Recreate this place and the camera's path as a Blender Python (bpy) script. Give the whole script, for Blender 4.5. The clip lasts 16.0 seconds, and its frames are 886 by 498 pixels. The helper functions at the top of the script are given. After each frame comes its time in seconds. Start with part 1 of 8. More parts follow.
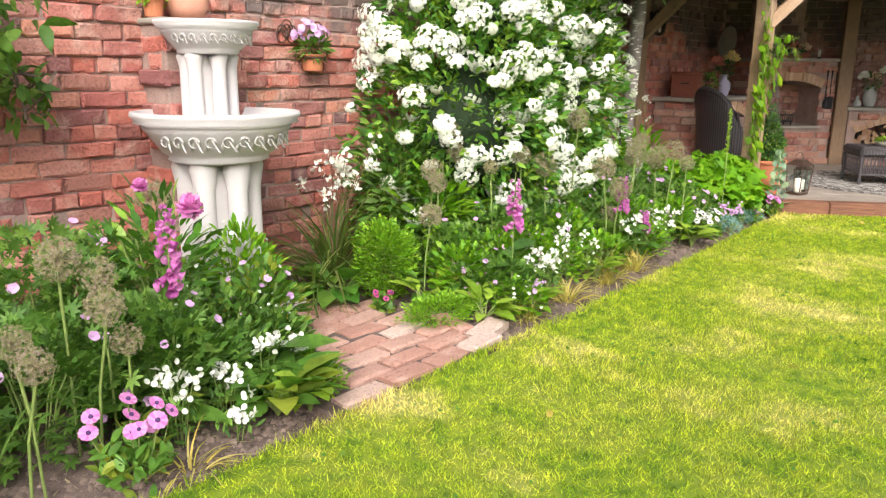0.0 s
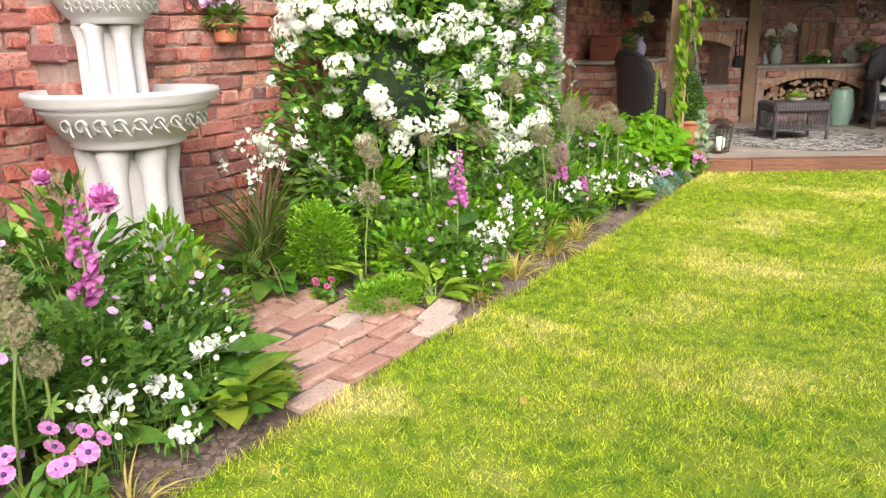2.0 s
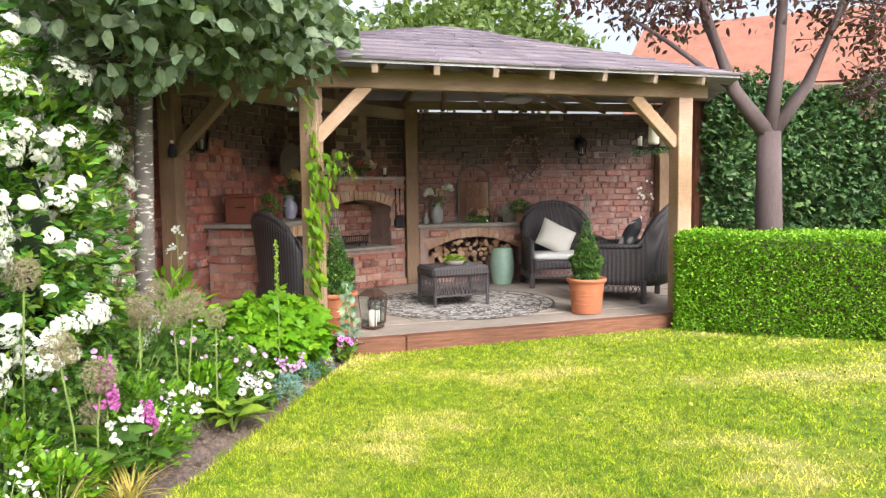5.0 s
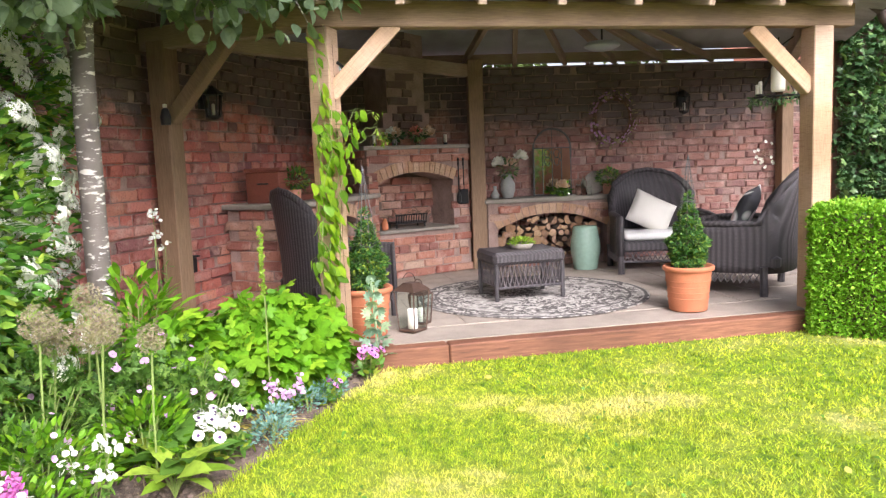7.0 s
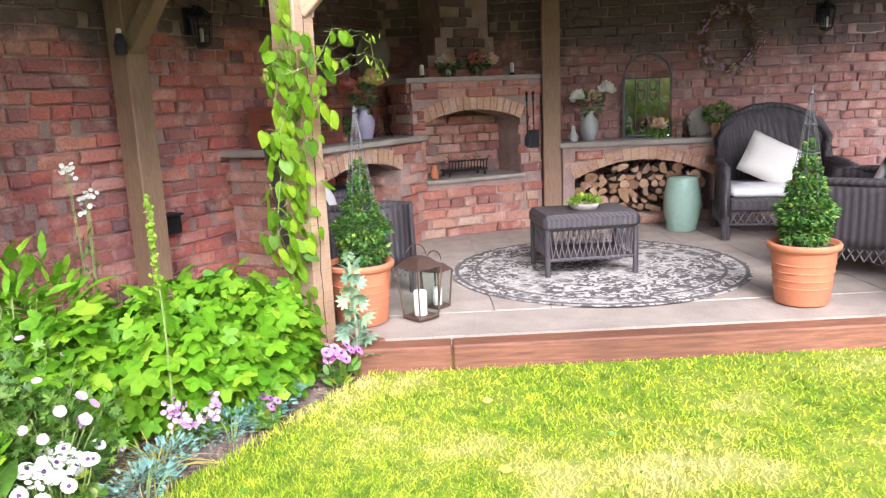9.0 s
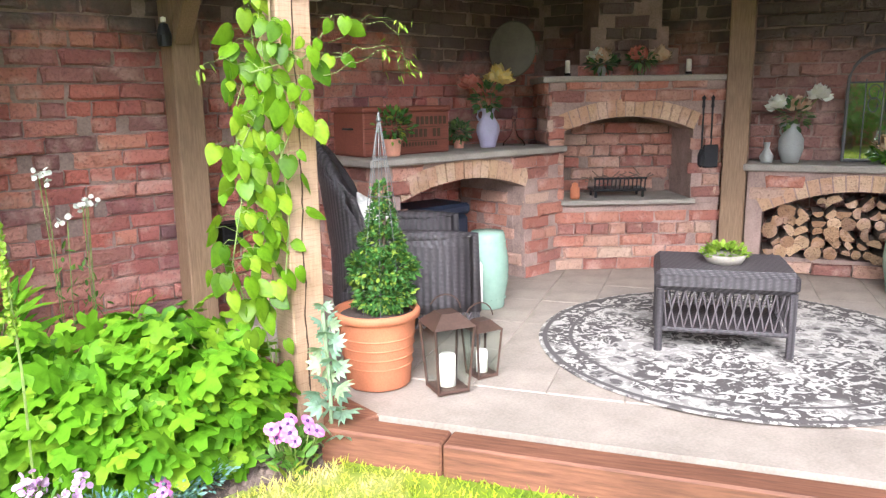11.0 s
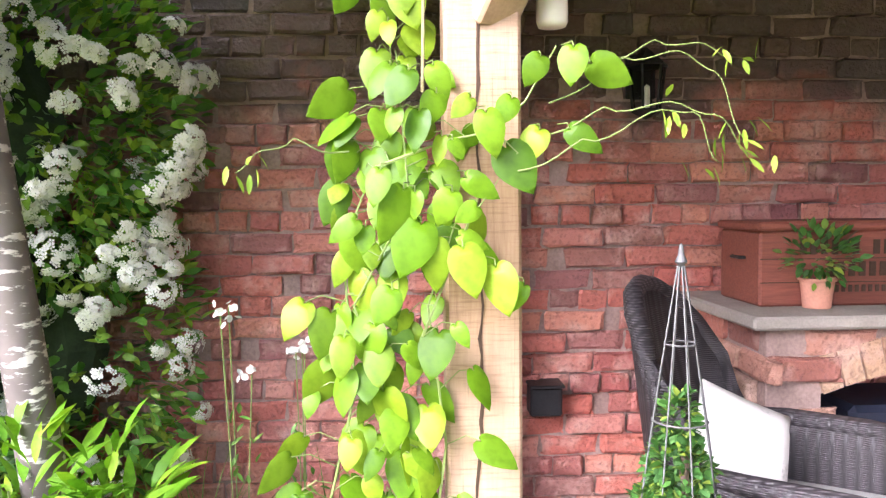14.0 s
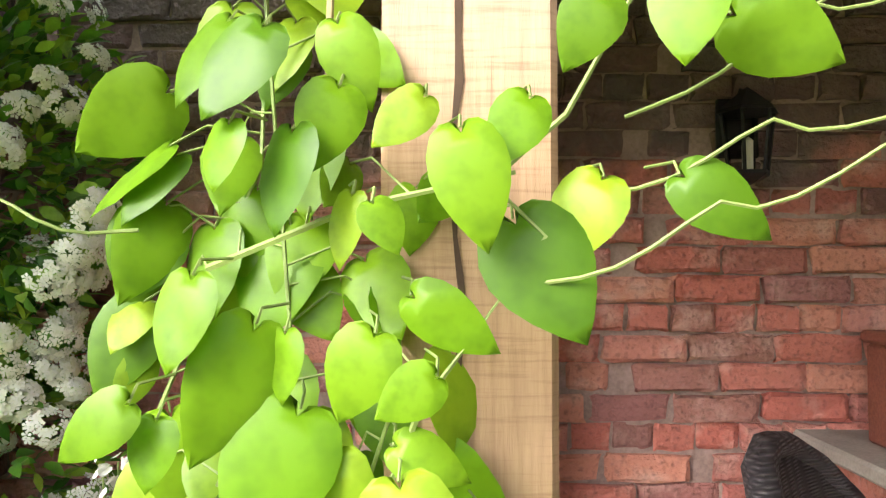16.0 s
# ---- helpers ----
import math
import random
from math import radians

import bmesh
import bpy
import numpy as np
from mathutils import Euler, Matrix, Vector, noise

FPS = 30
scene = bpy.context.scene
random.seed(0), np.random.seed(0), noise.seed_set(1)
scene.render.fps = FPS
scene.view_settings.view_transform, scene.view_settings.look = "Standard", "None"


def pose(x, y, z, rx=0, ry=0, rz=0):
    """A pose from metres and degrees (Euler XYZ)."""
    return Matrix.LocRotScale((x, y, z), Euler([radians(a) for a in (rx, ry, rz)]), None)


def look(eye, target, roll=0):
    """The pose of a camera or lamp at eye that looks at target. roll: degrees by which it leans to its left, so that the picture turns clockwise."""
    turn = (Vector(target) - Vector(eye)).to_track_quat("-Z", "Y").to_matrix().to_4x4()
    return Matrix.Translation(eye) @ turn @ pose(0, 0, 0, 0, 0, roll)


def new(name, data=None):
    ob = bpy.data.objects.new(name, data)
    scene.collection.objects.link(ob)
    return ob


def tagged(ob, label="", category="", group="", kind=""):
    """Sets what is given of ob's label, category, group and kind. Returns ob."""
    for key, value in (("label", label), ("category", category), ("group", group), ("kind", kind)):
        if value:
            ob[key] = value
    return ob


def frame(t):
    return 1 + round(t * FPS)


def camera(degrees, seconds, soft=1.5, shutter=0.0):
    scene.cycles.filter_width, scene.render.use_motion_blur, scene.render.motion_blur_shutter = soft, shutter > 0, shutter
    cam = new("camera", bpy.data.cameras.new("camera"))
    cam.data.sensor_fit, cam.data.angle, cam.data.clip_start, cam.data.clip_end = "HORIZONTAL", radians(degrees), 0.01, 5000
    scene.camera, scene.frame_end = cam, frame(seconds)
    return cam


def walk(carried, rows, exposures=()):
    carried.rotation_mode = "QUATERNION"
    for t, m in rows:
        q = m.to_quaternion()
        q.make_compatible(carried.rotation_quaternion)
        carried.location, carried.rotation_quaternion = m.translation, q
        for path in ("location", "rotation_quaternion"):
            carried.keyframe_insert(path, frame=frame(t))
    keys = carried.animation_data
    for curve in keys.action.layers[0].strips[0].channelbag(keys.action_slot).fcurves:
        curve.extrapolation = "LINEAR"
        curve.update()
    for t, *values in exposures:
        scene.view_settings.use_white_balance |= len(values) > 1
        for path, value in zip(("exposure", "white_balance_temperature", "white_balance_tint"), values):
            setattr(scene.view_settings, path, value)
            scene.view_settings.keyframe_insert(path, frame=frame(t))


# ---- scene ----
cam = camera(61.5, 16.0, 1.3)
PATH = [
    (0, (-0.125, -0.14, 1.218), (1.377, 1.096, 0.748), 0.5),
    (0.5, (-0.136, -0.08, 1.214), (1.354, 1.169, 0.743), 0.3),
    (1, (-0.137, -0.004, 1.202), (1.346, 1.252, 0.729), -0.3),
    (1.5, (-0.103, 0.069, 1.193), (1.414, 1.273, 0.696), -0.9),
    (2, (-0.023, 0.121, 1.186), (1.599, 1.16, 0.646), -1.2),
    (2.5, (0.155, 0.14, 1.161), (1.916, 0.901, 0.595), -0.9),
    (3, (0.36, 0.081, 1.202), (2.226, 0.56, 0.663), -0.2),
    (3.5, (0.586, 0.029, 1.244), (2.51, 0.358, 0.807), -0.3),
    (4, (0.911, 0.086, 1.257), (2.873, 0.335, 0.961), -0.4),
    (4.5, (1.221, 0.045, 1.268), (3.194, 0.336, 1.108), 0.3),
    (5, (1.526, 0.003, 1.247), (3.484, 0.375, 1.082), -0.8),
    (5.2, (1.657, -0.005, 1.245), (3.609, 0.397, 1.081), -1.2),
    (7.3, (3.023, -0.056, 1.191), (4.891, 0.611, 0.939), -2.1),
    (7.5, (3.142, -0.074, 1.189), (5.0, 0.616, 0.918), -1.9),
    (8, (3.481, -0.152, 1.203), (5.301, 0.617, 0.891), -1.1),
    (8.2, (3.61, -0.172, 1.201), (5.414, 0.626, 0.871), -0.8),
    (10.3, (5.091, -0.277, 1.216), (6.64, 0.917, 0.8), -4.1),
    (10.5, (5.218, -0.331, 1.209), (6.749, 0.89, 0.802), -2.5),
    (11, (5.497, -0.419, 1.239), (6.783, 1.062, 0.848), -0.9),
    (11.5, (5.756, -0.37, 1.234), (6.774, 1.313, 0.867), -1.7),
    (12, (5.985, -0.247, 1.235), (6.713, 1.582, 0.88), -1.9),
    (12.5, (6.238, -0.09, 1.267), (6.722, 1.828, 0.969), -0.6),
    (13, (6.43, 0.1, 1.265), (6.737, 2.063, 1.044), -0.95),
    (13.5, (6.594, 0.376, 1.286), (6.795, 2.36, 1.124), -1.2),
    (14, (6.755, 0.626, 1.276), (6.836, 2.621, 1.157), -0.6),
    (14.5, (6.861, 0.873, 1.278), (6.823, 2.871, 1.2), 0.6),
    (15, (6.858, 1.145, 1.299), (6.79, 3.144, 1.294), 0.6),
    (15.5, (6.872, 1.324, 1.324), (6.827, 3.323, 1.382), 0.4),
    (16, (6.879, 1.376, 1.332), (6.816, 3.373, 1.415), 0.1),
]
walk(cam, [(t, look(eye, target, roll)) for t, eye, target, roll in PATH],
     [(0.0, 1.03, 6400, 12), (2, 1.03, 6400, 12), (3, 1.06, 6250, 14), (4.5, 1.17, 6200, 13), (5.2, 1.22, 6200, 13), (7.3, 1.52, 6000, 20), (8.2, 1.58, 5850, 22), (10.3, 1.75, 5650, 14), (12, 2.1, 5750, 15), (13.5, 2.42, 5750, 26), (15, 2.34, 6050, 22), (16, 2.18, 6300, 14)])

# ---- light ----
world = bpy.data.worlds.new("sky")
scene.world = world
world.use_nodes = True
_wn = world.node_tree
_sky = _wn.nodes.new("ShaderNodeTexSky")
_sky.sky_type = "NISHITA"
_sky.sun_disc = False
_sky.sun_elevation = radians(37)
_sky.sun_rotation = radians(230)
_sky.air_density = 1.0
_sky.dust_density = 6.0
_sky.ozone_density = 0.6
_wn.nodes["Background"].inputs[1].default_value = 0.15
_pale = _wn.nodes.new("ShaderNodeHueSaturation")
_pale.inputs["Saturation"].default_value = 0.35
_wn.links.new(_sky.outputs[0], _pale.inputs["Color"])
_wn.links.new(_pale.outputs[0], _wn.nodes["Background"].inputs[0])
sun_data = bpy.data.lights.new("sun", "SUN")
sun_data.energy = 0.72
sun_data.angle = radians(35)
sun_data.color = (1.0, 0.95, 0.86)
sun = new("sun", sun_data)
sun.matrix_world = look((0, 0, 20), Vector((0, 0, 20)) + Vector((0.612, 0.515, -0.602)))

# ---- material helpers ----
def mat_new(name, rough=0.6, metal=0.0):
    m = bpy.data.materials.new(name)
    m.use_nodes = True
    nt = m.node_tree
    b = nt.nodes["Principled BSDF"]
    b.inputs["Roughness"].default_value = rough
    b.inputs["Metallic"].default_value = metal
    return m, nt, b


def nd(nt, kind, **kw):
    n = nt.nodes.new(kind)
    for k, v in kw.items():
        if k in n.inputs:
            n.inputs[k].default_value = v
    return n


def ramp(nt, fac, stops):
    r = nt.nodes.new("ShaderNodeValToRGB")
    e = r.color_ramp.elements
    while len(e) < len(stops):
        e.new(0.5)
    for el, (p, c) in zip(e, stops):
        el.position = p
        el.color = (*c, 1)
    nt.links.new(fac, r.inputs[0])
    return r.outputs[0]


def mix(nt, a, b, fac, mode="MIX"):
    m = nt.nodes.new("ShaderNodeMix")
    m.data_type = "RGBA"
    m.blend_type = mode
    for sock, v in ((m.inputs[0], fac), (m.inputs[6], a), (m.inputs[7], b)):
        if isinstance(v, bpy.types.NodeSocket):
            nt.links.new(v, sock)
        elif isinstance(v, tuple):
            sock.default_value = (*v, 1)
        else:
            sock.default_value = v
    return m.outputs[2]


def tex(nt, scale, detail=4, rough=0.55, stretch=None, coord="Object"):
    tc = nt.nodes.new("ShaderNodeTexCoord")
    src = tc.outputs[coord]
    if stretch:
        mp = nt.nodes.new("ShaderNodeMapping")
        mp.inputs["Scale"].default_value = stretch
        nt.links.new(src, mp.inputs[0])
        src = mp.outputs[0]
    n = nd(nt, "ShaderNodeTexNoise", Scale=scale, Detail=detail, Roughness=rough)
    nt.links.new(src, n.inputs["Vector"])
    return n.outputs["Fac"]


def bump(nt, b, height, strength=0.3, dist=0.01):
    n = nd(nt, "ShaderNodeBump", Strength=strength, Distance=dist)
    nt.links.new(height, n.inputs["Height"])
    nt.links.new(n.outputs[0], b.inputs["Normal"])


def piece_random(nt):
    """One number for each piece, whether it is an object of its own or an island of a joined mesh."""
    g, o = nt.nodes.new("ShaderNodeNewGeometry"), nt.nodes.new("ShaderNodeObjectInfo")
    a = nd(nt, "ShaderNodeMath")
    a.operation = "ADD"
    nt.links.new(g.outputs["Random Per Island"], a.inputs[0])
    nt.links.new(o.outputs["Random"], a.inputs[1])
    f = nd(nt, "ShaderNodeMath")
    f.operation = "FRACT"
    nt.links.new(a.outputs[0], f.inputs[0])
    return f.outputs[0]


def plain(name, c, rough=0.6, metal=0.0, vary=0.25, scale=12.0, grain=120.0, b_str=0.15, stretch=None, spec=None):
    """A surface with broad and fine variation round one colour."""
    m, nt, b = mat_new(name, rough, metal)
    lo, hi = tuple(v * (1 - vary) for v in c), tuple(min(1, v * (1 + vary)) for v in c)
    big = ramp(nt, tex(nt, scale, stretch=stretch), [(0.3, lo), (0.7, hi)])
    fine = tex(nt, grain, 3, stretch=stretch)
    col = mix(nt, big, ramp(nt, fine, [(0.3, lo), (0.7, hi)]), 0.4)
    nt.links.new(col, b.inputs["Base Color"])
    if b_str:
        bump(nt, b, fine, b_str, 0.004)
    if spec is not None:
        b.inputs["Specular IOR Level"].default_value = spec
    return m


def foliage(name, stops, rough=0.45, trans=0.35, scale=30.0):
    """Leaves that let some light through, each one its own shade."""
    m, nt, b = mat_new(name, rough)
    b.inputs["Specular IOR Level"].default_value = 0.28
    n = len(stops)
    col = ramp(nt, piece_random(nt), [((i + 0.5) / n, c) for i, c in enumerate(stops)])
    fine = tex(nt, scale, 3)
    petal = "petal" in name
    col = mix(nt, col, mix(nt, col, (0.9, 0.92, 0.84) if petal else (0.55, 0.6, 0.5), 1.0, "MULTIPLY"), ramp(nt, fine, [(0.45, (0, 0, 0)), (0.75, (1, 1, 1))]))
    nt.links.new(col, b.inputs["Base Color"])
    t = nt.nodes.new("ShaderNodeBsdfTranslucent")
    tcol = mix(nt, col, (1.0, 1.0, 0.96) if petal else (1.05, 1.2, 0.4), 1.0, "MULTIPLY")
    nt.links.new(tcol, t.inputs[0])
    s = nt.nodes.new("ShaderNodeMixShader")
    s.inputs[0].default_value = trans
    nt.links.new(b.outputs[0], s.inputs[1])
    nt.links.new(t.outputs[0], s.inputs[2])
    nt.links.new(s.outputs[0], nt.nodes["Material Output"].inputs[0])
    return m


def brick_mat(name, tones, stain_shade=0.0):
    m, nt, b = mat_new(name, 0.9)
    r = piece_random(nt)
    n = len(tones)
    col = ramp(nt, r, [((i + 0.5) / n, c) for i, c in enumerate(tones)])
    geo = nt.nodes.new("ShaderNodeNewGeometry")
    big = nd(nt, "ShaderNodeTexNoise", Scale=9.0, Detail=5.0)
    fine = nd(nt, "ShaderNodeTexNoise", Scale=70.0, Detail=4.0)
    patch = nd(nt, "ShaderNodeTexNoise", Scale=1.3, Detail=5.0, Roughness=0.65)
    for k in (big, fine, patch):
        nt.links.new(geo.outputs["Position"], k.inputs["Vector"])
    col = mix(nt, col, (0.62, 0.42, 0.34), ramp(nt, big.outputs["Fac"], [(0.52, (0, 0, 0)), (0.70, (0.6, 0.6, 0.6))]))
    col = mix(nt, col, (0.10, 0.055, 0.05), ramp(nt, fine.outputs["Fac"], [(0.52, (0, 0, 0)), (0.8, (0.6, 0.6, 0.6))]))
    if stain_shade:
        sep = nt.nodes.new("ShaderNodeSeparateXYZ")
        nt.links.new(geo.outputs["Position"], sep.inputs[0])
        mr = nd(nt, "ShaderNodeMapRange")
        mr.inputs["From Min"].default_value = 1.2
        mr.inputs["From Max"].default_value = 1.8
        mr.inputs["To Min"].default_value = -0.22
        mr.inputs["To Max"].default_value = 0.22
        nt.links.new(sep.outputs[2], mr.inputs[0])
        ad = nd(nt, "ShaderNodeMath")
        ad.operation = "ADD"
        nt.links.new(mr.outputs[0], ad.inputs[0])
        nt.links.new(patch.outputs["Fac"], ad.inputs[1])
        # lichen, weathering and painted roof shade on upper courses, ragged at its lower edge
        col = mix(nt, col, (0.105, 0.092, 0.085), ramp(nt, ad.outputs[0], [(0.47, (0, 0, 0)), (0.60, (stain_shade * 0.9,) * 3)]))
    nt.links.new(col, b.inputs["Base Color"])
    bump(nt, b, fine.outputs["Fac"], 1.0, 0.012)
    return m


M = {}
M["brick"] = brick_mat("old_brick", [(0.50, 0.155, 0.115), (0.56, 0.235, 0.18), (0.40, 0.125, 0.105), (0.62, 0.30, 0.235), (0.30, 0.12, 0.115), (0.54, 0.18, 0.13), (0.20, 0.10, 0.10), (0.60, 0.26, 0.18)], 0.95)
# rear wall bricks, browner and darker than those of the garden wall
M["brick_rear"] = brick_mat("brown_mauve_brick", [(0.34, 0.165, 0.135), (0.28, 0.14, 0.12), (0.41, 0.22, 0.18), (0.22, 0.125, 0.115), (0.37, 0.17, 0.13), (0.31, 0.19, 0.165)], 0.95)
M["brick2"] = brick_mat("reclaimed_brick", [(0.42, 0.17, 0.115), (0.48, 0.29, 0.21), (0.33, 0.12, 0.085), (0.50, 0.36, 0.27), (0.40, 0.15, 0.105), (0.27, 0.12, 0.095)], 0.0)
M["archbrick"] = brick_mat("buff_brick", [(0.50, 0.33, 0.20), (0.46, 0.26, 0.16), (0.55, 0.38, 0.25)], 0.0)
M["pathbrick"] = brick_mat("path_brick", [(0.46, 0.25, 0.19), (0.56, 0.37, 0.30), (0.40, 0.20, 0.15), (0.60, 0.45, 0.38)], 0.0)
M["mortar"] = plain("lime_mortar", (0.33, 0.235, 0.20), 0.95, vary=0.4, scale=8, grain=90, b_str=0.5)
M["coping"] = plain("stone_coping", (0.30, 0.27, 0.23), 0.9, vary=0.3, scale=6, b_str=0.4)
M["soil"] = plain("dark_soil", (0.14, 0.10, 0.085), 0.95, vary=0.5, scale=25, grain=160, b_str=0.9)
M["clod"] = plain("soil_crumb", (0.20, 0.145, 0.12), 0.95, vary=0.4, scale=60, grain=200)
M["flag"] = plain("deck_flagstone", (0.32, 0.27, 0.225), 0.75, vary=0.28, scale=5, grain=90, b_str=0.3)
M["oak"] = None


def wood(name, a, b_, rough=0.7, along="Z", scale=3.0, pale=None):
    m, nt, b = mat_new(name, rough)
    st = {"Z": (9, 9, 0.7), "X": (0.7, 9, 9), "Y": (9, 0.7, 9)}[along]
    grain = tex(nt, scale * 5, 6, 0.65, st)
    broad = tex(nt, scale * 0.6, 3, 0.5)
    col = ramp(nt, grain, [(0.3, a), (0.7, b_)])
    col = mix(nt, col, mix(nt, col, (0.6, 0.58, 0.55), 1.0, "MULTIPLY"), ramp(nt, broad, [(0.45, (0, 0, 0)), (0.65, (0.8, 0.8, 0.8))]))
    if pale:
        # weathered paler upper part, saw marks across the grain, dark pin knots
        col = mix(nt, col, pale, ramp(nt, tex(nt, 1.1, 3, 0.5), [(0.42, (0, 0, 0)), (0.62, (0.75, 0.75, 0.75))]))
        saw = tex(nt, 26, 4, 0.6, (0.5, 0.5, 8.0))
        col = mix(nt, col, mix(nt, col, (0.62, 0.55, 0.5), 1.0, "MULTIPLY"), ramp(nt, saw, [(0.5, (0, 0, 0)), (0.68, (0.7, 0.7, 0.7))]))
        line = tex(nt, 11, 5, 0.7, (14, 14, 0.35))
        col = mix(nt, col, (0.13, 0.075, 0.04), ramp(nt, line, [(0.62, (0, 0, 0)), (0.74, (0.75, 0.75, 0.75))]))
    nt.links.new(col, b.inputs["Base Color"])
    bump(nt, b, grain, 0.35, 0.004)
    return m


M["oak"] = wood("green_oak", (0.33, 0.20, 0.11), (0.47, 0.31, 0.18), pale=(0.60, 0.44, 0.34))
M["oak_x"] = wood("green_oak_beam", (0.34, 0.22, 0.12), (0.52, 0.36, 0.22), along="X")
M["beam_brown"] = wood("brown_beam", (0.20, 0.125, 0.075), (0.32, 0.21, 0.13), along="X")
# same oak with the shade under the roof put into its colour
M["oak_shaded"] = wood("shaded_oak", (0.20, 0.125, 0.07), (0.32, 0.21, 0.125))
M["crack"] = plain("crack", (0.06, 0.035, 0.02), 0.95, b_str=0)
M["sleeper"] = wood("stained_sleeper", (0.13, 0.05, 0.028), (0.31, 0.135, 0.075), along="X", scale=1.6)
M["rafter"] = wood("rafter", (0.24, 0.175, 0.125), (0.38, 0.28, 0.20), along="X")
M["board"] = wood("ceiling_board", (0.34, 0.34, 0.36), (0.46, 0.45, 0.47), along="X")
def shingle_mat():
    """Felt shingles, each its own grey-mauve shade, with mineral grain and streaks."""
    m, nt, b = mat_new("roof_shingle", 0.85)
    col = ramp(nt, piece_random(nt), [(0.1, (0.15, 0.125, 0.15)), (0.4, (0.21, 0.175, 0.205)), (0.65, (0.26, 0.22, 0.245)), (0.9, (0.185, 0.15, 0.175))])
    streak = tex(nt, 3.0, 5, 0.6)
    col = mix(nt, col, (0.30, 0.27, 0.28), ramp(nt, streak, [(0.5, (0, 0, 0)), (0.7, (0.6, 0.6, 0.6))]))
    grain = tex(nt, 220, 2)
    col = mix(nt, col, (0.08, 0.07, 0.08), ramp(nt, grain, [(0.55, (0, 0, 0)), (0.75, (0.5, 0.5, 0.5))]))
    nt.links.new(col, b.inputs["Base Color"])
    bump(nt, b, grain, 0.4, 0.003)
    return m


M["shingle"] = shingle_mat()
M["stone"] = plain("cast_stone", (0.57, 0.54, 0.53), 0.75, vary=0.08, scale=5, grain=140, b_str=0.15)
M["terracotta"] = plain("terracotta", (0.48, 0.17, 0.08), 0.8, vary=0.18, scale=9, grain=120, b_str=0.2)
M["terracotta_pale"] = plain("pale_terracotta", (0.58, 0.28, 0.19), 0.85, vary=0.2, scale=9)
M["compost"] = plain("potting_soil", (0.07, 0.05, 0.04), 0.95, vary=0.4, scale=40)


def wicker_mat():
    m, nt, b = mat_new("dark_wicker", 0.5)
    tc = nt.nodes.new("ShaderNodeTexCoord")
    w1 = nd(nt, "ShaderNodeTexWave", Scale=52.0, Distortion=0.3)
    w1.bands_direction = "Z"
    w2 = nd(nt, "ShaderNodeTexWave", Scale=20.0, Distortion=0.3)
    w2.bands_direction = "DIAGONAL"
    for w in (w1, w2):
        mpw = nd(nt, "ShaderNodeMapping")
        mpw.inputs["Scale"].default_value = (1, 1, 1) if w is w1 else (1, 1, 0)
        nt.links.new(tc.outputs["Object"], mpw.inputs[0])
        nt.links.new(mpw.outputs[0], w.inputs["Vector"])
    h = mix(nt, w1.outputs["Fac"], w2.outputs["Fac"], 1.0, "MULTIPLY")
    nt.links.new(ramp(nt, h, [(0.0, (0.030, 0.026, 0.028)), (1.0, (0.115, 0.10, 0.105))]), b.inputs["Base Color"])
    bump(nt, b, h, 0.6, 0.006)
    return m


M["wicker"] = wicker_mat()
M["shade"] = plain("frosted_grey_shade", (0.42, 0.46, 0.50), 0.4, vary=0.1)
M["wickerlight"] = plain("wicker_strand", (0.12, 0.105, 0.11), 0.5, vary=0.3, scale=30)
M["cushion"] = plain("cream_cushion", (0.60, 0.58, 0.52), 0.9, vary=0.05, scale=8, grain=260, b_str=0.25)
def faded_print():
    """Cream linen with a faint grey-green sprig print."""
    m, nt, b = mat_new("printed_linen", 0.9)
    v = nd(nt, "ShaderNodeTexVoronoi", Scale=11.0)
    tc = nt.nodes.new("ShaderNodeTexCoord")
    nt.links.new(tc.outputs["Object"], v.inputs["Vector"])
    sprig = mix(nt, ramp(nt, v.outputs["Distance"], [(0.22, (1, 1, 1)), (0.34, (0, 0, 0))]), ramp(nt, tex(nt, 60, 4), [(0.45, (0, 0, 0)), (0.6, (1, 1, 1))]), 1.0, "MULTIPLY")
    nt.links.new(mix(nt, (0.72, 0.70, 0.65), (0.50, 0.50, 0.46), sprig), b.inputs["Base Color"])
    bump(nt, b, tex(nt, 260, 2), 0.25, 0.003)
    return m


M["linen"] = faded_print()
M["white"] = plain("white_cloth", (0.70, 0.69, 0.67), 0.9, vary=0.04, grain=260)
M["floral"] = None
M["celadon"] = plain("celadon_glaze", (0.27, 0.40, 0.32), 0.22, vary=0.12, scale=6, grain=30, b_str=0.03)
M["iron"] = plain("black_iron", (0.03, 0.03, 0.032), 0.5, 0.6, vary=0.3)
M["bronze"] = plain("brown_metal", (0.10, 0.06, 0.045), 0.5, 0.5, vary=0.3)
M["wire"] = plain("galvanised_wire", (0.14, 0.14, 0.138), 0.6, 0.5, vary=0.2)
M["candle"] = plain("ivory_wax", (0.85, 0.80, 0.70), 0.5, vary=0.03, b_str=0)
M["lilac"] = plain("lilac_ceramic", (0.40, 0.38, 0.50), 0.35, vary=0.1, b_str=0.02)
M["grey_ceramic"] = plain("grey_ceramic", (0.34, 0.35, 0.33), 0.5, vary=0.15)
M["chest"] = wood("red_chest", (0.16, 0.045, 0.03), (0.27, 0.085, 0.05), along="X")
M["hessian"] = plain("dull_brass", (0.16, 0.145, 0.11), 0.5, 0.3, vary=0.2)
M["navy"] = plain("navy_plastic", (0.02, 0.026, 0.045), 0.4, vary=0.2)
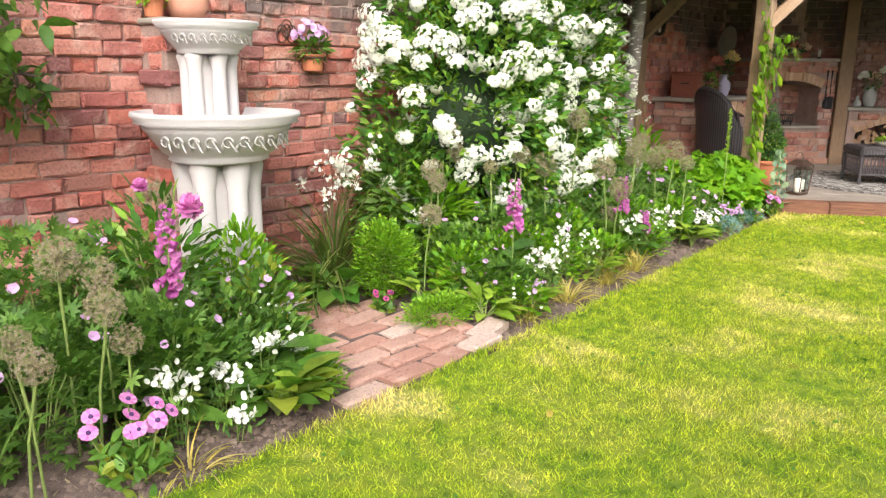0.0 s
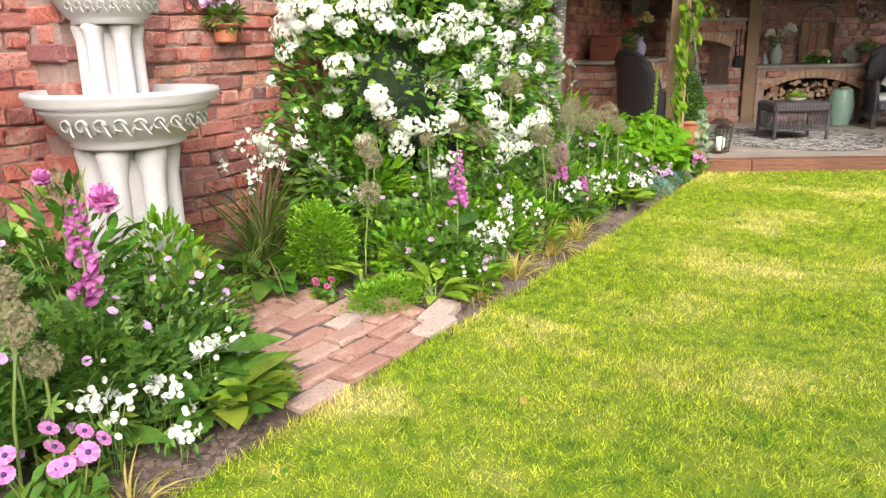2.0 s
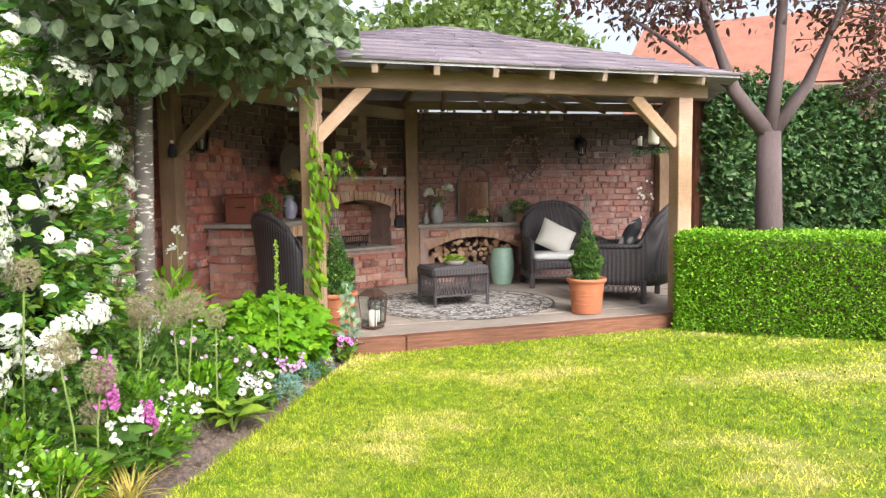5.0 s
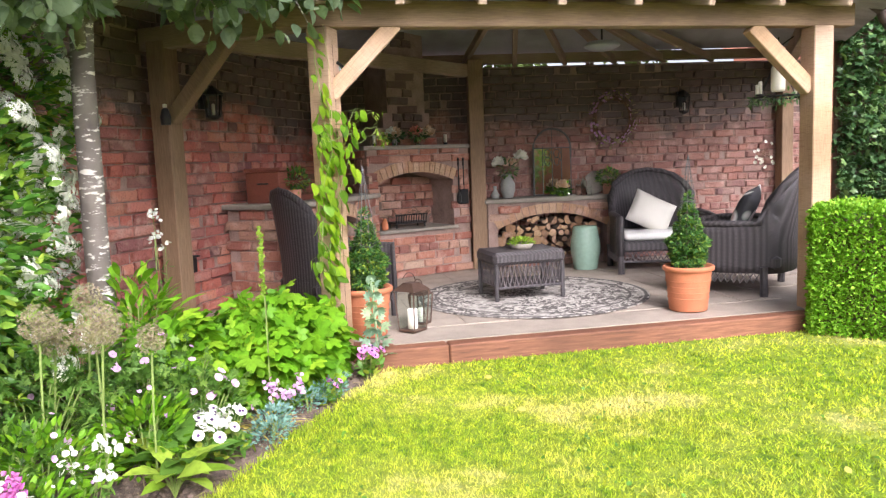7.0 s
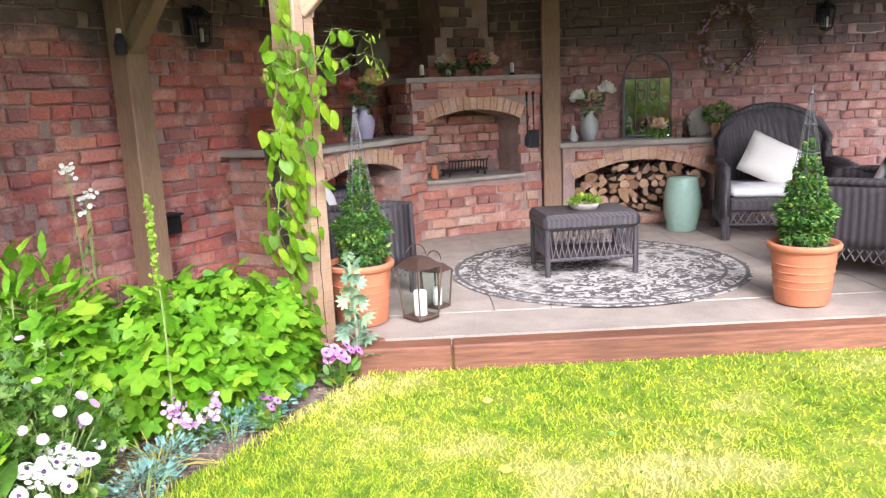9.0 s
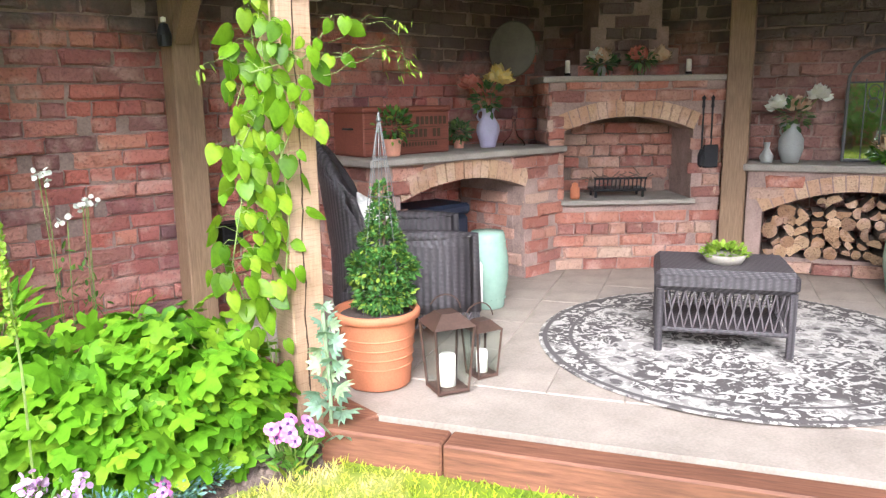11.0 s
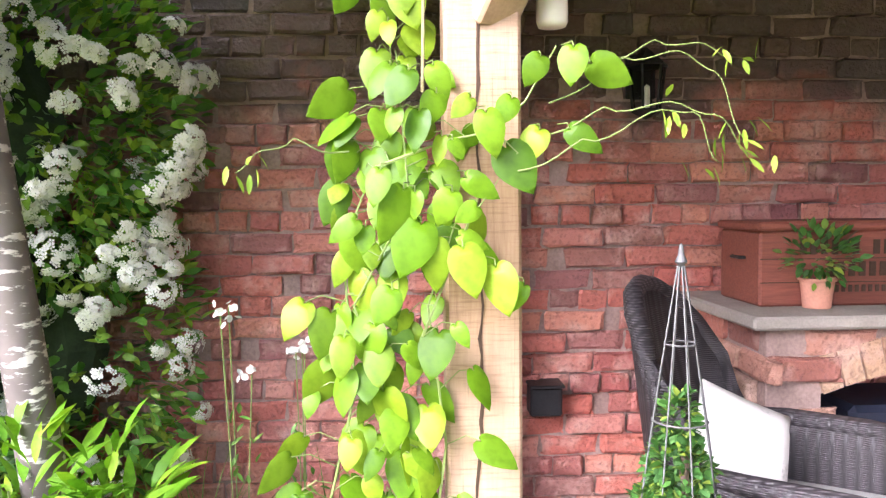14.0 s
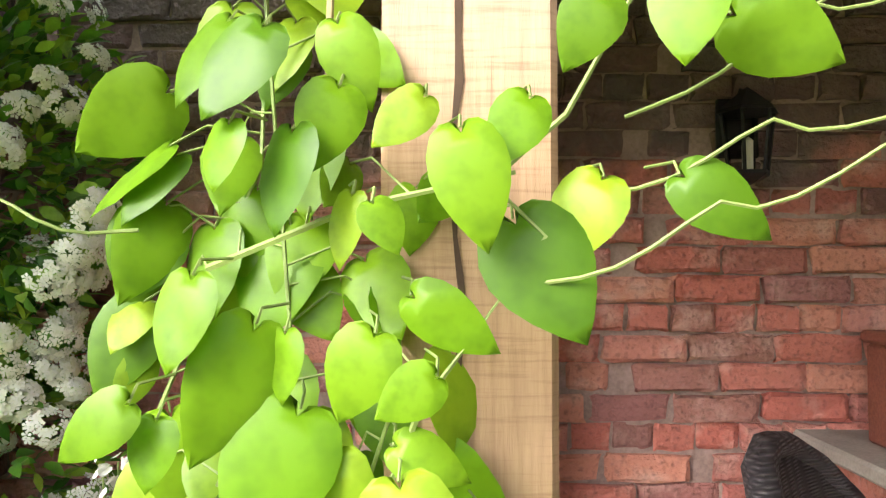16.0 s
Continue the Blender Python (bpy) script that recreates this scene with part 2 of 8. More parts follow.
# near-black green, the shade deep inside the shrub put into colour
M["shadecore"] = plain("inner_foliage_shade", (0.018, 0.035, 0.012), 0.95, vary=0.5, scale=20)
M["soot"] = plain("fire_soot", (0.19, 0.14, 0.115), 0.95, vary=0.5, scale=6)
M["bark_cut"] = brick_mat("cut_log", [(0.30, 0.17, 0.09), (0.42, 0.27, 0.15), (0.22, 0.125, 0.075), (0.50, 0.34, 0.20)])
M["bark"] = plain("rough_bark", (0.17, 0.12, 0.09), 0.95, vary=0.45, scale=20, grain=90, b_str=0.8)
M["bark_grey"] = plain("smooth_bark", (0.12, 0.088, 0.085), 0.9, vary=0.3, scale=7, grain=60, b_str=0.4, stretch=(1, 1, 0.3))
M["stem"] = plain("green_stem", (0.20, 0.27, 0.07), 0.6, vary=0.3, scale=20, b_str=0)
M["stem_dry"] = plain("dry_stem", (0.34, 0.28, 0.14), 0.8, vary=0.3, scale=20, b_str=0)
M["stem_brown"] = plain("brown_stem", (0.16, 0.09, 0.05), 0.8, vary=0.3, scale=20, b_str=0)


def birch_bark():
    m, nt, b = mat_new("birch_bark", 0.8)
    band = tex(nt, 14, 5, 0.6, (1, 1, 3.0))
    broad = tex(nt, 5, 4)
    col = ramp(nt, broad, [(0.35, (0.12, 0.10, 0.09)), (0.65, (0.21, 0.18, 0.16))])
    col = mix(nt, col, (0.72, 0.68, 0.62), ramp(nt, band, [(0.555, (0, 0, 0)), (0.61, (1, 1, 1))]))
    nt.links.new(col, b.inputs["Base Color"])
    bump(nt, b, band, 0.4, 0.006)
    return m


M["birch"] = birch_bark()


def lawn_mat(name, blades):
    m, nt, b = mat_new(name, 0.75)
    geo = nt.nodes.new("ShaderNodeNewGeometry")
    n1 = nd(nt, "ShaderNodeTexNoise", Scale=1.05, Detail=6.0, Roughness=0.68)
    n2 = nd(nt, "ShaderNodeTexNoise", Scale=14.0, Detail=3.0)
    mp = nd(nt, "ShaderNodeMapping")
    mp.inputs["Scale"].default_value = (1.25, 0.8, 0.0)
    nt.links.new(geo.outputs["Position"], mp.inputs[0])
    nt.links.new(mp.outputs[0], n1.inputs["Vector"])
    nt.links.new(geo.outputs["Position"], n2.inputs["Vector"])
    g = ramp(nt, n2.outputs["Fac"], [(0.32, (0.15, 0.265, 0.008)), (0.5, (0.285, 0.39, 0.018)), (0.68, (0.42, 0.49, 0.03))])
    col = mix(nt, g, (0.52, 0.52, 0.09), ramp(nt, n1.outputs["Fac"], [(0.46, (0, 0, 0)), (0.58, (0.62, 0.62, 0.62))]))
    col = mix(nt, col, (0.80, 0.66, 0.34), ramp(nt, n1.outputs["Fac"], [(0.54, (0, 0, 0)), (0.68, (0.75, 0.75, 0.75))]))
    if blades:
        r = ramp(nt, geo.outputs["Random Per Island"], [(0.0, (0.46, 0.5, 0.38)), (0.5, (1.3, 1.25, 1.12)), (1.0, (2.05, 1.9, 1.7))])
        col = mix(nt, col, r, 1.0, "MULTIPLY")
        nt.links.new(col, b.inputs["Base Color"])
        t = nt.nodes.new("ShaderNodeBsdfTranslucent")
        nt.links.new(col, t.inputs[0])
        s = nt.nodes.new("ShaderNodeMixShader")
        s.inputs[0].default_value = 0.35
        nt.links.new(b.outputs[0], s.inputs[1])
        nt.links.new(t.outputs[0], s.inputs[2])
        nt.links.new(s.outputs[0], nt.nodes["Material Output"].inputs[0])
    else:
        col = mix(nt, col, (0.55, 0.6, 0.5), 1.0, "MULTIPLY")
        nt.links.new(col, b.inputs["Base Color"])
        bump(nt, b, n2.outputs["Fac"], 0.6, 0.02)
    return m


M["lawn"] = lawn_mat("lawn_sward", False)
M["blade"] = lawn_mat("lawn_blades", True)


def rug_mat():
    m, nt, b = mat_new("patterned_rug", 0.95)
    tc = nt.nodes.new("ShaderNodeTexCoord")
    ln = nt.nodes.new("ShaderNodeVectorMath")
    ln.operation = "LENGTH"
    nt.links.new(tc.outputs["Object"], ln.inputs[0])
    n = nd(nt, "ShaderNodeTexNoise", Scale=17.0, Detail=3.0, Roughness=0.6, Distortion=1.6)
    v = nd(nt, "ShaderNodeTexVoronoi", Scale=9.0)
    nt.links.new(tc.outputs["Object"], n.inputs["Vector"])
    nt.links.new(tc.outputs["Object"], v.inputs["Vector"])
    pat = ramp(nt, n.outputs["Fac"], [(0.49, (0.08, 0.07, 0.065)), (0.54, (0.48, 0.45, 0.41))])
    pat2 = ramp(nt, v.outputs["Distance"], [(0.34, (0.10, 0.09, 0.085)), (0.42, (0.46, 0.43, 0.39))])
    w = nd(nt, "ShaderNodeTexNoise", Scale=2.6, Detail=2.0)
    nt.links.new(tc.outputs["Object"], w.inputs["Vector"])
    col = mix(nt, pat, pat2, ramp(nt, w.outputs["Fac"], [(0.5, (0, 0, 0)), (0.56, (0.6, 0.6, 0.6))]))
    ring = ramp(nt, ln.outputs["Value"], [(0.0, (0, 0, 0)), (0.765, (0, 0, 0)), (0.77, (1, 1, 1)), (0.785, (1, 1, 1)), (0.79, (0, 0, 0)), (0.885, (0, 0, 0)), (0.89, (1, 1, 1)), (0.91, (1, 1, 1)), (0.915, (0, 0, 0))])
    col = mix(nt, col, (0.09, 0.08, 0.075), ring)
    nt.links.new(col, b.inputs["Base Color"])
    bump(nt, b, tex(nt, 260, 2), 0.4, 0.003)
    return m


M["rug"] = rug_mat()


def floral_mat():
    m, nt, b = mat_new("floral_cloth", 0.9)
    tc = nt.nodes.new("ShaderNodeTexCoord")
    v = nd(nt, "ShaderNodeTexVoronoi", Scale=9.0)
    nt.links.new(tc.outputs["Object"], v.inputs["Vector"])
    col = ramp(nt, v.outputs["Distance"], [(0.0, (0.62, 0.36, 0.38)), (0.3, (0.70, 0.64, 0.62)), (0.45, (0.25, 0.27, 0.24)), (0.52, (0.03, 0.03, 0.035))])
    nt.links.new(col, b.inputs["Base Color"])
    return m


M["floral"] = floral_mat()


def glass_mat(name, c=(0.9, 0.95, 0.93), rough=0.02):
    m, nt, b = mat_new(name, rough)
    b.inputs["Base Color"].default_value = (*c, 1)
    b.inputs["Transmission Weight"].default_value = 1.0
    b.inputs["IOR"].default_value = 1.1
    return m


M["glass"] = glass_mat("clear_glass")
m_, nt_, b_ = mat_new("mirror_glass", 0.03, 1.0)
b_.inputs["Base Color"].default_value = (0.8, 0.82, 0.8, 1)
M["mirror"] = m_

G = foliage
M["vine"] = G("vine_leaf", [(0.14, 0.29, 0.006), (0.19, 0.35, 0.010), (0.07, 0.165, 0.006), (0.25, 0.385, 0.015)], 0.42, 0.33, 2.2)
M["geum"] = G("lobed_leaf", [(0.15, 0.36, 0.012), (0.21, 0.43, 0.016), (0.09, 0.25, 0.010), (0.29, 0.49, 0.024)], 0.5, 0.33)
M["geranium"] = G("cut_leaf", [(0.10, 0.22, 0.035), (0.16, 0.31, 0.05), (0.06, 0.14, 0.03), (0.23, 0.38, 0.07)], 0.5, 0.3)
M["hosta"] = G("broad_leaf", [(0.11, 0.25, 0.035), (0.17, 0.34, 0.05), (0.09, 0.20, 0.03), (0.36, 0.42, 0.05)], 0.4, 0.3)
M["shrub"] = G("shrub_leaf", [(0.08, 0.22, 0.03), (0.14, 0.33, 0.04), (0.05, 0.14, 0.025), (0.30, 0.50, 0.07)], 0.3, 0.3)
M["box"] = G("box_leaf", [(0.20, 0.42, 0.02), (0.28, 0.52, 0.03), (0.13, 0.31, 0.015), (0.38, 0.60, 0.05)], 0.35, 0.25)
M["topiary"] = G("topiary_leaf", [(0.06, 0.17, 0.035), (0.10, 0.25, 0.05), (0.045, 0.12, 0.03), (0.10, 0.24, 0.07), (0.32, 0.42, 0.06)], 0.35, 0.25)
M["hedge"] = G("hedge_leaf", [(0.20, 0.42, 0.025), (0.30, 0.56, 0.04), (0.14, 0.33, 0.02), (0.42, 0.64, 0.07)], 0.45, 0.3)
M["ivy"] = G("ivy_leaf", [(0.06, 0.14, 0.05), (0.10, 0.20, 0.07), (0.045, 0.10, 0.04), (0.20, 0.32, 0.11)], 0.3, 0.15)
M["birchleaf"] = G("tree_leaf", [(0.17, 0.24, 0.14), (0.23, 0.31, 0.19), (0.12, 0.18, 0.10), (0.32, 0.40, 0.26)], 0.5, 0.3)
M["plum"] = G("plum_leaf", [(0.11, 0.045, 0.045), (0.15, 0.07, 0.05), (0.08, 0.035, 0.04), (0.12, 0.10, 0.05)], 0.45, 0.25)
M["fartree"] = G("far_leaf", [(0.16, 0.24, 0.07), (0.22, 0.30, 0.09), (0.13, 0.20, 0.06)], 0.6, 0.3)
M["grassblade"] = G("clump_blade", [(0.11, 0.20, 0.035), (0.17, 0.27, 0.05), (0.24, 0.22, 0.07), (0.09, 0.15, 0.03)], 0.5, 0.25)
M["goldblade"] = G("gold_blade", [(0.55, 0.42, 0.10), (0.48, 0.45, 0.09), (0.62, 0.50, 0.18)], 0.5, 0.25)
M["glaucous"] = G("blue_leaf", [(0.22, 0.36, 0.26), (0.28, 0.42, 0.30), (0.34, 0.44, 0.26)], 0.55, 0.2)
M["bluegrey"] = G("blue_grey_leaf", [(0.20, 0.36, 0.32), (0.26, 0.42, 0.38), (0.15, 0.30, 0.27)], 0.55, 0.2)
M["lime"] = G("lime_leaf", [(0.28, 0.42, 0.04), (0.36, 0.50, 0.06), (0.22, 0.36, 0.03)], 0.5, 0.3)
M["petal_white"] = G("white_petal", [(0.82, 0.82, 0.76), (0.86, 0.86, 0.82), (0.76, 0.77, 0.68)], 0.6, 0.25)
M["petal_cream"] = G("cream_petal", [(0.90, 0.90, 0.82), (0.92, 0.92, 0.87), (0.84, 0.85, 0.72)], 0.6, 0.2, 3)
M["petal_pink"] = G("pink_petal", [(0.78, 0.28, 0.62), (0.84, 0.40, 0.72), (0.70, 0.20, 0.55)], 0.6, 0.25)
M["petal_magenta"] = G("magenta_petal", [(0.60, 0.17, 0.48), (0.70, 0.28, 0.58), (0.52, 0.12, 0.42)], 0.6, 0.25)
M["petal_mauve"] = G("mauve_petal", [(0.70, 0.42, 0.70), (0.76, 0.50, 0.74), (0.60, 0.34, 0.64)], 0.6, 0.25)
M["petal_deep"] = G("deep_pink_petal", [(0.42, 0.05, 0.18), (0.52, 0.10, 0.26)], 0.6, 0.2)
M["petal_peach"] = G("peach_petal", [(0.80, 0.55, 0.36), (0.84, 0.66, 0.50)], 0.6, 0.25)
M["petal_coral"] = G("coral_petal", [(0.72, 0.24, 0.20), (0.78, 0.34, 0.28)], 0.6, 0.25)
M["petal_yellow"] = G("yellow_petal", [(0.84, 0.66, 0.22), (0.86, 0.74, 0.36)], 0.6, 0.25)
M["allium"] = G("seed_head", [(0.36, 0.32, 0.17), (0.45, 0.38, 0.26), (0.30, 0.30, 0.13), (0.42, 0.30, 0.30)], 0.7, 0.2)
M["eye"] = plain("flower_eye", (0.10, 0.04, 0.16), 0.8, b_str=0)
M["redbrick_far"] = plain("far_brickwork", (0.40, 0.17, 0.11), 0.9, vary=0.2, scale=3, grain=20)
M["rooftile"] = plain("far_roof_tile", (0.34, 0.15, 0.10), 0.9, vary=0.25, scale=2, grain=14)
M["farglass"] = plain("far_pane", (0.05, 0.06, 0.07), 0.1, vary=0.1)

# ---- geometry helpers ----
rng = np.random.default_rng(7)


class Geo:
    """Collects points and faces for one mesh."""

    def __init__(self):
        self.v, self.f = [], []

    def add(self, verts, faces, m=None):
        n = len(self.v)
        self.v += [tuple(m @ Vector(p)) if m else tuple(p) for p in verts]
        self.f += [tuple(i + n for i in f) for f in faces]
        return self

    def box(self, sx, sy, sz, m=None, c=0.004):
        """A box with chamfered edges, its base centre at the origin."""
        h = (sx / 2, sy / 2, sz / 2)
        c = min(c, min(h) * 0.6)
        idx, verts = {}, []
        signs = [(a, b, d) for a in (-1, 1) for b in (-1, 1) for d in (-1, 1)]
        for s in signs:
            for ax in range(3):
                idx[s, ax] = len(verts)
                verts.append([s[k] * (h[k] - (0 if k == ax else c)) + (h[2] if k == 2 else 0) for k in range(3)])
        faces = []
        for ax in range(3):
            o = [k for k in range(3) if k != ax]
            for d in (-1, 1):
                q = []
                for a, b in ((-1, -1), (1, -1), (1, 1), (-1, 1)):
                    s = [0, 0, 0]
                    s[ax], s[o[0]], s[o[1]] = d, a, b
                    q.append(idx[tuple(s), ax])
                faces.append(q)
            for a in (-1, 1):
                for b in (-1, 1):
                    s0, s1 = [0, 0, 0], [0, 0, 0]
                    s0[ax], s1[ax] = -1, 1
                    s0[o[0]] = s1[o[0]] = a
                    s0[o[1]] = s1[o[1]] = b
                    s0, s1 = tuple(s0), tuple(s1)
                    faces.append([idx[s0, o[0]], idx[s1, o[0]], idx[s1, o[1]], idx[s0, o[1]]])
        faces += [[idx[s, 0], idx[s, 1], idx[s, 2]] for s in signs]
        return self.add(verts, faces, m)

    def lathe(self, profile, m=None, n=28, arc=2 * math.pi, start=0.0):
        full = arc > 6.28
        k = n if full else n + 1
        verts = [(r * math.cos(start + arc * j / n), r * math.sin(start + arc * j / n), z) for r, z in profile for j in range(k)]
        faces = []
        for i in range(len(profile) - 1):
            for j in range(n):
                a, b = i * k + j, i * k + (j + 1) % k
                faces.append((a, b, b + k, a + k))
        return self.add(verts, faces, m)

    def tube(self, pts, r, n=6, r2=None):
        pts = [Vector(p) for p in pts]
        r2 = r if r2 is None else r2
        verts, faces = [], []
        for i, p in enumerate(pts):
            d = (pts[min(i + 1, len(pts) - 1)] - pts[max(i - 1, 0)])
            d = d.normalized() if d.length > 1e-9 else Vector((0, 0, 1))
            u = d.cross(Vector((0, 0, 1)) if abs(d.z) < 0.9 else Vector((1, 0, 0))).normalized()
            w = d.cross(u)
            rr = r + (r2 - r) * i / max(1, len(pts) - 1)
            verts += [p + (u * math.cos(2 * math.pi * j / n) + w * math.sin(2 * math.pi * j / n)) * rr for j in range(n)]
        for i in range(len(pts) - 1):
            for j in range(n):
                a, b = i * n + j, i * n + (j + 1) % n
                faces.append((a, b, b + n, a + n))
        faces.append(tuple(range(n))[::-1])
        faces.append(tuple((len(pts) - 1) * n + j for j in range(n)))
        return self.add(verts, faces)

    def mesh(self, name, smooth=False, fix=True):
        me = bpy.data.meshes.new(name)
        me.from_pydata(self.v, [], self.f)
        if fix:
            bm = bmesh.new()
            bm.from_mesh(me)
            bmesh.ops.recalc_face_normals(bm, faces=bm.faces)
            bm.to_mesh(me)
            bm.free()
        if smooth:
            me.shade_smooth()
        return me


def np_mesh(name, V, F, smooth=False):
    """A mesh from arrays of points and equal-sided faces."""
    me = bpy.data.meshes.new(name)
    V, F = np.asarray(V, np.float32).reshape(-1, 3), np.asarray(F, np.int32)
    k = F.shape[1]
    me.vertices.add(len(V))
    me.vertices.foreach_set("co", V.ravel())
    me.loops.add(F.size)
    me.loops.foreach_set("vertex_index", F.ravel())
    me.polygons.add(len(F))
    me.polygons.foreach_set("loop_start", np.arange(0, F.size, k, dtype=np.int32))
    me.update(calc_edges=True)
    if smooth:
        me.shade_smooth()
    return me


MASSED = {"leaves": "foliage", "flowers": "blossom", "stems": "stalk_growth", "flower_heads": "blossom", "young_shoots": "new_growth", "young_leaves": "new_growth", "twigs": "branchwork", "florets": "blossom",
          "succulents": "foliage", "bells": "bell_spike", "blades": "leaf_tuft", "flower_stems": "stalk_growth", "leaf_stalks": "stalk_growth", "foliage": "foliage", "crown": "crown", "studs": "stud_band"}


def part(name, geo, material, parent=None, label="", smooth=False):
    massed = name in MASSED
    name = MASSED.get(name, name)
    me = geo.mesh(name, smooth) if isinstance(geo, Geo) else geo
    if material is not None and not me.materials:
        me.materials.append(material)
    ob = new(name, me)
    if parent is not None:
        ob.parent = parent
    if massed:
        ob["kind"] = "stuff"
    return tagged(ob, label)


def thing(name, m, label, category, group="", kind=""):
    ob = new(name)
    ob.empty_display_size = 0.1
    ob.matrix_world = m
    return tagged(ob, label, category, group, kind)


def structure(name, geo, material, label="", smooth=False):
    return tagged(part(name, geo, material, None, "", smooth), label, kind="structure")


def at(x, y, z=0.0, yaw=0.0, rx=0.0, ry=0.0):
    return pose(x, y, z, rx, ry, yaw)


# leaf shapes: points (x across, y along, z up) and triangles, base at the origin, length 1
def oval_leaf(w=0.5, curl=0.12, tip=1.0):
    ys = [0, 0.18, 0.45, 0.75, tip]
    ws = [0.0, 0.62, 1.0, 0.68, 0.0]
    V, F = [], []
    for y, a in zip(ys, ws):
        z = -curl * (y * y) * 1.4
        V += [(-a * w / 2, y, z + 0.10 * a * w), (0, y, z), (a * w / 2, y, z + 0.10 * a * w)]
    for i in range(4):
        a = i * 3
        F += [(a, a + 1, a + 4), (a, a + 4, a + 3), (a + 1, a + 2, a + 5), (a + 1, a + 5, a + 4)]
    return np.array(V), np.array(F)


def heart_leaf(w=0.86, curl=0.2):
    out = [(0.0, 0.06), (0.10, -0.04), (0.24, -0.06), (0.38, 0.02), (0.48, 0.18), (0.5, 0.36), (0.44, 0.54), (0.32, 0.72), (0.16, 0.89), (0.0, 1.02)]
    V, F = [], []
    k = len(out)
    for x, y in out:
        V.append((0, max(y, 0.05), -curl * y * y))
    for s in (-1, 1):
        for x, y in out:
            V.append((s * x * w * 0.5, y, 0.03 * x - curl * y * y + 0.003))
        for x, y in out:
            V.append((s * x * w, y, 0.02 * x - 0.16 * x * x - curl * y * y + 0.002))
    for b in (0, 2):
        m1, m2 = (1 + b) * k, (2 + b) * k
        for i in range(k - 1):
            T = [(i, m1 + i, m1 + i + 1), (i, m1 + i + 1, i + 1), (m1 + i, m2 + i, m2 + i + 1), (m1 + i, m2 + i + 1, m1 + i + 1)]
            F += T if b else [t[::-1] for t in T]
    return np.array(V), np.array(F)


def lobed_leaf(lobes=5, teeth=True, depth=0.45, cup=0.18):
    pts = []
    n = lobes * 4
    for i in range(n + 1):
        a = math.radians(-150 + 300 * i / n)
        ph = (i % 4) / 4.0
        r = 0.5 * (1 - depth * (0.5 + 0.5 * math.cos(2 * math.pi * ph)))
        if teeth and i % 4 in (1, 3):
            r *= 0.97
        r *= 1.0 - 0.25 * abs(a) / math.radians(150)
        pts.append((r * math.sin(a), 0.42 + r * math.cos(a), -cup * r * r * 2))
    V = [(0, 0.42, 0.05)] + pts
    F = [(0, i, i + 1) for i in range(1, len(pts))]
    return np.array(V), np.array(F)


def toothed_leaf(lobes=5, depth=0.34):
    """A broad leaf with rounded lobes, each with three blunt teeth, and folds along the veins."""
    V, n = [(0, 0.30, 0.0)], lobes * 6
    for i in range(n + 1):
        a = math.radians(-158 + 316 * i / n)
        ph = (i % 6) / 6.0
        r = 0.60 * (1 - depth * (0.5 + 0.5 * math.cos(2 * math.pi * ph)) ** 1.3)
        r *= (1.0, 0.97, 1.06, 1.0, 1.06, 0.97)[i % 6] * (1.0 - 0.30 * (abs(a) / math.radians(158)) ** 1.5)
        V.append((r * math.sin(a), 0.30 + r * math.cos(a), -0.30 * r * r + (0.03 if i % 6 == 0 else -0.012)))
    return np.array(V), np.array([(0, i + 1, i) for i in range(1, n + 1)])


def strap(n=5, w=0.05, droop=0.5):
    V, F = [], []
    for i in range(n + 1):
        t = i / n
        ww = w * (1 - t ** 2.2) * 0.5 + 0.001
        V += [(-ww, t * (1 - 0.25 * droop * t), -droop * t ** 2.4), (ww, t * (1 - 0.25 * droop * t), -droop * t ** 2.4)]
    for i in range(n):
        a = 2 * i
        F += [(a, a + 1, a + 3), (a, a + 3, a + 2)]
    return np.array(V), np.array(F)


def star_flower(petals=5, w=0.8, cup=0.15, gap=0.12):
    """A flower looking along +y, petals spread in x and z, one wide."""
    V, F = [], []
    for p in range(petals):
        a = 2 * math.pi * p / petals
        d, s = (math.cos(a), math.sin(a)), (-math.sin(a), math.cos(a))
        ww = w * math.pi / petals * 0.5
        n = len(V)
        for r, q in ((0.02, 0), (gap * 1.6, -ww * 0.7), (gap * 1.6, ww * 0.7), (0.4, -ww), (0.4, ww), (0.5, 0)):
            V.append((d[0] * r + s[0] * q, cup * r * 2, d[1] * r + s[1] * q))
        F += [(n, n + 1, n + 2), (n + 1, n + 3, n + 4), (n + 1, n + 4, n + 2), (n + 3, n + 5, n + 4)]
    return np.array(V), np.array(F)


def floret(petals=5):
    """A tiny flower looking along +y, one wide."""
    V, F = [], []
    for p in range(petals):
        a, h = 2 * math.pi * p / petals, 0.5
        n = len(V)
        for q, r in ((0, 0.03), (-h, 0.36), (h, 0.36), (0, 0.5)):
            b = a + q
            V.append((r * math.cos(b), 0.12 * r, r * math.sin(b)))
        F += [(n, n + 1, n + 2), (n + 1, n + 3, n + 2)]
    return np.array(V), np.array(F)


def frames(axis, roll=None):
    """Turns whose y axis lies along the given directions and whose z axis points up as far as it can."""
    y = axis / np.linalg.norm(axis, axis=1, keepdims=True)
    up = np.tile([0.0, 0.0, 1.0], (len(y), 1)) + rng.normal(0, 0.001, y.shape)
    x = np.cross(y, up)
    x /= np.linalg.norm(x, axis=1, keepdims=True)
    z = np.cross(x, y)
    if roll is not None:
        c, s = np.cos(roll)[:, None], np.sin(roll)[:, None]
        x, z = x * c + z * s, z * c - x * s
    return np.stack([x, y, z], -1)


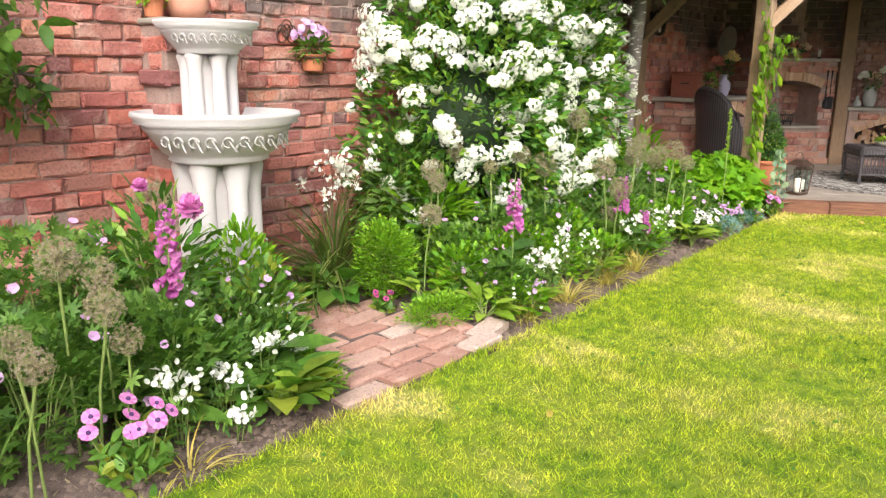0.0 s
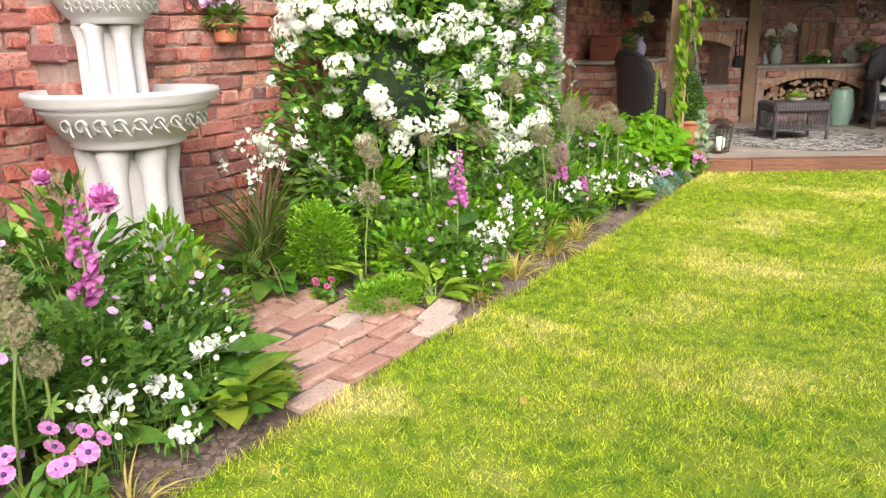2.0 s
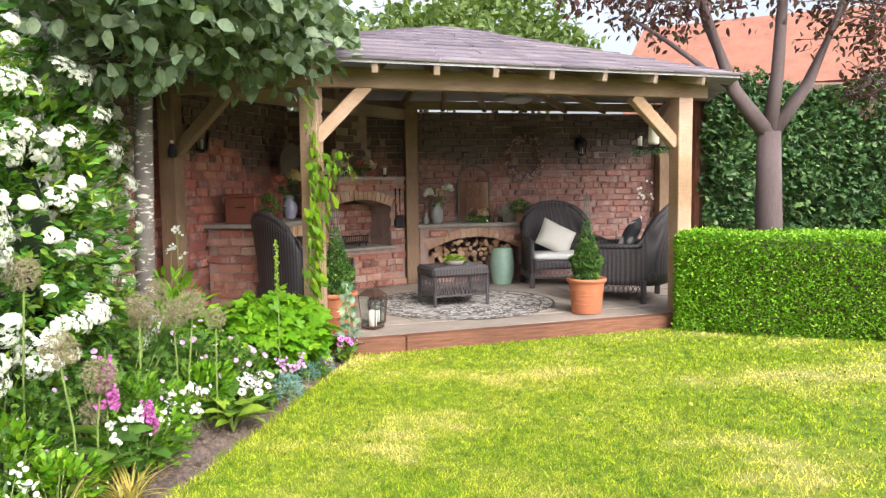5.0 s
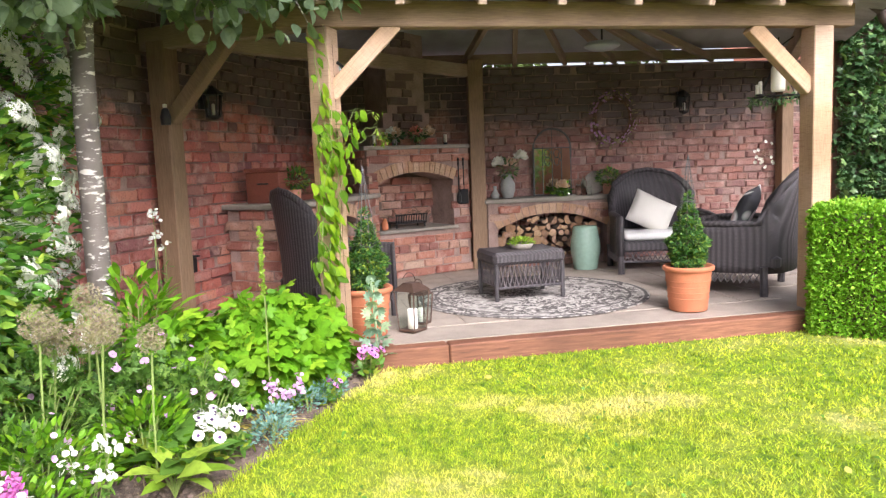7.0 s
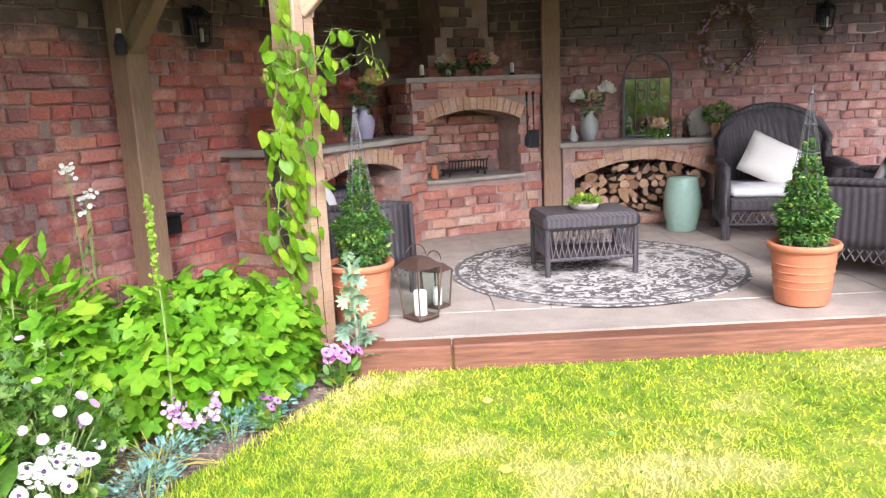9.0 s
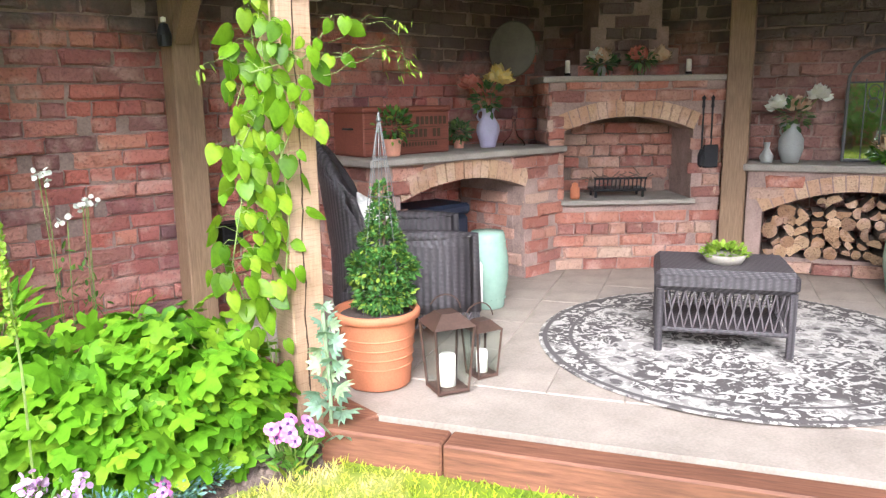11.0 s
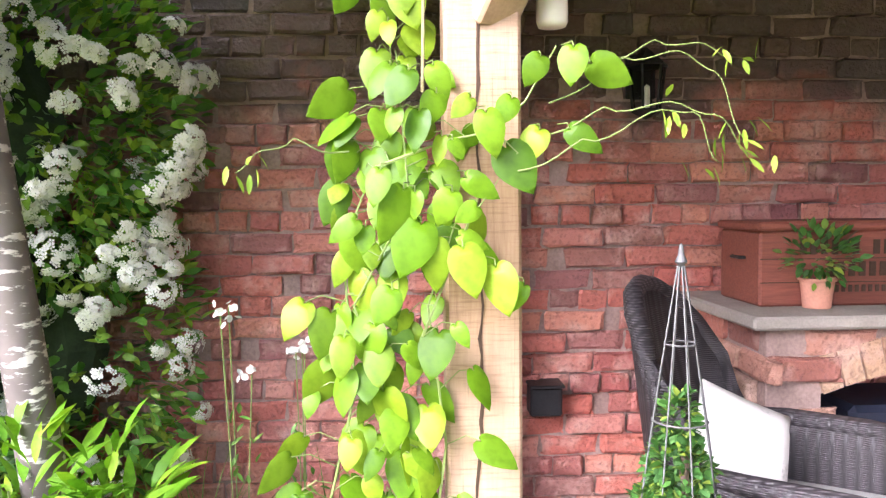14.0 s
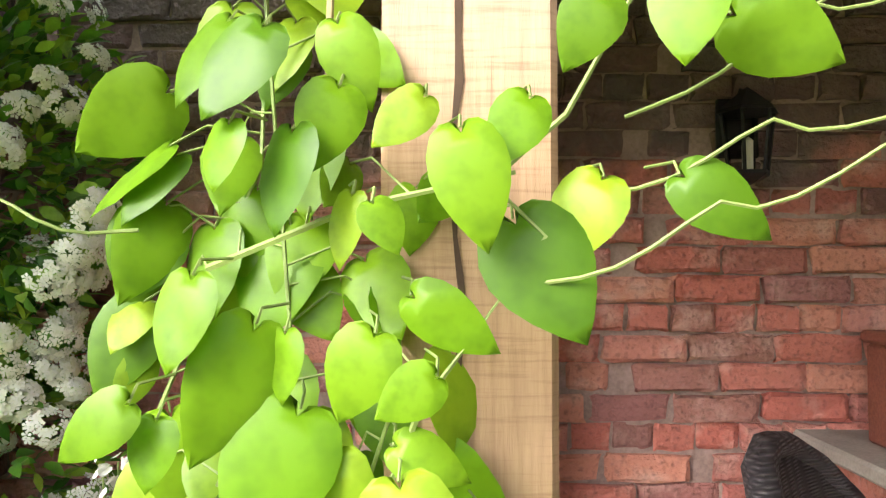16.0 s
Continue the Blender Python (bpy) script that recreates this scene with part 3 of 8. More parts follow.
def scatter(template, pos, axis, size, roll=0.5, squash=None):
    """Copies of a template joined: points, directions of growth, sizes. Returns points and triangles."""
    TV, TF = template
    pos, axis = np.asarray(pos, float), np.asarray(axis, float)
    n = len(pos)
    R = frames(axis, rng.normal(0, roll, n))
    S = np.broadcast_to(np.asarray(size, float), (n,))[:, None, None]
    V = np.einsum("nij,kj->nki", R, TV) * S + pos[:, None, :]
    F = TF[None] + (np.arange(n) * len(TV))[:, None, None]
    return V.reshape(-1, 3), F.reshape(-1, 3)


def joined(name, chunks, smooth=False):
    Vs, Fs, n = [], [], 0
    for V, F in chunks:
        Vs.append(V)
        Fs.append(F + n)
        n += len(V)
    return np_mesh(name, np.concatenate(Vs), np.concatenate(Fs), smooth)


def unit(n):
    v = rng.normal(size=(n, 3))
    return v / np.linalg.norm(v, axis=1, keepdims=True)


def in_blob(n, c, r, shell=0.55, lump=0.22, flat=None):
    """Points in the outer part of a lumpy ellipsoid, with their outward directions."""
    d = unit(n)
    bump_ = np.array([noise.noise(Vector(p * 2.3 + np.array(c))) for p in d])
    rad = (shell + (1 - shell) * rng.random(n) ** 0.5) * (1 + lump * bump_)
    p = np.array(c) + d * rad[:, None] * np.array(r)
    return p, d


# ---- ground ----
LAWN_EDGE = 1.70
DECK = 0.105
WALL_Y = 3.416

g = Geo()
g.add([(-400, -400, -0.06), (400, -400, -0.06), (400, 400, -0.06), (-400, 400, -0.06)], [(0, 1, 2, 3)])
structure("ground", g, M["soil"], "bare earth ground reaching to the horizon")


def sheet(name, x0, x1, y0, y1, step, height, material, label):
    nx, ny = int((x1 - x0) / step) + 1, int((y1 - y0) / step) + 1
    X, Y = np.meshgrid(np.linspace(x0, x1, nx), np.linspace(y0, y1, ny))
    Z = np.array([[height(x, y) for x, y in zip(rx, ry)] for rx, ry in zip(X, Y)])
    V = np.stack([X, Y, Z], -1).reshape(-1, 3)
    i = np.arange(nx * ny).reshape(ny, nx)
    F = np.stack([i[:-1, :-1], i[:-1, 1:], i[1:, 1:], i[1:, :-1]], -1).reshape(-1, 4)
    return tagged(part(name, np_mesh(name, V, F, True), material), label, kind="structure")


def soil_h(x, y):
    return -0.035 + 0.03 * min(1, max(0, (y - 1.72) * 4)) + 0.022 * noise.noise((x * 3, y * 3, 0)) + 0.012 * noise.noise((x * 13, y * 13, 4))


def edge_y(x):
    return LAWN_EDGE + 0.03 * math.sin(x * 1.1 + 0.4) - 0.06 * max(0, (x - 4.0) / 3.0) + 0.012 * noise.noise((x * 5, 0, 0))


sheet("flower_bed", -3.0, 7.3, 1.60, 3.42, 0.05, soil_h, M["soil"], "dark crumbly soil of the flower border")


def lawn_h(x, y):
    return 0.006 * noise.noise((x * 1.5, y * 1.5, 2)) - (0.03 if y > edge_y(x) - 0.005 else 0.0)


sheet("lawn", -6.0, 9.4, -9.0, 1.76, 0.06, lambda x, y: lawn_h(x, y) - 0.004, M["lawn"], "mown lawn with dry straw-coloured patches")

# blades of grass, thick near the walk and thinner far off
pts = np.stack([rng.uniform(-2.0, 8.6, 1500000), rng.uniform(-4.6, 1.76, 1500000)], -1)
far = np.hypot(pts[:, 0] - np.clip(pts[:, 0], 0.6, 6.0), pts[:, 1] - np.clip(pts[:, 1], 0.2, 1.7))
pts = pts[rng.random(len(pts)) < 0.62 / (1 + (far / 0.8) ** 1.5)]
ex = np.linspace(-3, 9, 1201)
ey = np.array([edge_y(x) for x in ex])
ok = pts[:, 1] < np.interp(pts[:, 0], ex, ey) + rng.normal(0, 0.006, len(pts))
# beyond the deck's front edge no grass grows
ok &= ((pts[:, 0] - 7.02) * 0.868 + (pts[:, 1] - 1.62) * 0.4965) < 0.02
pts = pts[ok]
n = len(pts)
tall = 0.011 + 0.013 * rng.random(n) ** 2
near = np.array([noise.noise((p[0] * 2.2, p[1] * 2.2, 7)) for p in pts])
tall *= (1 + 0.5 * near) * np.array([1 + 0.45 * noise.noise((p[0] * 11, p[1] * 11, 3)) for p in pts])
edge = np.interp(pts[:, 0], ex, ey) - pts[:, 1]
tall *= np.where(edge < 0.06, 1.7, 1.0)
a, lean = rng.uniform(0, 2 * np.pi, n), rng.normal(0, 0.011, (n, 2))
far = np.hypot(pts[:, 0] - np.clip(pts[:, 0], 0.6, 6.0), pts[:, 1] - np.clip(pts[:, 1], 0.2, 1.7))
w = np.stack([np.cos(a), np.sin(a), np.zeros(n)], -1) * ((0.0016 + 0.0012 * rng.random(n)) * (1 + 0.7 * far))[:, None]
base = np.c_[pts, np.full(n, -0.003)]
topv = base + np.c_[lean, tall]
V = np.stack([base - w, base + w, topv], 1).reshape(-1, 3)
blades = part("grass", np_mesh("grass", V, np.arange(n * 3).reshape(-1, 3)), M["blade"])
tagged(blades, "short green and straw-coloured lawn grass", "grass", kind="stuff")

# clover and broad weeds in the lawn
n = 5200
P = np.stack([rng.uniform(0.3, 8.0, n), rng.uniform(-3.0, 1.62, n), np.full(n, 0.008)], -1)
P = P[np.array([noise.noise((p[0] * 1.9, p[1] * 1.9, 21)) > 0.12 for p in P])]
P = P[((P[:, 0] - 7.02) * 0.868 + (P[:, 1] - 1.62) * 0.4965) < -0.02]
k = len(P)
V, F = scatter(oval_leaf(0.8, 0.1), P, np.c_[rng.normal(size=(k, 2)), 0.25 + 0.3 * rng.random(k)], 0.012 + 0.014 * rng.random(k))
tagged(part("clover", np_mesh("clover", V, F), M["hosta"]), "small clover and weed leaves in the lawn", "clover", kind="stuff")

# crumbs of soil and bits of straw on the border's bare edge
TV = np.array([(-0.5, -0.4, 0), (0.5, -0.5, 0), (0.4, 0.5, 0), (-0.5, 0.4, 0), (0, 0, 0.6)])
TF = np.array([(0, 1, 4), (1, 2, 4), (2, 3, 4), (3, 0, 4)])
n = 16000
px, py = rng.uniform(0.1, 6.9, n), 1.70 + rng.random(n) ** 1.6 * 0.75
keep = (px < 1.55) | (px > 2.52)
px, py = px[keep], py[keep]
P = np.stack([px, py, [soil_h(x, y) - 0.002 for x, y in zip(px, py)]], -1)
V, F = scatter((TV, TF), P, np.c_[rng.normal(size=(len(P), 2)), rng.normal(0, 0.2, len(P))], 0.008 + 0.028 * rng.random(len(P)) ** 3, 0.4)
tagged(part("soil_crumbs", np_mesh("soil_crumbs", V, F), M["clod"]), "loose crumbs of dry brown soil in the border", "soil", kind="stuff")
P = P[rng.random(len(P)) < 0.05]
V, F = scatter(strap(2, 0.05, 0.1), P + [0, 0, 0.006], np.c_[rng.normal(size=(len(P), 2)), rng.normal(0, 0.1, len(P))], 0.05 + 0.06 * rng.random(len(P)))
tagged(part("straw_litter", np_mesh("straw_litter", V, F), M["stem_dry"]), "dry straw and leaf litter on the soil", "litter", kind="stuff")

# ---- brick pieces ----
def brick_mesh(l, h, d, seed, rough=0.006):
    """A worn brick: front face on -y with uneven arrises, seated in the wall at the back."""
    r = random.Random(seed)
    j = lambda s=rough: r.uniform(-s, s)
    xs, zs = (-0.5, -0.42, 0.1 + r.uniform(-0.1, 0.1), 0.42, 0.5), (-0.5, -0.36, 0.36, 0.5)
    V, F = [], []
    for zi, z in enumerate(zs):
        for xi, x in enumerate(xs):
            rim = xi in (0, 4) or zi in (0, 3)
            V.append((x * l + j(), (-d + (0.009 if rim else 0) + j()), z * h + j(rough * 0.7)))
    for zi in range(3):
        for xi in range(4):
            a = zi * 5 + xi
            F.append((a, a + 1, a + 6, a + 5))
    ring = [0, 1, 2, 3, 4, 9, 14, 19, 18, 17, 16, 15, 10, 5]
    n = len(V)
    for i in ring:
        V.append((V[i][0], 0.012, V[i][2]))
    for i in range(len(ring)):
        k = (i + 1) % len(ring)
        F.append((ring[k], ring[i], n + i, n + k))
    return V, F


COURSE, LONG = 0.079, 0.232
STRETCH = [brick_mesh(LONG - 0.009, COURSE - 0.008, 0.010 + 0.009 * (s % 3), s) for s in range(9)]
HEAD = [brick_mesh(LONG / 2 - 0.009, COURSE - 0.008, 0.010 + 0.009 * (s % 3), 50 + s) for s in range(6)]
BATS = {}


def piece_data(kind, s, material):
    key = (kind, s, material.name)
    if key not in BATS:
        V, F = (STRETCH if kind == "s" else HEAD)[s]
        me = bpy.data.meshes.new("brick")
        me.from_pydata(V, [], F)
        me.materials.append(material)
        BATS[key] = me
    return BATS[key]


def lay(length, height, z0=0.0, seed=1, header_every=4):
    """Places of bricks on a face: (x, z, kind) from the left end."""
    r = random.Random(seed)
    out, z, row = [], z0, 0
    while z + COURSE * 0.6 < height:
        head = row % header_every == 3
        step = LONG / 2 if head else LONG
        x = -(LONG / 2 if row % 2 else 0.0) - (LONG / 4 if head else 0) + r.uniform(-0.012, 0.012)
        while x < length:
            if x + step / 2 > 0.03 and x + step / 2 < length - 0.03:
                out.append((x + step / 2, z + COURSE / 2 + r.uniform(-0.002, 0.002), "h" if head or r.random() < 0.08 else "s"))
            x += step + r.uniform(-0.004, 0.004)
        z += COURSE
        row += 1
    return out


def face_bricks(parent, m, places, material, own, name="brick", stuff="brickwork", label="", rows_bend=False):
    """Bricks on a face whose x runs along it and whose -y looks out: those that own() picks are objects, the rest one mesh."""
    g, r = Geo(), random.Random(11)
    for x, z, kind in places:
        s = r.randrange(9 if kind == "s" else 6)
        off = r.uniform(-0.005, 0.004)
        z += 0.006 * math.sin(x * 1.7 + z * 2) if rows_bend else 0.0
        if own(x, z):
            ob = new(name, piece_data(kind, s, material))
            ob.parent = parent
            ob.matrix_world = m @ pose(x, off, z)
        else:
            V, F = (STRETCH if kind == "s" else HEAD)[s]
            g.add(V, F, m @ pose(x, off, z))
    if g.v:
        ob = part(stuff, g.mesh(stuff, fix=False), material, None, label)
        ob.parent = parent
        ob.matrix_parent_inverse = parent.matrix_world.inverted()
        tagged(ob, label or "weathered red brickwork", kind="stuff")


# ---- garden wall ----
W0, W1, WH = -3.0, 9.86, 2.42
g = Geo().box(W1 - W0, 0.24, WH + 0.1, at((W0 + W1) / 2, WALL_Y + 0.12, -0.1), 0.01)
wall_north = structure("wall_north", g, M["mortar"], "old weathered red brick garden wall with lime mortar")
g = Geo()
x = W0
while x < 7.0:
    l = 0.45 + 0.1 * random.random()
    g.box(l - 0.006, 0.30, 0.07, at(x + l / 2, WALL_Y + 0.12, WH), 0.012)
    x += l
structure("wall_coping", g, M["coping"], "weathered stone coping along the garden wall")
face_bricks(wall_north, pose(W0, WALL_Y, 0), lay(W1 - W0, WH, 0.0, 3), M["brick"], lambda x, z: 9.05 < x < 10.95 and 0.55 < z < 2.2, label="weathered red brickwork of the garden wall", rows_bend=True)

# other boundary walls, out of sight or far off, close the garden
def plain_wall(name, a, b, h, material, label, thick=0.24):
    a, b = Vector((*a, 0)), Vector((*b, 0))
    d = b - a
    yaw = math.degrees(math.atan2(d.y, d.x))
    g = Geo().box(d.length, thick, h + 0.1, at(*((a + b) / 2).xy, -0.1, yaw), 0.01)
    return structure(name, g, material, label)


plain_wall("wall_west", (-3.1, 3.5), (-3.1, -9.0), 2.0, M["redbrick_far"], "plain brick wall closing the garden")
plain_wall("wall_south", (-3.1, -9.1), (13.5, -9.1), 2.0, M["redbrick_far"], "plain brick wall closing the garden")
wall_ivy = plain_wall("wall_ivy", (12.08, -1.42), (13.9, -9.1), 2.45, M["redbrick_far"], "brick boundary wall grown over with ivy")

# ---- brick path to the fountain ----
g = Geo().box(1.02, 1.25, 0.05, at(2.05, 2.325, -0.055), 0.01)
path_bed = structure("path", g, M["soil"], "short path of worn red bricks in soil")
def path_brick(seed):
    r = random.Random(seed)
    j = lambda s=0.004: r.uniform(-s, s)
    V, F = [], []
    for x in (-0.5, -0.44, 0.44, 0.5):
        for y in (-0.5, -0.40, 0.40, 0.5):
            rim = abs(x) == 0.5 or abs(y) == 0.5
            V.append((x * 0.226 + j(0.006), y * 0.106 + j(0.005), (0.008 if rim else 0.016) + j(0.002)))
    for i in range(3):
        for k in range(3):
            a = i * 4 + k
            F.append((a, a + 4, a + 5, a + 1))
    ring = [0, 4, 8, 12, 13, 14, 15, 11, 7, 3, 2, 1]
    n = len(V)
    V += [(V[i][0], V[i][1], -0.03) for i in ring]
    F += [(ring[i], n + i, n + (i + 1) % 12, ring[(i + 1) % 12]) for i in range(12)]
    me = bpy.data.meshes.new("brick")
    me.from_pydata(V, [], F)
    me.materials.append(M["pathbrick"])
    return me


PB = [path_brick(s) for s in range(7)]
for row in range(9):
    for k in range(-1, 5):
        x, y = 1.60 + (k + 0.5) * 0.252 + (0.126 if row % 2 else 0), 1.775 + row * 0.127
        if 1.62 < x < 2.54:
            ob = new("brick", random.choice(PB))
            ob.parent = path_bed
            ob.matrix_world = pose(x + random.uniform(-0.006, 0.006), y + random.uniform(-0.005, 0.005), random.uniform(-0.006, 0.004), random.uniform(-2, 2), random.uniform(-2, 2), random.uniform(-5, 5))
for x, y, yaw in ((2.62, 1.84, 8), (2.57, 2.02, 80)):
    ob = new("brick", PB[3])
    ob.parent = path_bed
    ob.matrix_world = pose(x, y, 0.012, 3, -4, yaw)

# ---- garden room: floor, walls, frame, roof ----
FA = -60.2
fx, fy = math.cos(radians(FA)), math.sin(radians(FA))
FR = lambda a, b, z=0.0, yaw=0.0: pose(6.87, 2.02, z, 0, 0, FA) @ pose(a, b, 0, 0, 0, yaw)  # along the front, inwards
EA = -66.0
corner = Vector((9.86, WALL_Y))
east_end = Vector((12.05, -1.36))

floor_pts = [(6.99, 1.73), (8.46, -0.84), (11.95, -1.30), (9.86, 3.40), (6.99, 3.40)]
g = Geo()
k = len(floor_pts)
g.add([(x, y, z) for z in (-0.06, DECK - 0.006) for x, y in floor_pts], [tuple(range(k))[::-1], tuple(range(k, 2 * k))] + [(i, (i + 1) % k, k + (i + 1) % k, k + i) for i in range(k)])
deck = structure("floor", g, M["flag"], "raised floor of pale stone flags under the garden room")


def inside(x, y, pts):
    return all((b[0] - a[0]) * (y - a[1]) - (b[1] - a[1]) * (x - a[0]) > 0 for a, b in zip(pts, pts[1:] + pts[:1]))


half = Geo().box(0.296, 0.446, 0.02, at(0, 0, 0), 0.002).mesh("flagstone")
half.materials.append(M["flag"])
for i in range(-4, 8):
    for j in range(0, 9):
        for k in (0, 1):
            c = FR(i * 0.6 + (0.3 if j % 2 else 0) - 0.15 + k * 0.3, j * 0.45 + 0.11) @ Vector((0, 0, 0))
            if all(inside(c.x + dx * fx - dy * fy, c.y + dx * fy + dy * fx, floor_pts) for dx in (-0.14, 0.14) for dy in (-0.2, 0.2)):
                ob = new("flagstone", half)
                ob.parent = deck
                ob.matrix_world = FR(i * 0.6 + (0.3 if j % 2 else 0) - 0.15 + k * 0.3, j * 0.45 + 0.11, DECK - 0.02 + random.uniform(-0.0015, 0.0015))

sleeper_wall = thing("sleeper_edging", FR(0, 0), "red-brown stained timber sleepers edging the raised floor", "edging")
for a, b in ((0.20, 0.655), (0.66, 3.30)):
    ob = part("sleeper", Geo().box(b - a, 0.12, 0.17, at((a + b) / 2, -0.165 + 0.0, -0.06), 0.008), M["sleeper"], sleeper_wall)
ob = part("sleeper", Geo().box(1.3, 0.1, 0.16, at(-0.237, 0.25, -0.06, 60.2 + 90), 0.008), M["sleeper"], sleeper_wall)

# the wall behind the wood store
d = east_end - corner
EL = d.length
EAW = math.degrees(math.atan2(d.y, d.x))
EM = pose(corner.x, corner.y, 0, 0, 0, EAW)
wall_east = structure("wall_east", Geo().box(EL + 0.1, 0.24, 2.17, EM @ pose(EL / 2, 0.12, 0.0), 0.01), M["mortar"], "red brick wall at the back of the garden room")
face_bricks(wall_east, EM, lay(EL, 2.16, 0.02, 8), M["brick_rear"], lambda x, z: False, label="brown-mauve brickwork behind the seats")
# the wall runs on over the rise, up to the roof behind the chimney
EP = lambda a, b, z=0.0, yaw=0.0: EM @ pose(a, b, z, 0, 0, yaw)


def oak_post(m, h, w, label, crack=False, mat=None):
    p = thing("oak_post", m, label, "post")
    body = part("shaft", Geo().box(w, w, h, None, 0.006), mat or M["oak"], p)
    if crack:
        r = random.Random(3)
        g, x, z = Geo(), -0.013, 0.1
        L, R = [], []
        while z < h - 0.05:
            wd = 0.0012 + 0.0028 * r.random()
            L.append((x - wd, z))
            R.append((x + wd, z))
            x = max(-0.028, min(0.006, x + r.uniform(-0.004, 0.004)))
            z += 0.03
        n = len(L)
        g.add([(x, -w / 2 - 0.0015, z) for x, z in L + R], [(i, n + i, n + i + 1, i + 1) for i in range(n - 1)])
        part("crack", g, M["crack"], p)
    return p


oak_post(at(6.881, 2.013, DECK - 0.16, 0), 2.06, 0.137, "pale square oak post with a long drying crack and climbing vine", True)
oak_post(FR(3.30, 0.0, DECK - 0.16), 2.06, 0.145, "pale square oak post beside the clipped hedge")
oak_post(at(7.0, 3.24, -0.05, 0), 2.1, 0.14, "shade-darkened brown oak post standing close to the garden wall", mat=M["oak_shaded"])
oak_post(at(10.17, 2.02, DECK, EA), 2.1, 0.15, "shade-darkened brown oak post between hearth and wood store", mat=M["oak_shaded"])
oak_post(EP(EL - 0.45, -0.12, DECK), 2.05, 0.13, "shade-darkened brown oak post against the rear wall", mat=M["oak_shaded"])

frame_ob = thing("roof_frame", FR(0, 0, 0), "oak beams, braces and rafters carrying the roof", "roof frame")


def beam(name, a, b, w, h, parent, mat):
    a, b = Vector(a), Vector(b)
    d = b - a
    m = Matrix.Translation((a + b) / 2) @ d.to_track_quat("X", "Z").to_matrix().to_4x4() @ pose(0, 0, -h / 2)
    ob = part(name, Geo().box(d.length, w, h, None, 0.006), mat, None)
    ob.parent = parent
    ob.matrix_world = m
    return ob


def W(a, b, z):
    return FR(a, b, z) @ Vector((0, 0, 0))


beam("front_beam", W(-0.25, 0, 2.08), W(3.55, 0, 2.08), 0.10, 0.15, frame_ob, M["beam_brown"])
beam("side_beam", (6.87, 2.0, 2.07), (7.0, 3.38, 2.07), 0.09, 0.14, frame_ob, M["rafter"])
beam("side_beam", W(3.3, 0.06, 2.07), EP(EL - 0.45, -0.08, 2.07) @ Vector((0, 0, 0)), 0.09, 0.14, frame_ob, M["rafter"])
beam("rear_beam", EP(0.3, 0.1, 2.26) @ Vector((0, 0, 0)), EP(EL - 0.2, 0.1, 2.26) @ Vector((0, 0, 0)), 0.09, 0.10, frame_ob, M["rafter"])
beam("tie_beam", (7.05, 3.25, 2.10), (10.1, 2.1, 2.10), 0.09, 0.12, frame_ob, M["rafter"])
beam("brace", W(0.04, 0.0, 1.62), W(0.44, 0.0, 2.03), 0.085, 0.10, frame_ob, M["oak"])
beam("brace", W(3.24, 0.0, 1.60), W(2.80, 0.0, 2.01), 0.085, 0.10, frame_ob, M["oak"])
beam("brace", (6.985, 3.18, 1.55), (6.92, 2.66, 2.02), 0.08, 0.09, frame_ob, M["oak_shaded"])

apex = Vector((8.98, 1.35, 2.84))
eaves = [W(-0.42, -0.32, 2.18), W(3.66, -0.32, 2.18), Vector((12.3, -1.62, 2.36)), Vector((10.05, 3.62, 2.36)), Vector((6.42, 3.62, 2.24))]
roof = thing("hip_roof", Matrix.Identity(4), "low hipped roof of grey-brown shingles over the garden room", "roof")
g = Geo()
n = len(eaves)
g.add([*eaves, apex, *[e - Vector((0, 0, 0.03)) for e in eaves], apex - Vector((0, 0, 0.04))],
      [(i, (i + 1) % n, n) for i in range(n)] + [((i + 1) % n + n + 1, i + n + 1, 2 * n + 1) for i in range(n)] + [(i + n + 1, (i + 1) % n + n + 1, (i + 1) % n, i) for i in range(n)])
part("deck_boards", g, M["board"], roof)
for i in range(n):
    a, b = eaves[i], eaves[(i + 1) % n]
    nrm = (b - a).cross(apex - a).normalized()
    rows_ = max(4, int((apex - (a + b) / 2).length / 0.17))
    joined_g = Geo()
    for r in range(rows_):
        t0, t1 = r / rows_ - 0.012, min(0.995, (r + 1.25) / rows_)
        p0, p1, q0, q1 = a.lerp(apex, t0), b.lerp(apex, t0), a.lerp(apex, t1), b.lerp(apex, t1)
        cnt = max(1, int((p1 - p0).length / 0.34))
        cuts = [0.0] + sorted((j + random.uniform(-0.22, 0.22) + (0.5 if r % 2 else 0)) / cnt for j in range(1, cnt)) + [1.0]
        cuts = [min(1, c) for c in cuts]
        for c0, c1 in zip(cuts, cuts[1:]):
            if c1 - c0 < 0.01:
                continue
            e = 0.004 / max(0.1, (p1 - p0).length)
            lift = nrm * (0.016 + random.uniform(0, 0.008))
            v = [p0.lerp(p1, c0 + e) + lift, p0.lerp(p1, c1 - e) + lift, q0.lerp(q1, c1 - e) + nrm * 0.004, q0.lerp(q1, c0 + e) + nrm * 0.004]
            v += [p0.lerp(p1, c0 + e) + nrm * 0.002, p0.lerp(p1, c1 - e) + nrm * 0.002]
            f = [(0, 1, 2, 3), (4, 5, 1, 0), (4, 0, 3), (1, 5, 2)]
            if i == 0:
                part("shingle", Geo().add(v, f).mesh("shingle", fix=False), M["shingle"], roof)
            else:
                joined_g.add(v, f)
    if joined_g.v:
        tagged(part("shingles", joined_g.mesh("shingles", fix=False), M["shingle"], roof), kind="stuff")
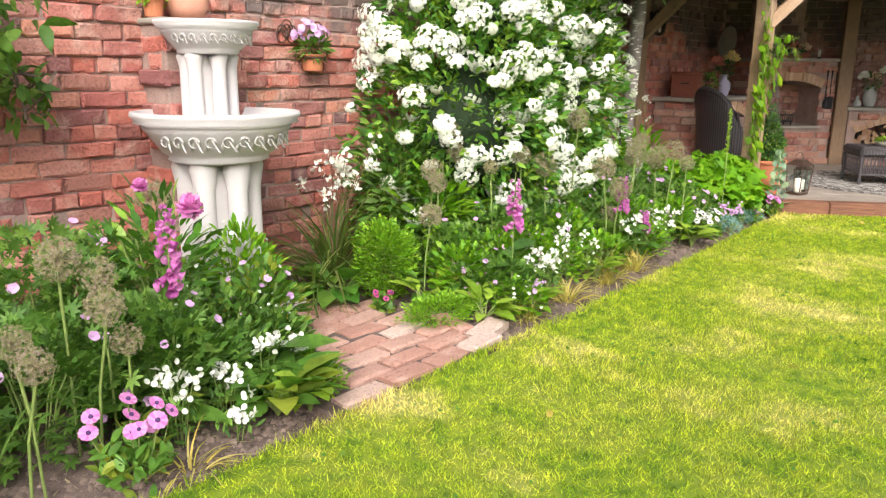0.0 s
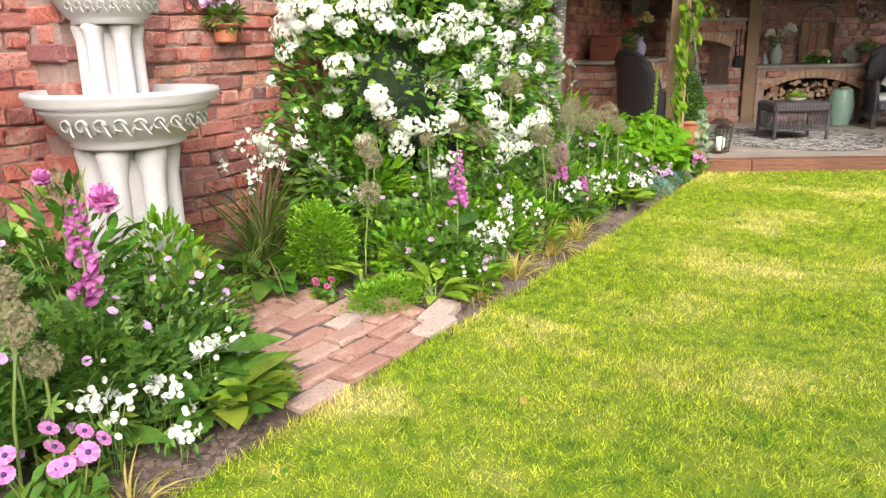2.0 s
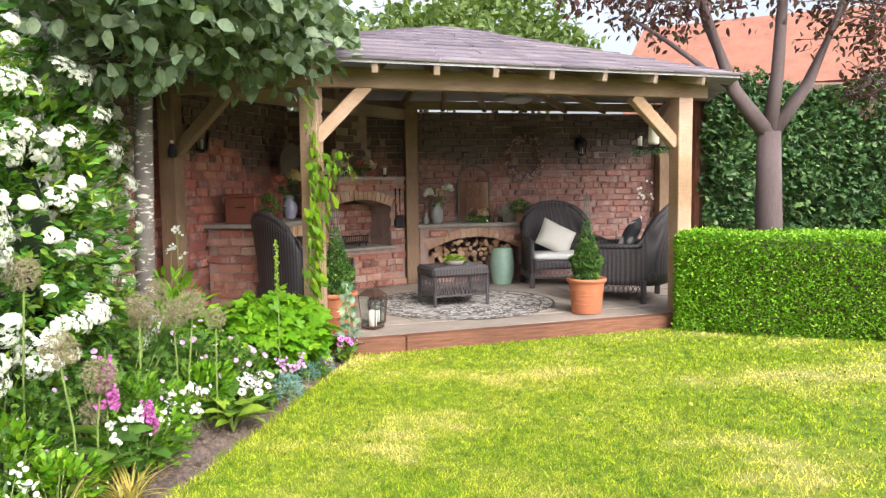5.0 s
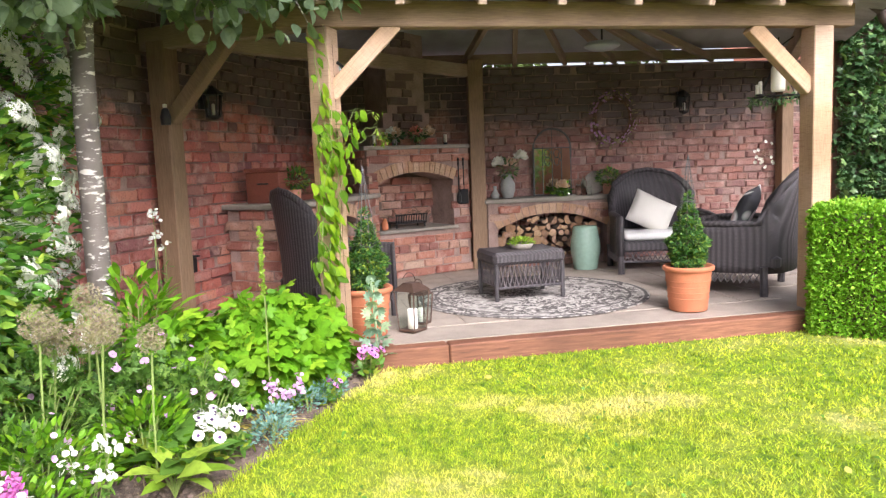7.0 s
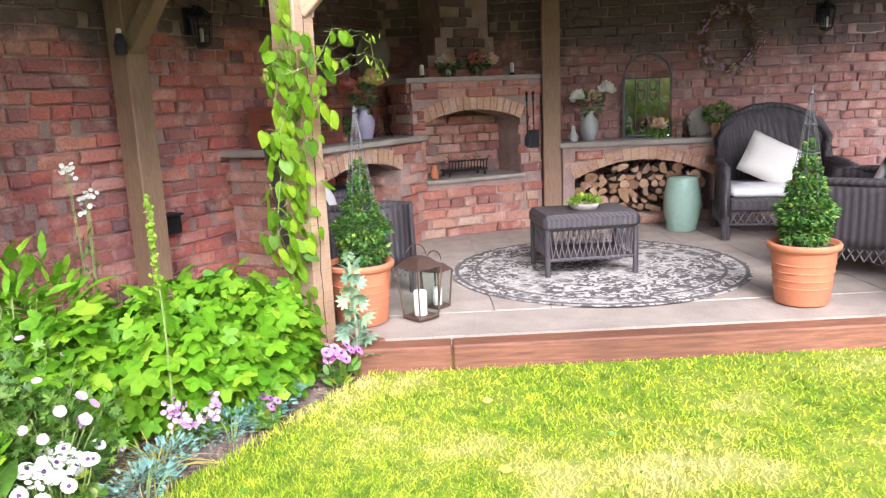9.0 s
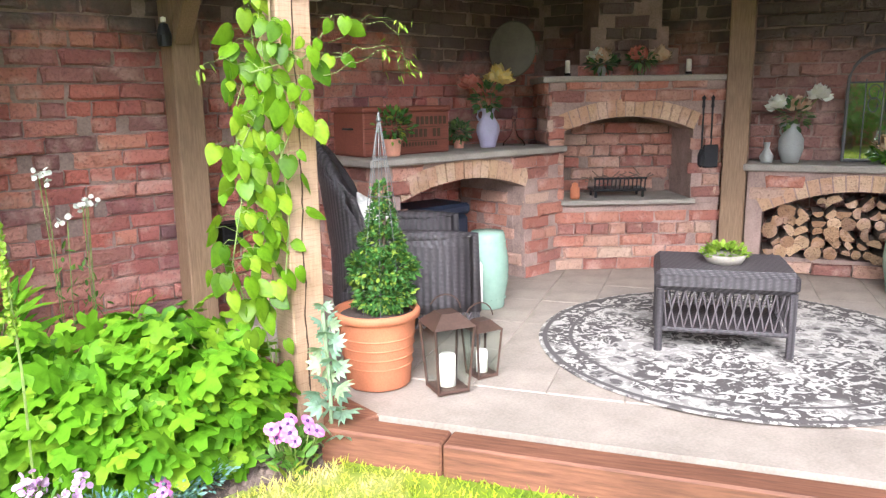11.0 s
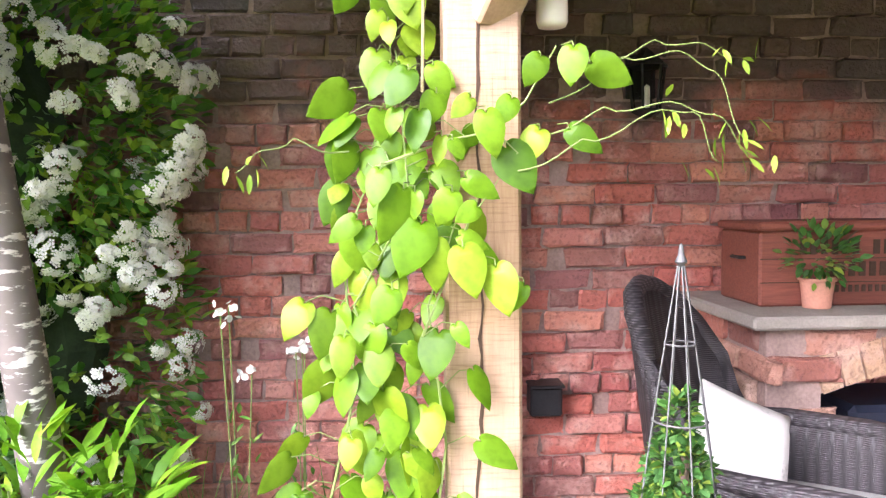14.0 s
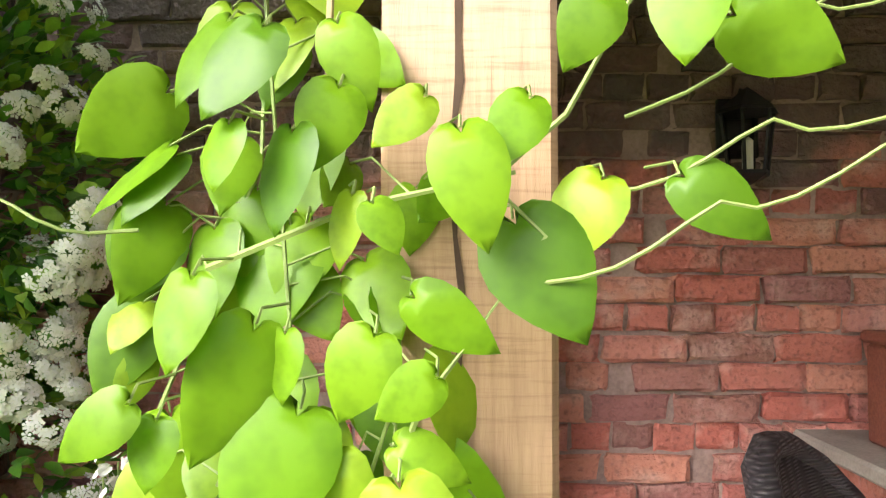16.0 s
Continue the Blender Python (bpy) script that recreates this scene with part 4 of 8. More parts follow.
for i in range(8):
    a = -0.05 + i * 0.48
    beam("rafter", W(a, -0.30, 2.125), W(1.72 + (a - 1.72) * 0.55, 1.35, 2.52), 0.05, 0.09, frame_ob, M["rafter"])
for i in range(1, 7):
    p = EP(0.8 + i * 0.55, 0.12, 2.22) @ Vector((0, 0, 0))
    beam("rafter", p, p.lerp(Vector((9.0, 1.3, 2.72)), 0.6), 0.05, 0.08, frame_ob, M["rafter"])


# ---- masonry with arches ----
def arched_front(L, H, x0, x1, spring, rise, thick, z0=0.0):
    """The pieces of a wall slab with an arched opening: x along it, front at y=0, depth towards +y."""
    n = 14
    left = Geo().box(x0, thick, H - z0, at(x0 / 2, thick / 2, z0), 0.003)
    right = Geo().box(L - x1, thick, H - z0, at((L + x1) / 2, thick / 2, z0), 0.003)
    arc = [(x0 + (x1 - x0) * i / n, spring + rise * (1 - (2 * i / n - 1) ** 2)) for i in range(n + 1)]
    V = [(x, y, z) for x, za in arc for y, z in ((0, za), (0, H), (thick, za), (thick, H))]
    F = []
    for i in range(n):
        a, b = 4 * i, 4 * i + 4
        F += [(a, b, b + 1, a + 1), (a + 2, a + 3, b + 3, b + 2), (a, a + 2, b + 2, b), (a + 1, b + 1, b + 3, a + 3)]
    return ("pier", left), ("pier", right), ("spandrel", Geo().add(V, F))


def arch_ring(parent, m, x0, x1, spring, rise, depth=0.11, n=15):
    for i in range(n):
        def pt(t, out):
            x, z = x0 + (x1 - x0) * t, spring + rise * (1 - (2 * t - 1) ** 2)
            sl = rise * -4 * (2 * t - 1) / (x1 - x0)
            l = math.hypot(1, sl)
            return x - sl / l * out, z + out / l
        t0, t1 = (i + 0.06) / n, (i + 0.94) / n
        q = [pt(t0, 0.0), pt(t1, 0.0), pt(t1, depth), pt(t0, depth)]
        off = -0.012 + random.uniform(-0.004, 0.002)
        V = [(x, off, z) for x, z in q] + [(x, 0.06, z) for x, z in q]
        F = [(0, 1, 2, 3), (0, 4, 5, 1), (1, 5, 6, 2), (2, 6, 7, 3), (3, 7, 4, 0)]
        ob = part("arch_brick", Geo().add(V, F).mesh("arch_brick"), M["archbrick"])
        ob.parent = parent
        ob.matrix_world = m


def keep_out(places, x0, x1, spring, rise, pad=0.10):
    out = []
    for x, z, k in places:
        t = (x - x0) / (x1 - x0)
        top = spring + rise * (1 - (2 * t - 1) ** 2) + pad
        if -0.06 < t < 1.06 and z < top:
            continue
        out.append((x, z, k))
    return out


# shelf over the log arch beside the seats
SM = pose(10.149, 1.918, 0, 0, 0, EA)
store = thing("wood_store", SM, "low brick wood store with an arched opening and stone shelf", "wood store")
for piece, g in arched_front(1.42, 0.77, 0.10, 1.24, 0.50, 0.15, 0.10, DECK):
    part(piece, g, M["mortar"], store)
part("cheek", Geo().box(0.10, 0.30, 0.66, at(0.05, 0.25, DECK), 0.003), M["mortar"], store)
part("cheek", Geo().box(0.18, 0.30, 0.66, at(1.33, 0.25, DECK), 0.003), M["mortar"], store)
part("plinth", Geo().box(1.13, 0.30, 0.09, at(0.67, 0.25, DECK), 0.003), M["mortar"], store)
face_bricks(store, SM, keep_out(lay(1.42, 0.77, DECK, 4, 9), 0.10, 1.24, 0.50, 0.15), M["brick2"], lambda x, z: True)
face_bricks(store, SM, [(0.06 + 0.232 * i, DECK + 0.045, "s") for i in range(1, 5)], M["brick2"], lambda x, z: True)
arch_ring(store, SM, 0.10, 1.24, 0.50, 0.15, 0.10, 17)
part("shelf", Geo().box(1.48, 0.46, 0.045, at(0.71, 0.19, 0.765), 0.008), M["coping"], store, "grey stone shelf")

# shelf on the long wall
NM = pose(7.80, 2.775, 0)
bench = thing("brick_shelf", NM, "brick shelf unit with an arched recess and stone top", "shelf")
for piece, g in arched_front(1.50, 0.90, 0.17, 1.16, 0.70, 0.09, 0.10, DECK):
    part(piece, g, M["mortar"], bench)
part("cheek", Geo().box(0.17, 0.50, 0.79, at(0.085, 0.352, DECK), 0.003), M["mortar"], bench)
part("cheek", Geo().box(0.34, 0.50, 0.79, at(1.33, 0.352, DECK), 0.003), M["mortar"], bench)
face_bricks(bench, NM, keep_out(lay(1.50, 0.90, DECK, 6, 9), 0.17, 1.16, 0.70, 0.09), M["brick2"], lambda x, z: True)
face_bricks(bench, NM @ pose(0, 0.62, 0, 0, 0, -90), lay(0.62, 0.90, DECK, 9, 9), M["brick2"], lambda x, z: True)
face_bricks(bench, NM @ pose(1.16, 0.10, 0, 0, 0, -90) @ pose(-0.5, 0, 0), lay(0.5, 0.68, DECK, 12, 9), M["brick2"], lambda x, z: True)
arch_ring(bench, NM, 0.17, 1.16, 0.70, 0.09, 0.11, 15)
part("shelf", Geo().box(1.58, 0.70, 0.04, at(0.73, 0.30, 0.90), 0.008), M["coping"], bench, "grey stone shelf")

# fireplace across the corner
ml, mr = Vector((9.24, 2.82)), Vector((10.13, 2.10))
fd = mr - ml
FL = fd.length
HM = pose(ml.x, ml.y, 0, 0, 0, math.degrees(math.atan2(fd.y, fd.x)))
hearth = thing("fireplace", HM, "raised brick fireplace across the corner with an arched firebox", "fireplace")
x0, x1, zb, sp, rs = 0.10, 0.95, 0.575, 1.03, 0.09
part("base", Geo().box(FL, 0.5, zb - DECK - 0.03, at(FL / 2, 0.25, DECK), 0.003), M["mortar"], hearth)
part("pier", Geo().box(x0, 0.5, 1.34 - zb + 0.03, at(x0 / 2, 0.25, zb - 0.03), 0.003), M["mortar"], hearth)
part("pier", Geo().box(FL - x1, 0.5, 1.34 - zb + 0.03, at((FL + x1) / 2, 0.25, zb - 0.03), 0.003), M["mortar"], hearth)
n = 14
arc = [(x0 + (x1 - x0) * i / n, sp + rs * (1 - (2 * i / n - 1) ** 2)) for i in range(n + 1)]
V = [(x, y, z) for x, za in arc for y, z in ((0, za), (0, 1.34), (0.5, za), (0.5, 1.34))]
F = []
for i in range(n):
    a, b = 4 * i, 4 * i + 4
    F += [(a, b, b + 1, a + 1), (a + 2, a + 3, b + 3, b + 2), (a, a + 2, b + 2, b), (a + 1, b + 1, b + 3, a + 3)]
part("spandrel", Geo().add(V, F), M["mortar"], hearth)
part("fireback", Geo().box(x1 - x0, 0.06, 1.14 - zb, at((x0 + x1) / 2, 0.46, zb - 0.02), 0.003), M["soot"], hearth)
places = [p for p in lay(FL, 1.34, DECK, 5, 9) if not (x0 - 0.08 < p[0] < x1 + 0.08 and zb - 0.05 < p[1] < sp + rs + 0.12)]
places += [(p, z, "h") for z in [zb + 0.045 + 0.079 * i for i in range(7)] for p in (0.045, FL - 0.07)]
face_bricks(hearth, HM, places, M["brick2"], lambda x, z: True)
face_bricks(hearth, HM @ pose(x0 + 0.02, 0.42, 0), lay(x1 - x0, 1.10, zb + 0.02, 15, 9), M["brick2"], lambda x, z: True)
arch_ring(hearth, HM, x0, x1, sp, rs, 0.11, 15)
part("hearth_slab", Geo().box(x1 - x0 + 0.04, 0.52, 0.03, at((x0 + x1) / 2, 0.21, zb - 0.028), 0.005), M["coping"], hearth, "grey hearth slab")
part("mantel", Geo().box(FL + 0.10, 0.56, 0.04, at(FL / 2, 0.24, 1.34), 0.008), M["coping"], hearth, "grey stone mantel shelf")
g = Geo()
prof = [(0.16, 1.38), (0.16, 1.46), (0.24, 1.46), (0.24, 1.56), (0.31, 1.56), (0.31, 1.70), (0.36, 1.70), (0.36, 2.75)]
V = []
for x, z in prof:
    V += [(x, 0.22, z), (FL - x, 0.22, z), (FL - x, 0.7, z), (x, 0.7, z)]
F = []
for i in range(len(prof) - 1):
    a = 4 * i
    F += [(a + j, a + (j + 1) % 4, a + 4 + (j + 1) % 4, a + 4 + j) for j in range(4)]
part("chimney_breast", g.add(V, F), M["mortar"], hearth)
cb = []
for x, z, kk in lay(FL, 2.7, 1.38, 21, 9):
    inset = 0.16 if z < 1.46 else 0.24 if z < 1.56 else 0.31 if z < 1.70 else 0.36
    if inset + 0.1 < x < FL - inset - 0.1:
        cb.append((x, z, kk))
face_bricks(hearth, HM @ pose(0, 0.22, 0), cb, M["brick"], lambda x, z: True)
# left cheek between shelf and mantel
face_bricks(hearth, HM @ pose(0, 0.5, 0, 0, 0, -90), [p for p in lay(0.5, 1.34, 0.95, 31, 9)], M["brick2"], lambda x, z: True)

# fire basket
HC = lambda x, y, z, yaw=0: HM @ pose(x, y, z, 0, 0, yaw)
grate = thing("fire_grate", HC(0.50, 0.16, zb + 0.003), "black iron fire basket on the hearth", "grate")
g = Geo()
for i in range(13):
    x = -0.17 + 0.34 * i / 12
    g.tube([(x, -0.07, 0.05), (x, -0.085, 0.13)], 0.005, 5)
g.tube([(-0.18, -0.085, 0.13), (0.18, -0.085, 0.13)], 0.007, 6).tube([(-0.18, -0.07, 0.05), (0.18, -0.07, 0.05)], 0.007, 6)
part("front_bars", g, M["iron"], grate)
part("tray", Geo().box(0.36, 0.16, 0.02, at(0, 0.01, 0.04), 0.003), M["iron"], grate)
for x, y in ((-0.16, -0.06), (0.16, -0.06), (-0.16, 0.08), (0.16, 0.08)):
    part("leg", Geo().tube([(x, y, 0), (x, y, 0.05)], 0.009, 6), M["iron"], grate)
g = Geo()
for i in range(26):
    a = Vector((random.uniform(-0.2, 0.2), random.uniform(-0.03, 0.07), 0.09 + random.random() * 0.05))
    g.tube([a, a + Vector((random.uniform(-0.12, 0.12), random.uniform(-0.04, 0.04), random.uniform(-0.02, 0.06)))], 0.004, 5)
tagged(part("kindling", g, M["bark"]), "dry twigs laid in the fire basket", "kindling").matrix_world = HC(0.50, 0.16, zb + 0.003)
t = thing("brass_pot", HC(0.19, 0.06, zb + 0.003), "small copper-coloured lidded pot on the hearth", "pot")
part("body", Geo().lathe([(0, 0), (0.03, 0), (0.034, 0.02), (0.03, 0.075), (0.02, 0.085), (0.022, 0.10), (0.0, 0.115)], n=16), M["terracotta"], t, smooth=True)
for k, x in enumerate((1.0, 1.06)):
    tool = thing("fire_tool", HC(x, -0.03, 0.80), "black iron fire tool hanging beside the firebox", "fire tool", "fire tools")
    part("shaft", Geo().tube([(0, 0, 0.10), (0, 0, 0.40)], 0.006, 6), M["iron"], tool)
    part("handle", Geo().lathe([(0, 0.36), (0.011, 0.37), (0.008, 0.41), (0.014, 0.43), (0, 0.45)], n=10), M["iron"], tool)
    if k:
        part("pan", Geo().box(0.10, 0.02, 0.15, at(0, 0, -0.02), 0.006), M["iron"], tool)
    else:
        part("brush", Geo().lathe([(0, -0.02), (0.022, 0), (0.025, 0.06), (0.01, 0.10), (0, 0.10)], n=10), M["iron"], tool)

# logs
def log_mesh(r, l, seed):
    rr = random.Random(seed)
    n = 10
    split = rr.random() < 0.75
    prof = []
    for j in range(n):
        a = 2 * math.pi * j / n
        q = r * (1 + rr.uniform(-0.12, 0.12))
        x, z = q * math.cos(a), q * math.sin(a)
        if split and z < -0.15 * r:
            z = -0.15 * r + rr.uniform(-0.004, 0.004)
        prof.append((x, z))
    me = bpy.data.meshes.new("log")
    V = [(x, 0.0, z) for x, z in prof] + [(x, l, z) for x, z in prof] + [(0, -0.003, 0), (0, l, 0)]
    F = [(j, (j + 1) % n, n + (j + 1) % n, n + j) for j in range(n)] + [((j + 1) % n, j, 2 * n) for j in range(n)] + [(n + j, n + (j + 1) % n, 2 * n + 1) for j in range(n)]
    me.from_pydata(V, [], F)
    me.materials.append(M["bark"])
    me.materials.append(M["bark_cut"])
    for p in list(me.polygons)[n:2 * n]:
        p.material_index = 1
    return me


LOGS = [log_mesh(0.045, 0.26, s) for s in range(8)]
row = 0
z = DECK + 0.092 + 0.04
while z < 0.66:
    x = 0.15 + (0.04 if row % 2 else 0)
    while x < 1.20:
        t = (x - 0.10) / 1.14
        s = random.uniform(0.6, 1.2)
        if z + 0.04 * s < 0.50 + 0.15 * (1 - (2 * t - 1) ** 2):
            ob = new("log", random.choice(LOGS))
            ob.matrix_world = SM @ pose(x, random.uniform(0.05, 0.10), z, 0, random.uniform(0, 360), random.uniform(-6, 6)) @ Matrix.Diagonal((s, 1, s, 1))
            tagged(ob, "split firewood log stacked in the store", "log", "stacked firewood")
        x += 0.078 * s + 0.012
    z += 0.066
    row += 1


# ---- furniture ----
def lattice(L, z0, z1, bow=0.0, n=None, r=0.0035):
    """Crossed strands between two heights, x along, at y=0."""
    g = Geo()
    n = n or max(3, int(L / 0.035))
    for i in range(n):
        for s in (1, -1):
            xa = -L / 2 + L * (i + 0.5) / n
            xb = xa + s * L / n * 1.0
            xb = max(-L / 2, min(L / 2, xb))
            g.tube([(xa, 0, z0), ((xa + xb) / 2, -0.003 * s, (z0 + z1) / 2), (xb, 0, z1)], r, 4)
    return g


def wicker_chair(m, label, cushions, group="wicker armchairs"):
    ch = thing("wicker_armchair", m, label, "chair", group)
    wd, dp = 0.31, 0.30
    path = [(wd, -dp), (wd, -0.15), (wd, 0.05), (wd - 0.02, 0.17)]
    for i in range(1, 10):
        a = math.pi * i / 10
        path.append((wd * math.cos(a) * 0.98, 0.17 + 0.16 * math.sin(a)))
    path += [(-wd + 0.02, 0.17), (-wd, 0.05), (-wd, -0.15), (-wd, -dp)]
    n = len(path)

    def top(i):
        u = abs(i - (n - 1) / 2) / ((n - 1) / 2)
        if u > 0.62:
            return 0.53 + 0.03 * (1 - u)
        return 0.545 + 0.40 * (0.5 + 0.5 * math.cos(math.pi * u / 0.62)) ** 0.38

    V, rowsn = [], 7
    for side in (0, 1):
        for r in range(rowsn):
            for i, (x, y) in enumerate(path):
                z = 0.17 + (top(i) - 0.17) * r / (rowsn - 1)
                k = 1 + 0.10 * max(0, z - 0.45) - (0.10 if side else 0.0)
                back = 0.22 * max(0, z - 0.45) * max(0, (y + 0.1))
                V.append((x * k, y * k + back, z))
    F = []
    N = rowsn * n
    for r in range(rowsn - 1):
        for i in range(n - 1):
            a = r * n + i
            F += [(a, a + 1, a + n + 1, a + n), (N + a + 1, N + a, N + a + n, N + a + n + 1)]
    for i in range(n - 1):
        a = (rowsn - 1) * n + i
        F += [(a, a + 1, N + a + 1, N + a), (i + 1, i, N + i, N + i + 1)]
    for r in range(rowsn - 1):
        a, b = r * n, r * n + n - 1
        F += [(a, a + n, N + a + n, N + a), (b + n, b, N + b, N + b + n)]
    part("shell", Geo().add(V, F), M["wicker"], ch, smooth=True)
    rim = [((Vector(V[(rowsn - 1) * n + i]) + Vector(V[N + (rowsn - 1) * n + i])) / 2) for i in range(n)]
    rim = [Vector((rim[0].x, rim[0].y - 0.01, 0.17))] + rim + [Vector((rim[-1].x, rim[-1].y - 0.01, 0.17))]
    part("rim", Geo().tube(rim, 0.026, 8), M["wicker"], ch, smooth=True)
    part("seat", Geo().box(2 * wd - 0.06, 0.56, 0.10, at(0, 0.0, 0.20), 0.02), M["wicker"], ch)
    part("apron", lattice(2 * wd - 0.04, 0.12, 0.21), M["wickerlight"], ch).matrix_local = pose(0, -dp - 0.002, 0)
    for s in (-1, 1):
        part("side_apron", lattice(0.5, 0.10, 0.18), M["wickerlight"], ch).matrix_local = pose(s * (wd - 0.005), -0.05, 0, 0, 0, 90)
        for y in (-dp + 0.005, 0.20):
            part("leg", Geo().tube([(s * (wd - 0.02), y, 0), (s * (wd - 0.015), y, 0.22)], 0.022, 8), M["wicker"], ch)
    part("stretcher", Geo().tube([(-wd + 0.02, -dp, 0.115), (wd - 0.02, -dp, 0.115)], 0.01, 6), M["wicker"], ch)
    for kind in cushions:
        if kind == "seat":
            me = Geo().box(2 * wd - 0.10, 0.48, 0.07, None, 0.03).mesh("seat_cushion", True)
            o = part("seat_cushion", me, M["white"])
            o.matrix_world = m @ pose(0, -0.01, 0.302)
            tagged(o, "flat white seat cushion on a wicker armchair", "cushion")
            if "cream_turned" in cushions:
                part("hanging_edge", Geo().box(0.40, 0.025, 0.20, at(0, -0.325, -0.13), 0.01), M["white"], o)
        else:
            mat, px, yaw, lab = {"cream": (M["cushion"], -0.02, 25, "square cream scatter cushion leaning in a wicker chair"),
                                 "cream_turned": (M["linen"], -0.06, 25, "square cream scatter cushion propped sideways in a wicker chair"),
                                 "floral": (M["floral"], 0.06, -20, "dark floral scatter cushion leaning in a wicker chair")}[kind]
            o = part("scatter_cushion", cushion_mesh(0.285 if kind == "cream_turned" else 0.315), mat)
            o.matrix_world = m @ pose(px, 0.11, 0.53, 68, yaw, -42 if kind == "cream_turned" else 8)
            if kind == "floral":
                o.matrix_world = m @ pose(0.02, 0.04, 0.60, 66, 8, 4) @ Matrix.Diagonal((1.15, 1.15, 1.0, 1))
            tagged(o, lab, "cushion")
    return ch


def cushion_mesh(s=0.315, t=0.11):
    n = 8
    g = Geo()
    V, F = [], []
    for side in (1, -1):
        for i in range(n + 1):
            for j in range(n + 1):
                u, v = 2 * i / n - 1, 2 * j / n - 1
                e = (1 - u ** 4) * (1 - v ** 4)
                pin = 1 - 0.07 * (1 - abs(u * v)) * (u * u + v * v) / 2
                V.append((u * s / 2 * pin, v * s / 2 * pin, side * t / 2 * max(0.02, e) ** 0.6))
    N = (n + 1) ** 2
    for i in range(n):
        for j in range(n):
            a = i * (n + 1) + j
            F += [(a, a + n + 1, a + n + 2, a + 1), (N + a + 1, N + a + n + 2, N + a + n + 1, N + a)]
    for i in range(n):
        for a, b in ((i, i + 1), (n * (n + 1) + i, n * (n + 1) + i + 1), (i * (n + 1), (i + 1) * (n + 1)), (i * (n + 1) + n, (i + 1) * (n + 1) + n)):
            F.append((a, b, N + b, N + a))
    return g.add(V, F).mesh("scatter_cushion", True)


# a chair's front looks along -y of its pose
wicker_chair(at(7.72, 2.45, DECK, 56) @ Matrix.Diagonal((1.06, 1.06, 1.0, 1)), "dark wicker armchair with cream cushions by the brick shelf", ("seat", "cream_turned"))
wicker_chair(at(10.30, 0.27, DECK, -74) @ Matrix.Diagonal((1.42, 1.15, 1.0, 1)), "dark wicker armchair with white seat pad and cream cushion", ("seat", "cream"))
wicker_chair(at(9.26, -0.40, DECK, 165) @ Matrix.Diagonal((1.3, 1.32, 1.02, 1)), "dark wicker armchair with a floral cushion near the hedge", ("floral",))

tb = thing("wicker_table", at(8.655, 1.262, DECK, -56), "low dark wicker coffee table standing on the round rug", "table")
part("tabletop", Geo().box(0.60, 0.44, 0.10, at(0, 0, 0.29), 0.025), M["wicker"], tb)
for s in (-1, 1):
    part("lattice_panel", lattice(0.52, 0.12, 0.29), M["wickerlight"], tb).matrix_local = pose(0, s * 0.20, 0)
    part("lattice_panel", lattice(0.36, 0.12, 0.29), M["wickerlight"], tb).matrix_local = pose(s * 0.27, 0, 0, 0, 0, 90)
    part("rail", Geo().tube([(-0.27, s * 0.2, 0.115), (0.27, s * 0.2, 0.115)], 0.012, 6), M["wicker"], tb)
    for q in (-1, 1):
        part("leg", Geo().tube([(s * 0.275, q * 0.20, 0.005), (s * 0.275, q * 0.20, 0.30)], 0.018, 8), M["wicker"], tb)
part("lower_shelf", Geo().box(0.52, 0.38, 0.015, at(0, 0, 0.11), 0.004), M["wicker"], tb)
bowl = thing("plant_bowl", at(8.64, 1.245, DECK + 0.391, 20), "shallow stone bowl of small green succulents", "planter")
part("bowl", Geo().lathe([(0, 0.0), (0.075, 0.0), (0.10, 0.04), (0.094, 0.045), (0.08, 0.035), (0, 0.035)], n=20), M["coping"], bowl, smooth=True)
p, dd = in_blob(260, (0, 0, 0.045), (0.09, 0.09, 0.035), 0.5)
p[:, 2] = np.maximum(p[:, 2], 0.035)
part("succulents", joined("succulents", [scatter(oval_leaf(0.6), p, dd + [0, 0, 0.6], 0.03)]), M["lime"], bowl)

g = Geo().lathe([(0, 0), (0.925, 0), (0.93, 0.004), (0.925, 0.008), (0, 0.008)], n=72)
rug = part("round_rug", g, M["rug"])
rug.matrix_world = at(8.72, 1.19, DECK + 0.0035)
tagged(rug, "round cream and charcoal patterned outdoor rug", "rug")


def garden_stool(m, label, r=0.125):
    st = thing("garden_stool", m, label, "stool", "ceramic garden stools")
    part("body", Geo().lathe([(0, 0), (r * 0.78, 0), (r * 0.82, 0.012), (r * 0.84, 0.05), (r, 0.16), (r * 1.03, 0.22), (r, 0.28), (r * 0.86, 0.39), (r * 0.84, 0.41), (r * 0.78, 0.425), (0, 0.432)], n=32), M["celadon"], st, smooth=True)
    for z in (0.055, 0.375):
        g = Geo()
        for i in range(22):
            a = 2 * math.pi * i / 22
            g.lathe([(0, -0.006), (0.006, 0), (0, 0.006)], at(r * 0.865 * math.cos(a), r * 0.865 * math.sin(a), z), n=6)
        part("studs", g, M["celadon"], st, smooth=True)
    return st


garden_stool(at(10.21, 0.95, DECK, 10), "pale green glazed ceramic garden stool by the logs", 0.142)
garden_stool(at(8.33, 2.47, DECK, 40), "pale green glazed ceramic garden stool by the armchair", 0.115)


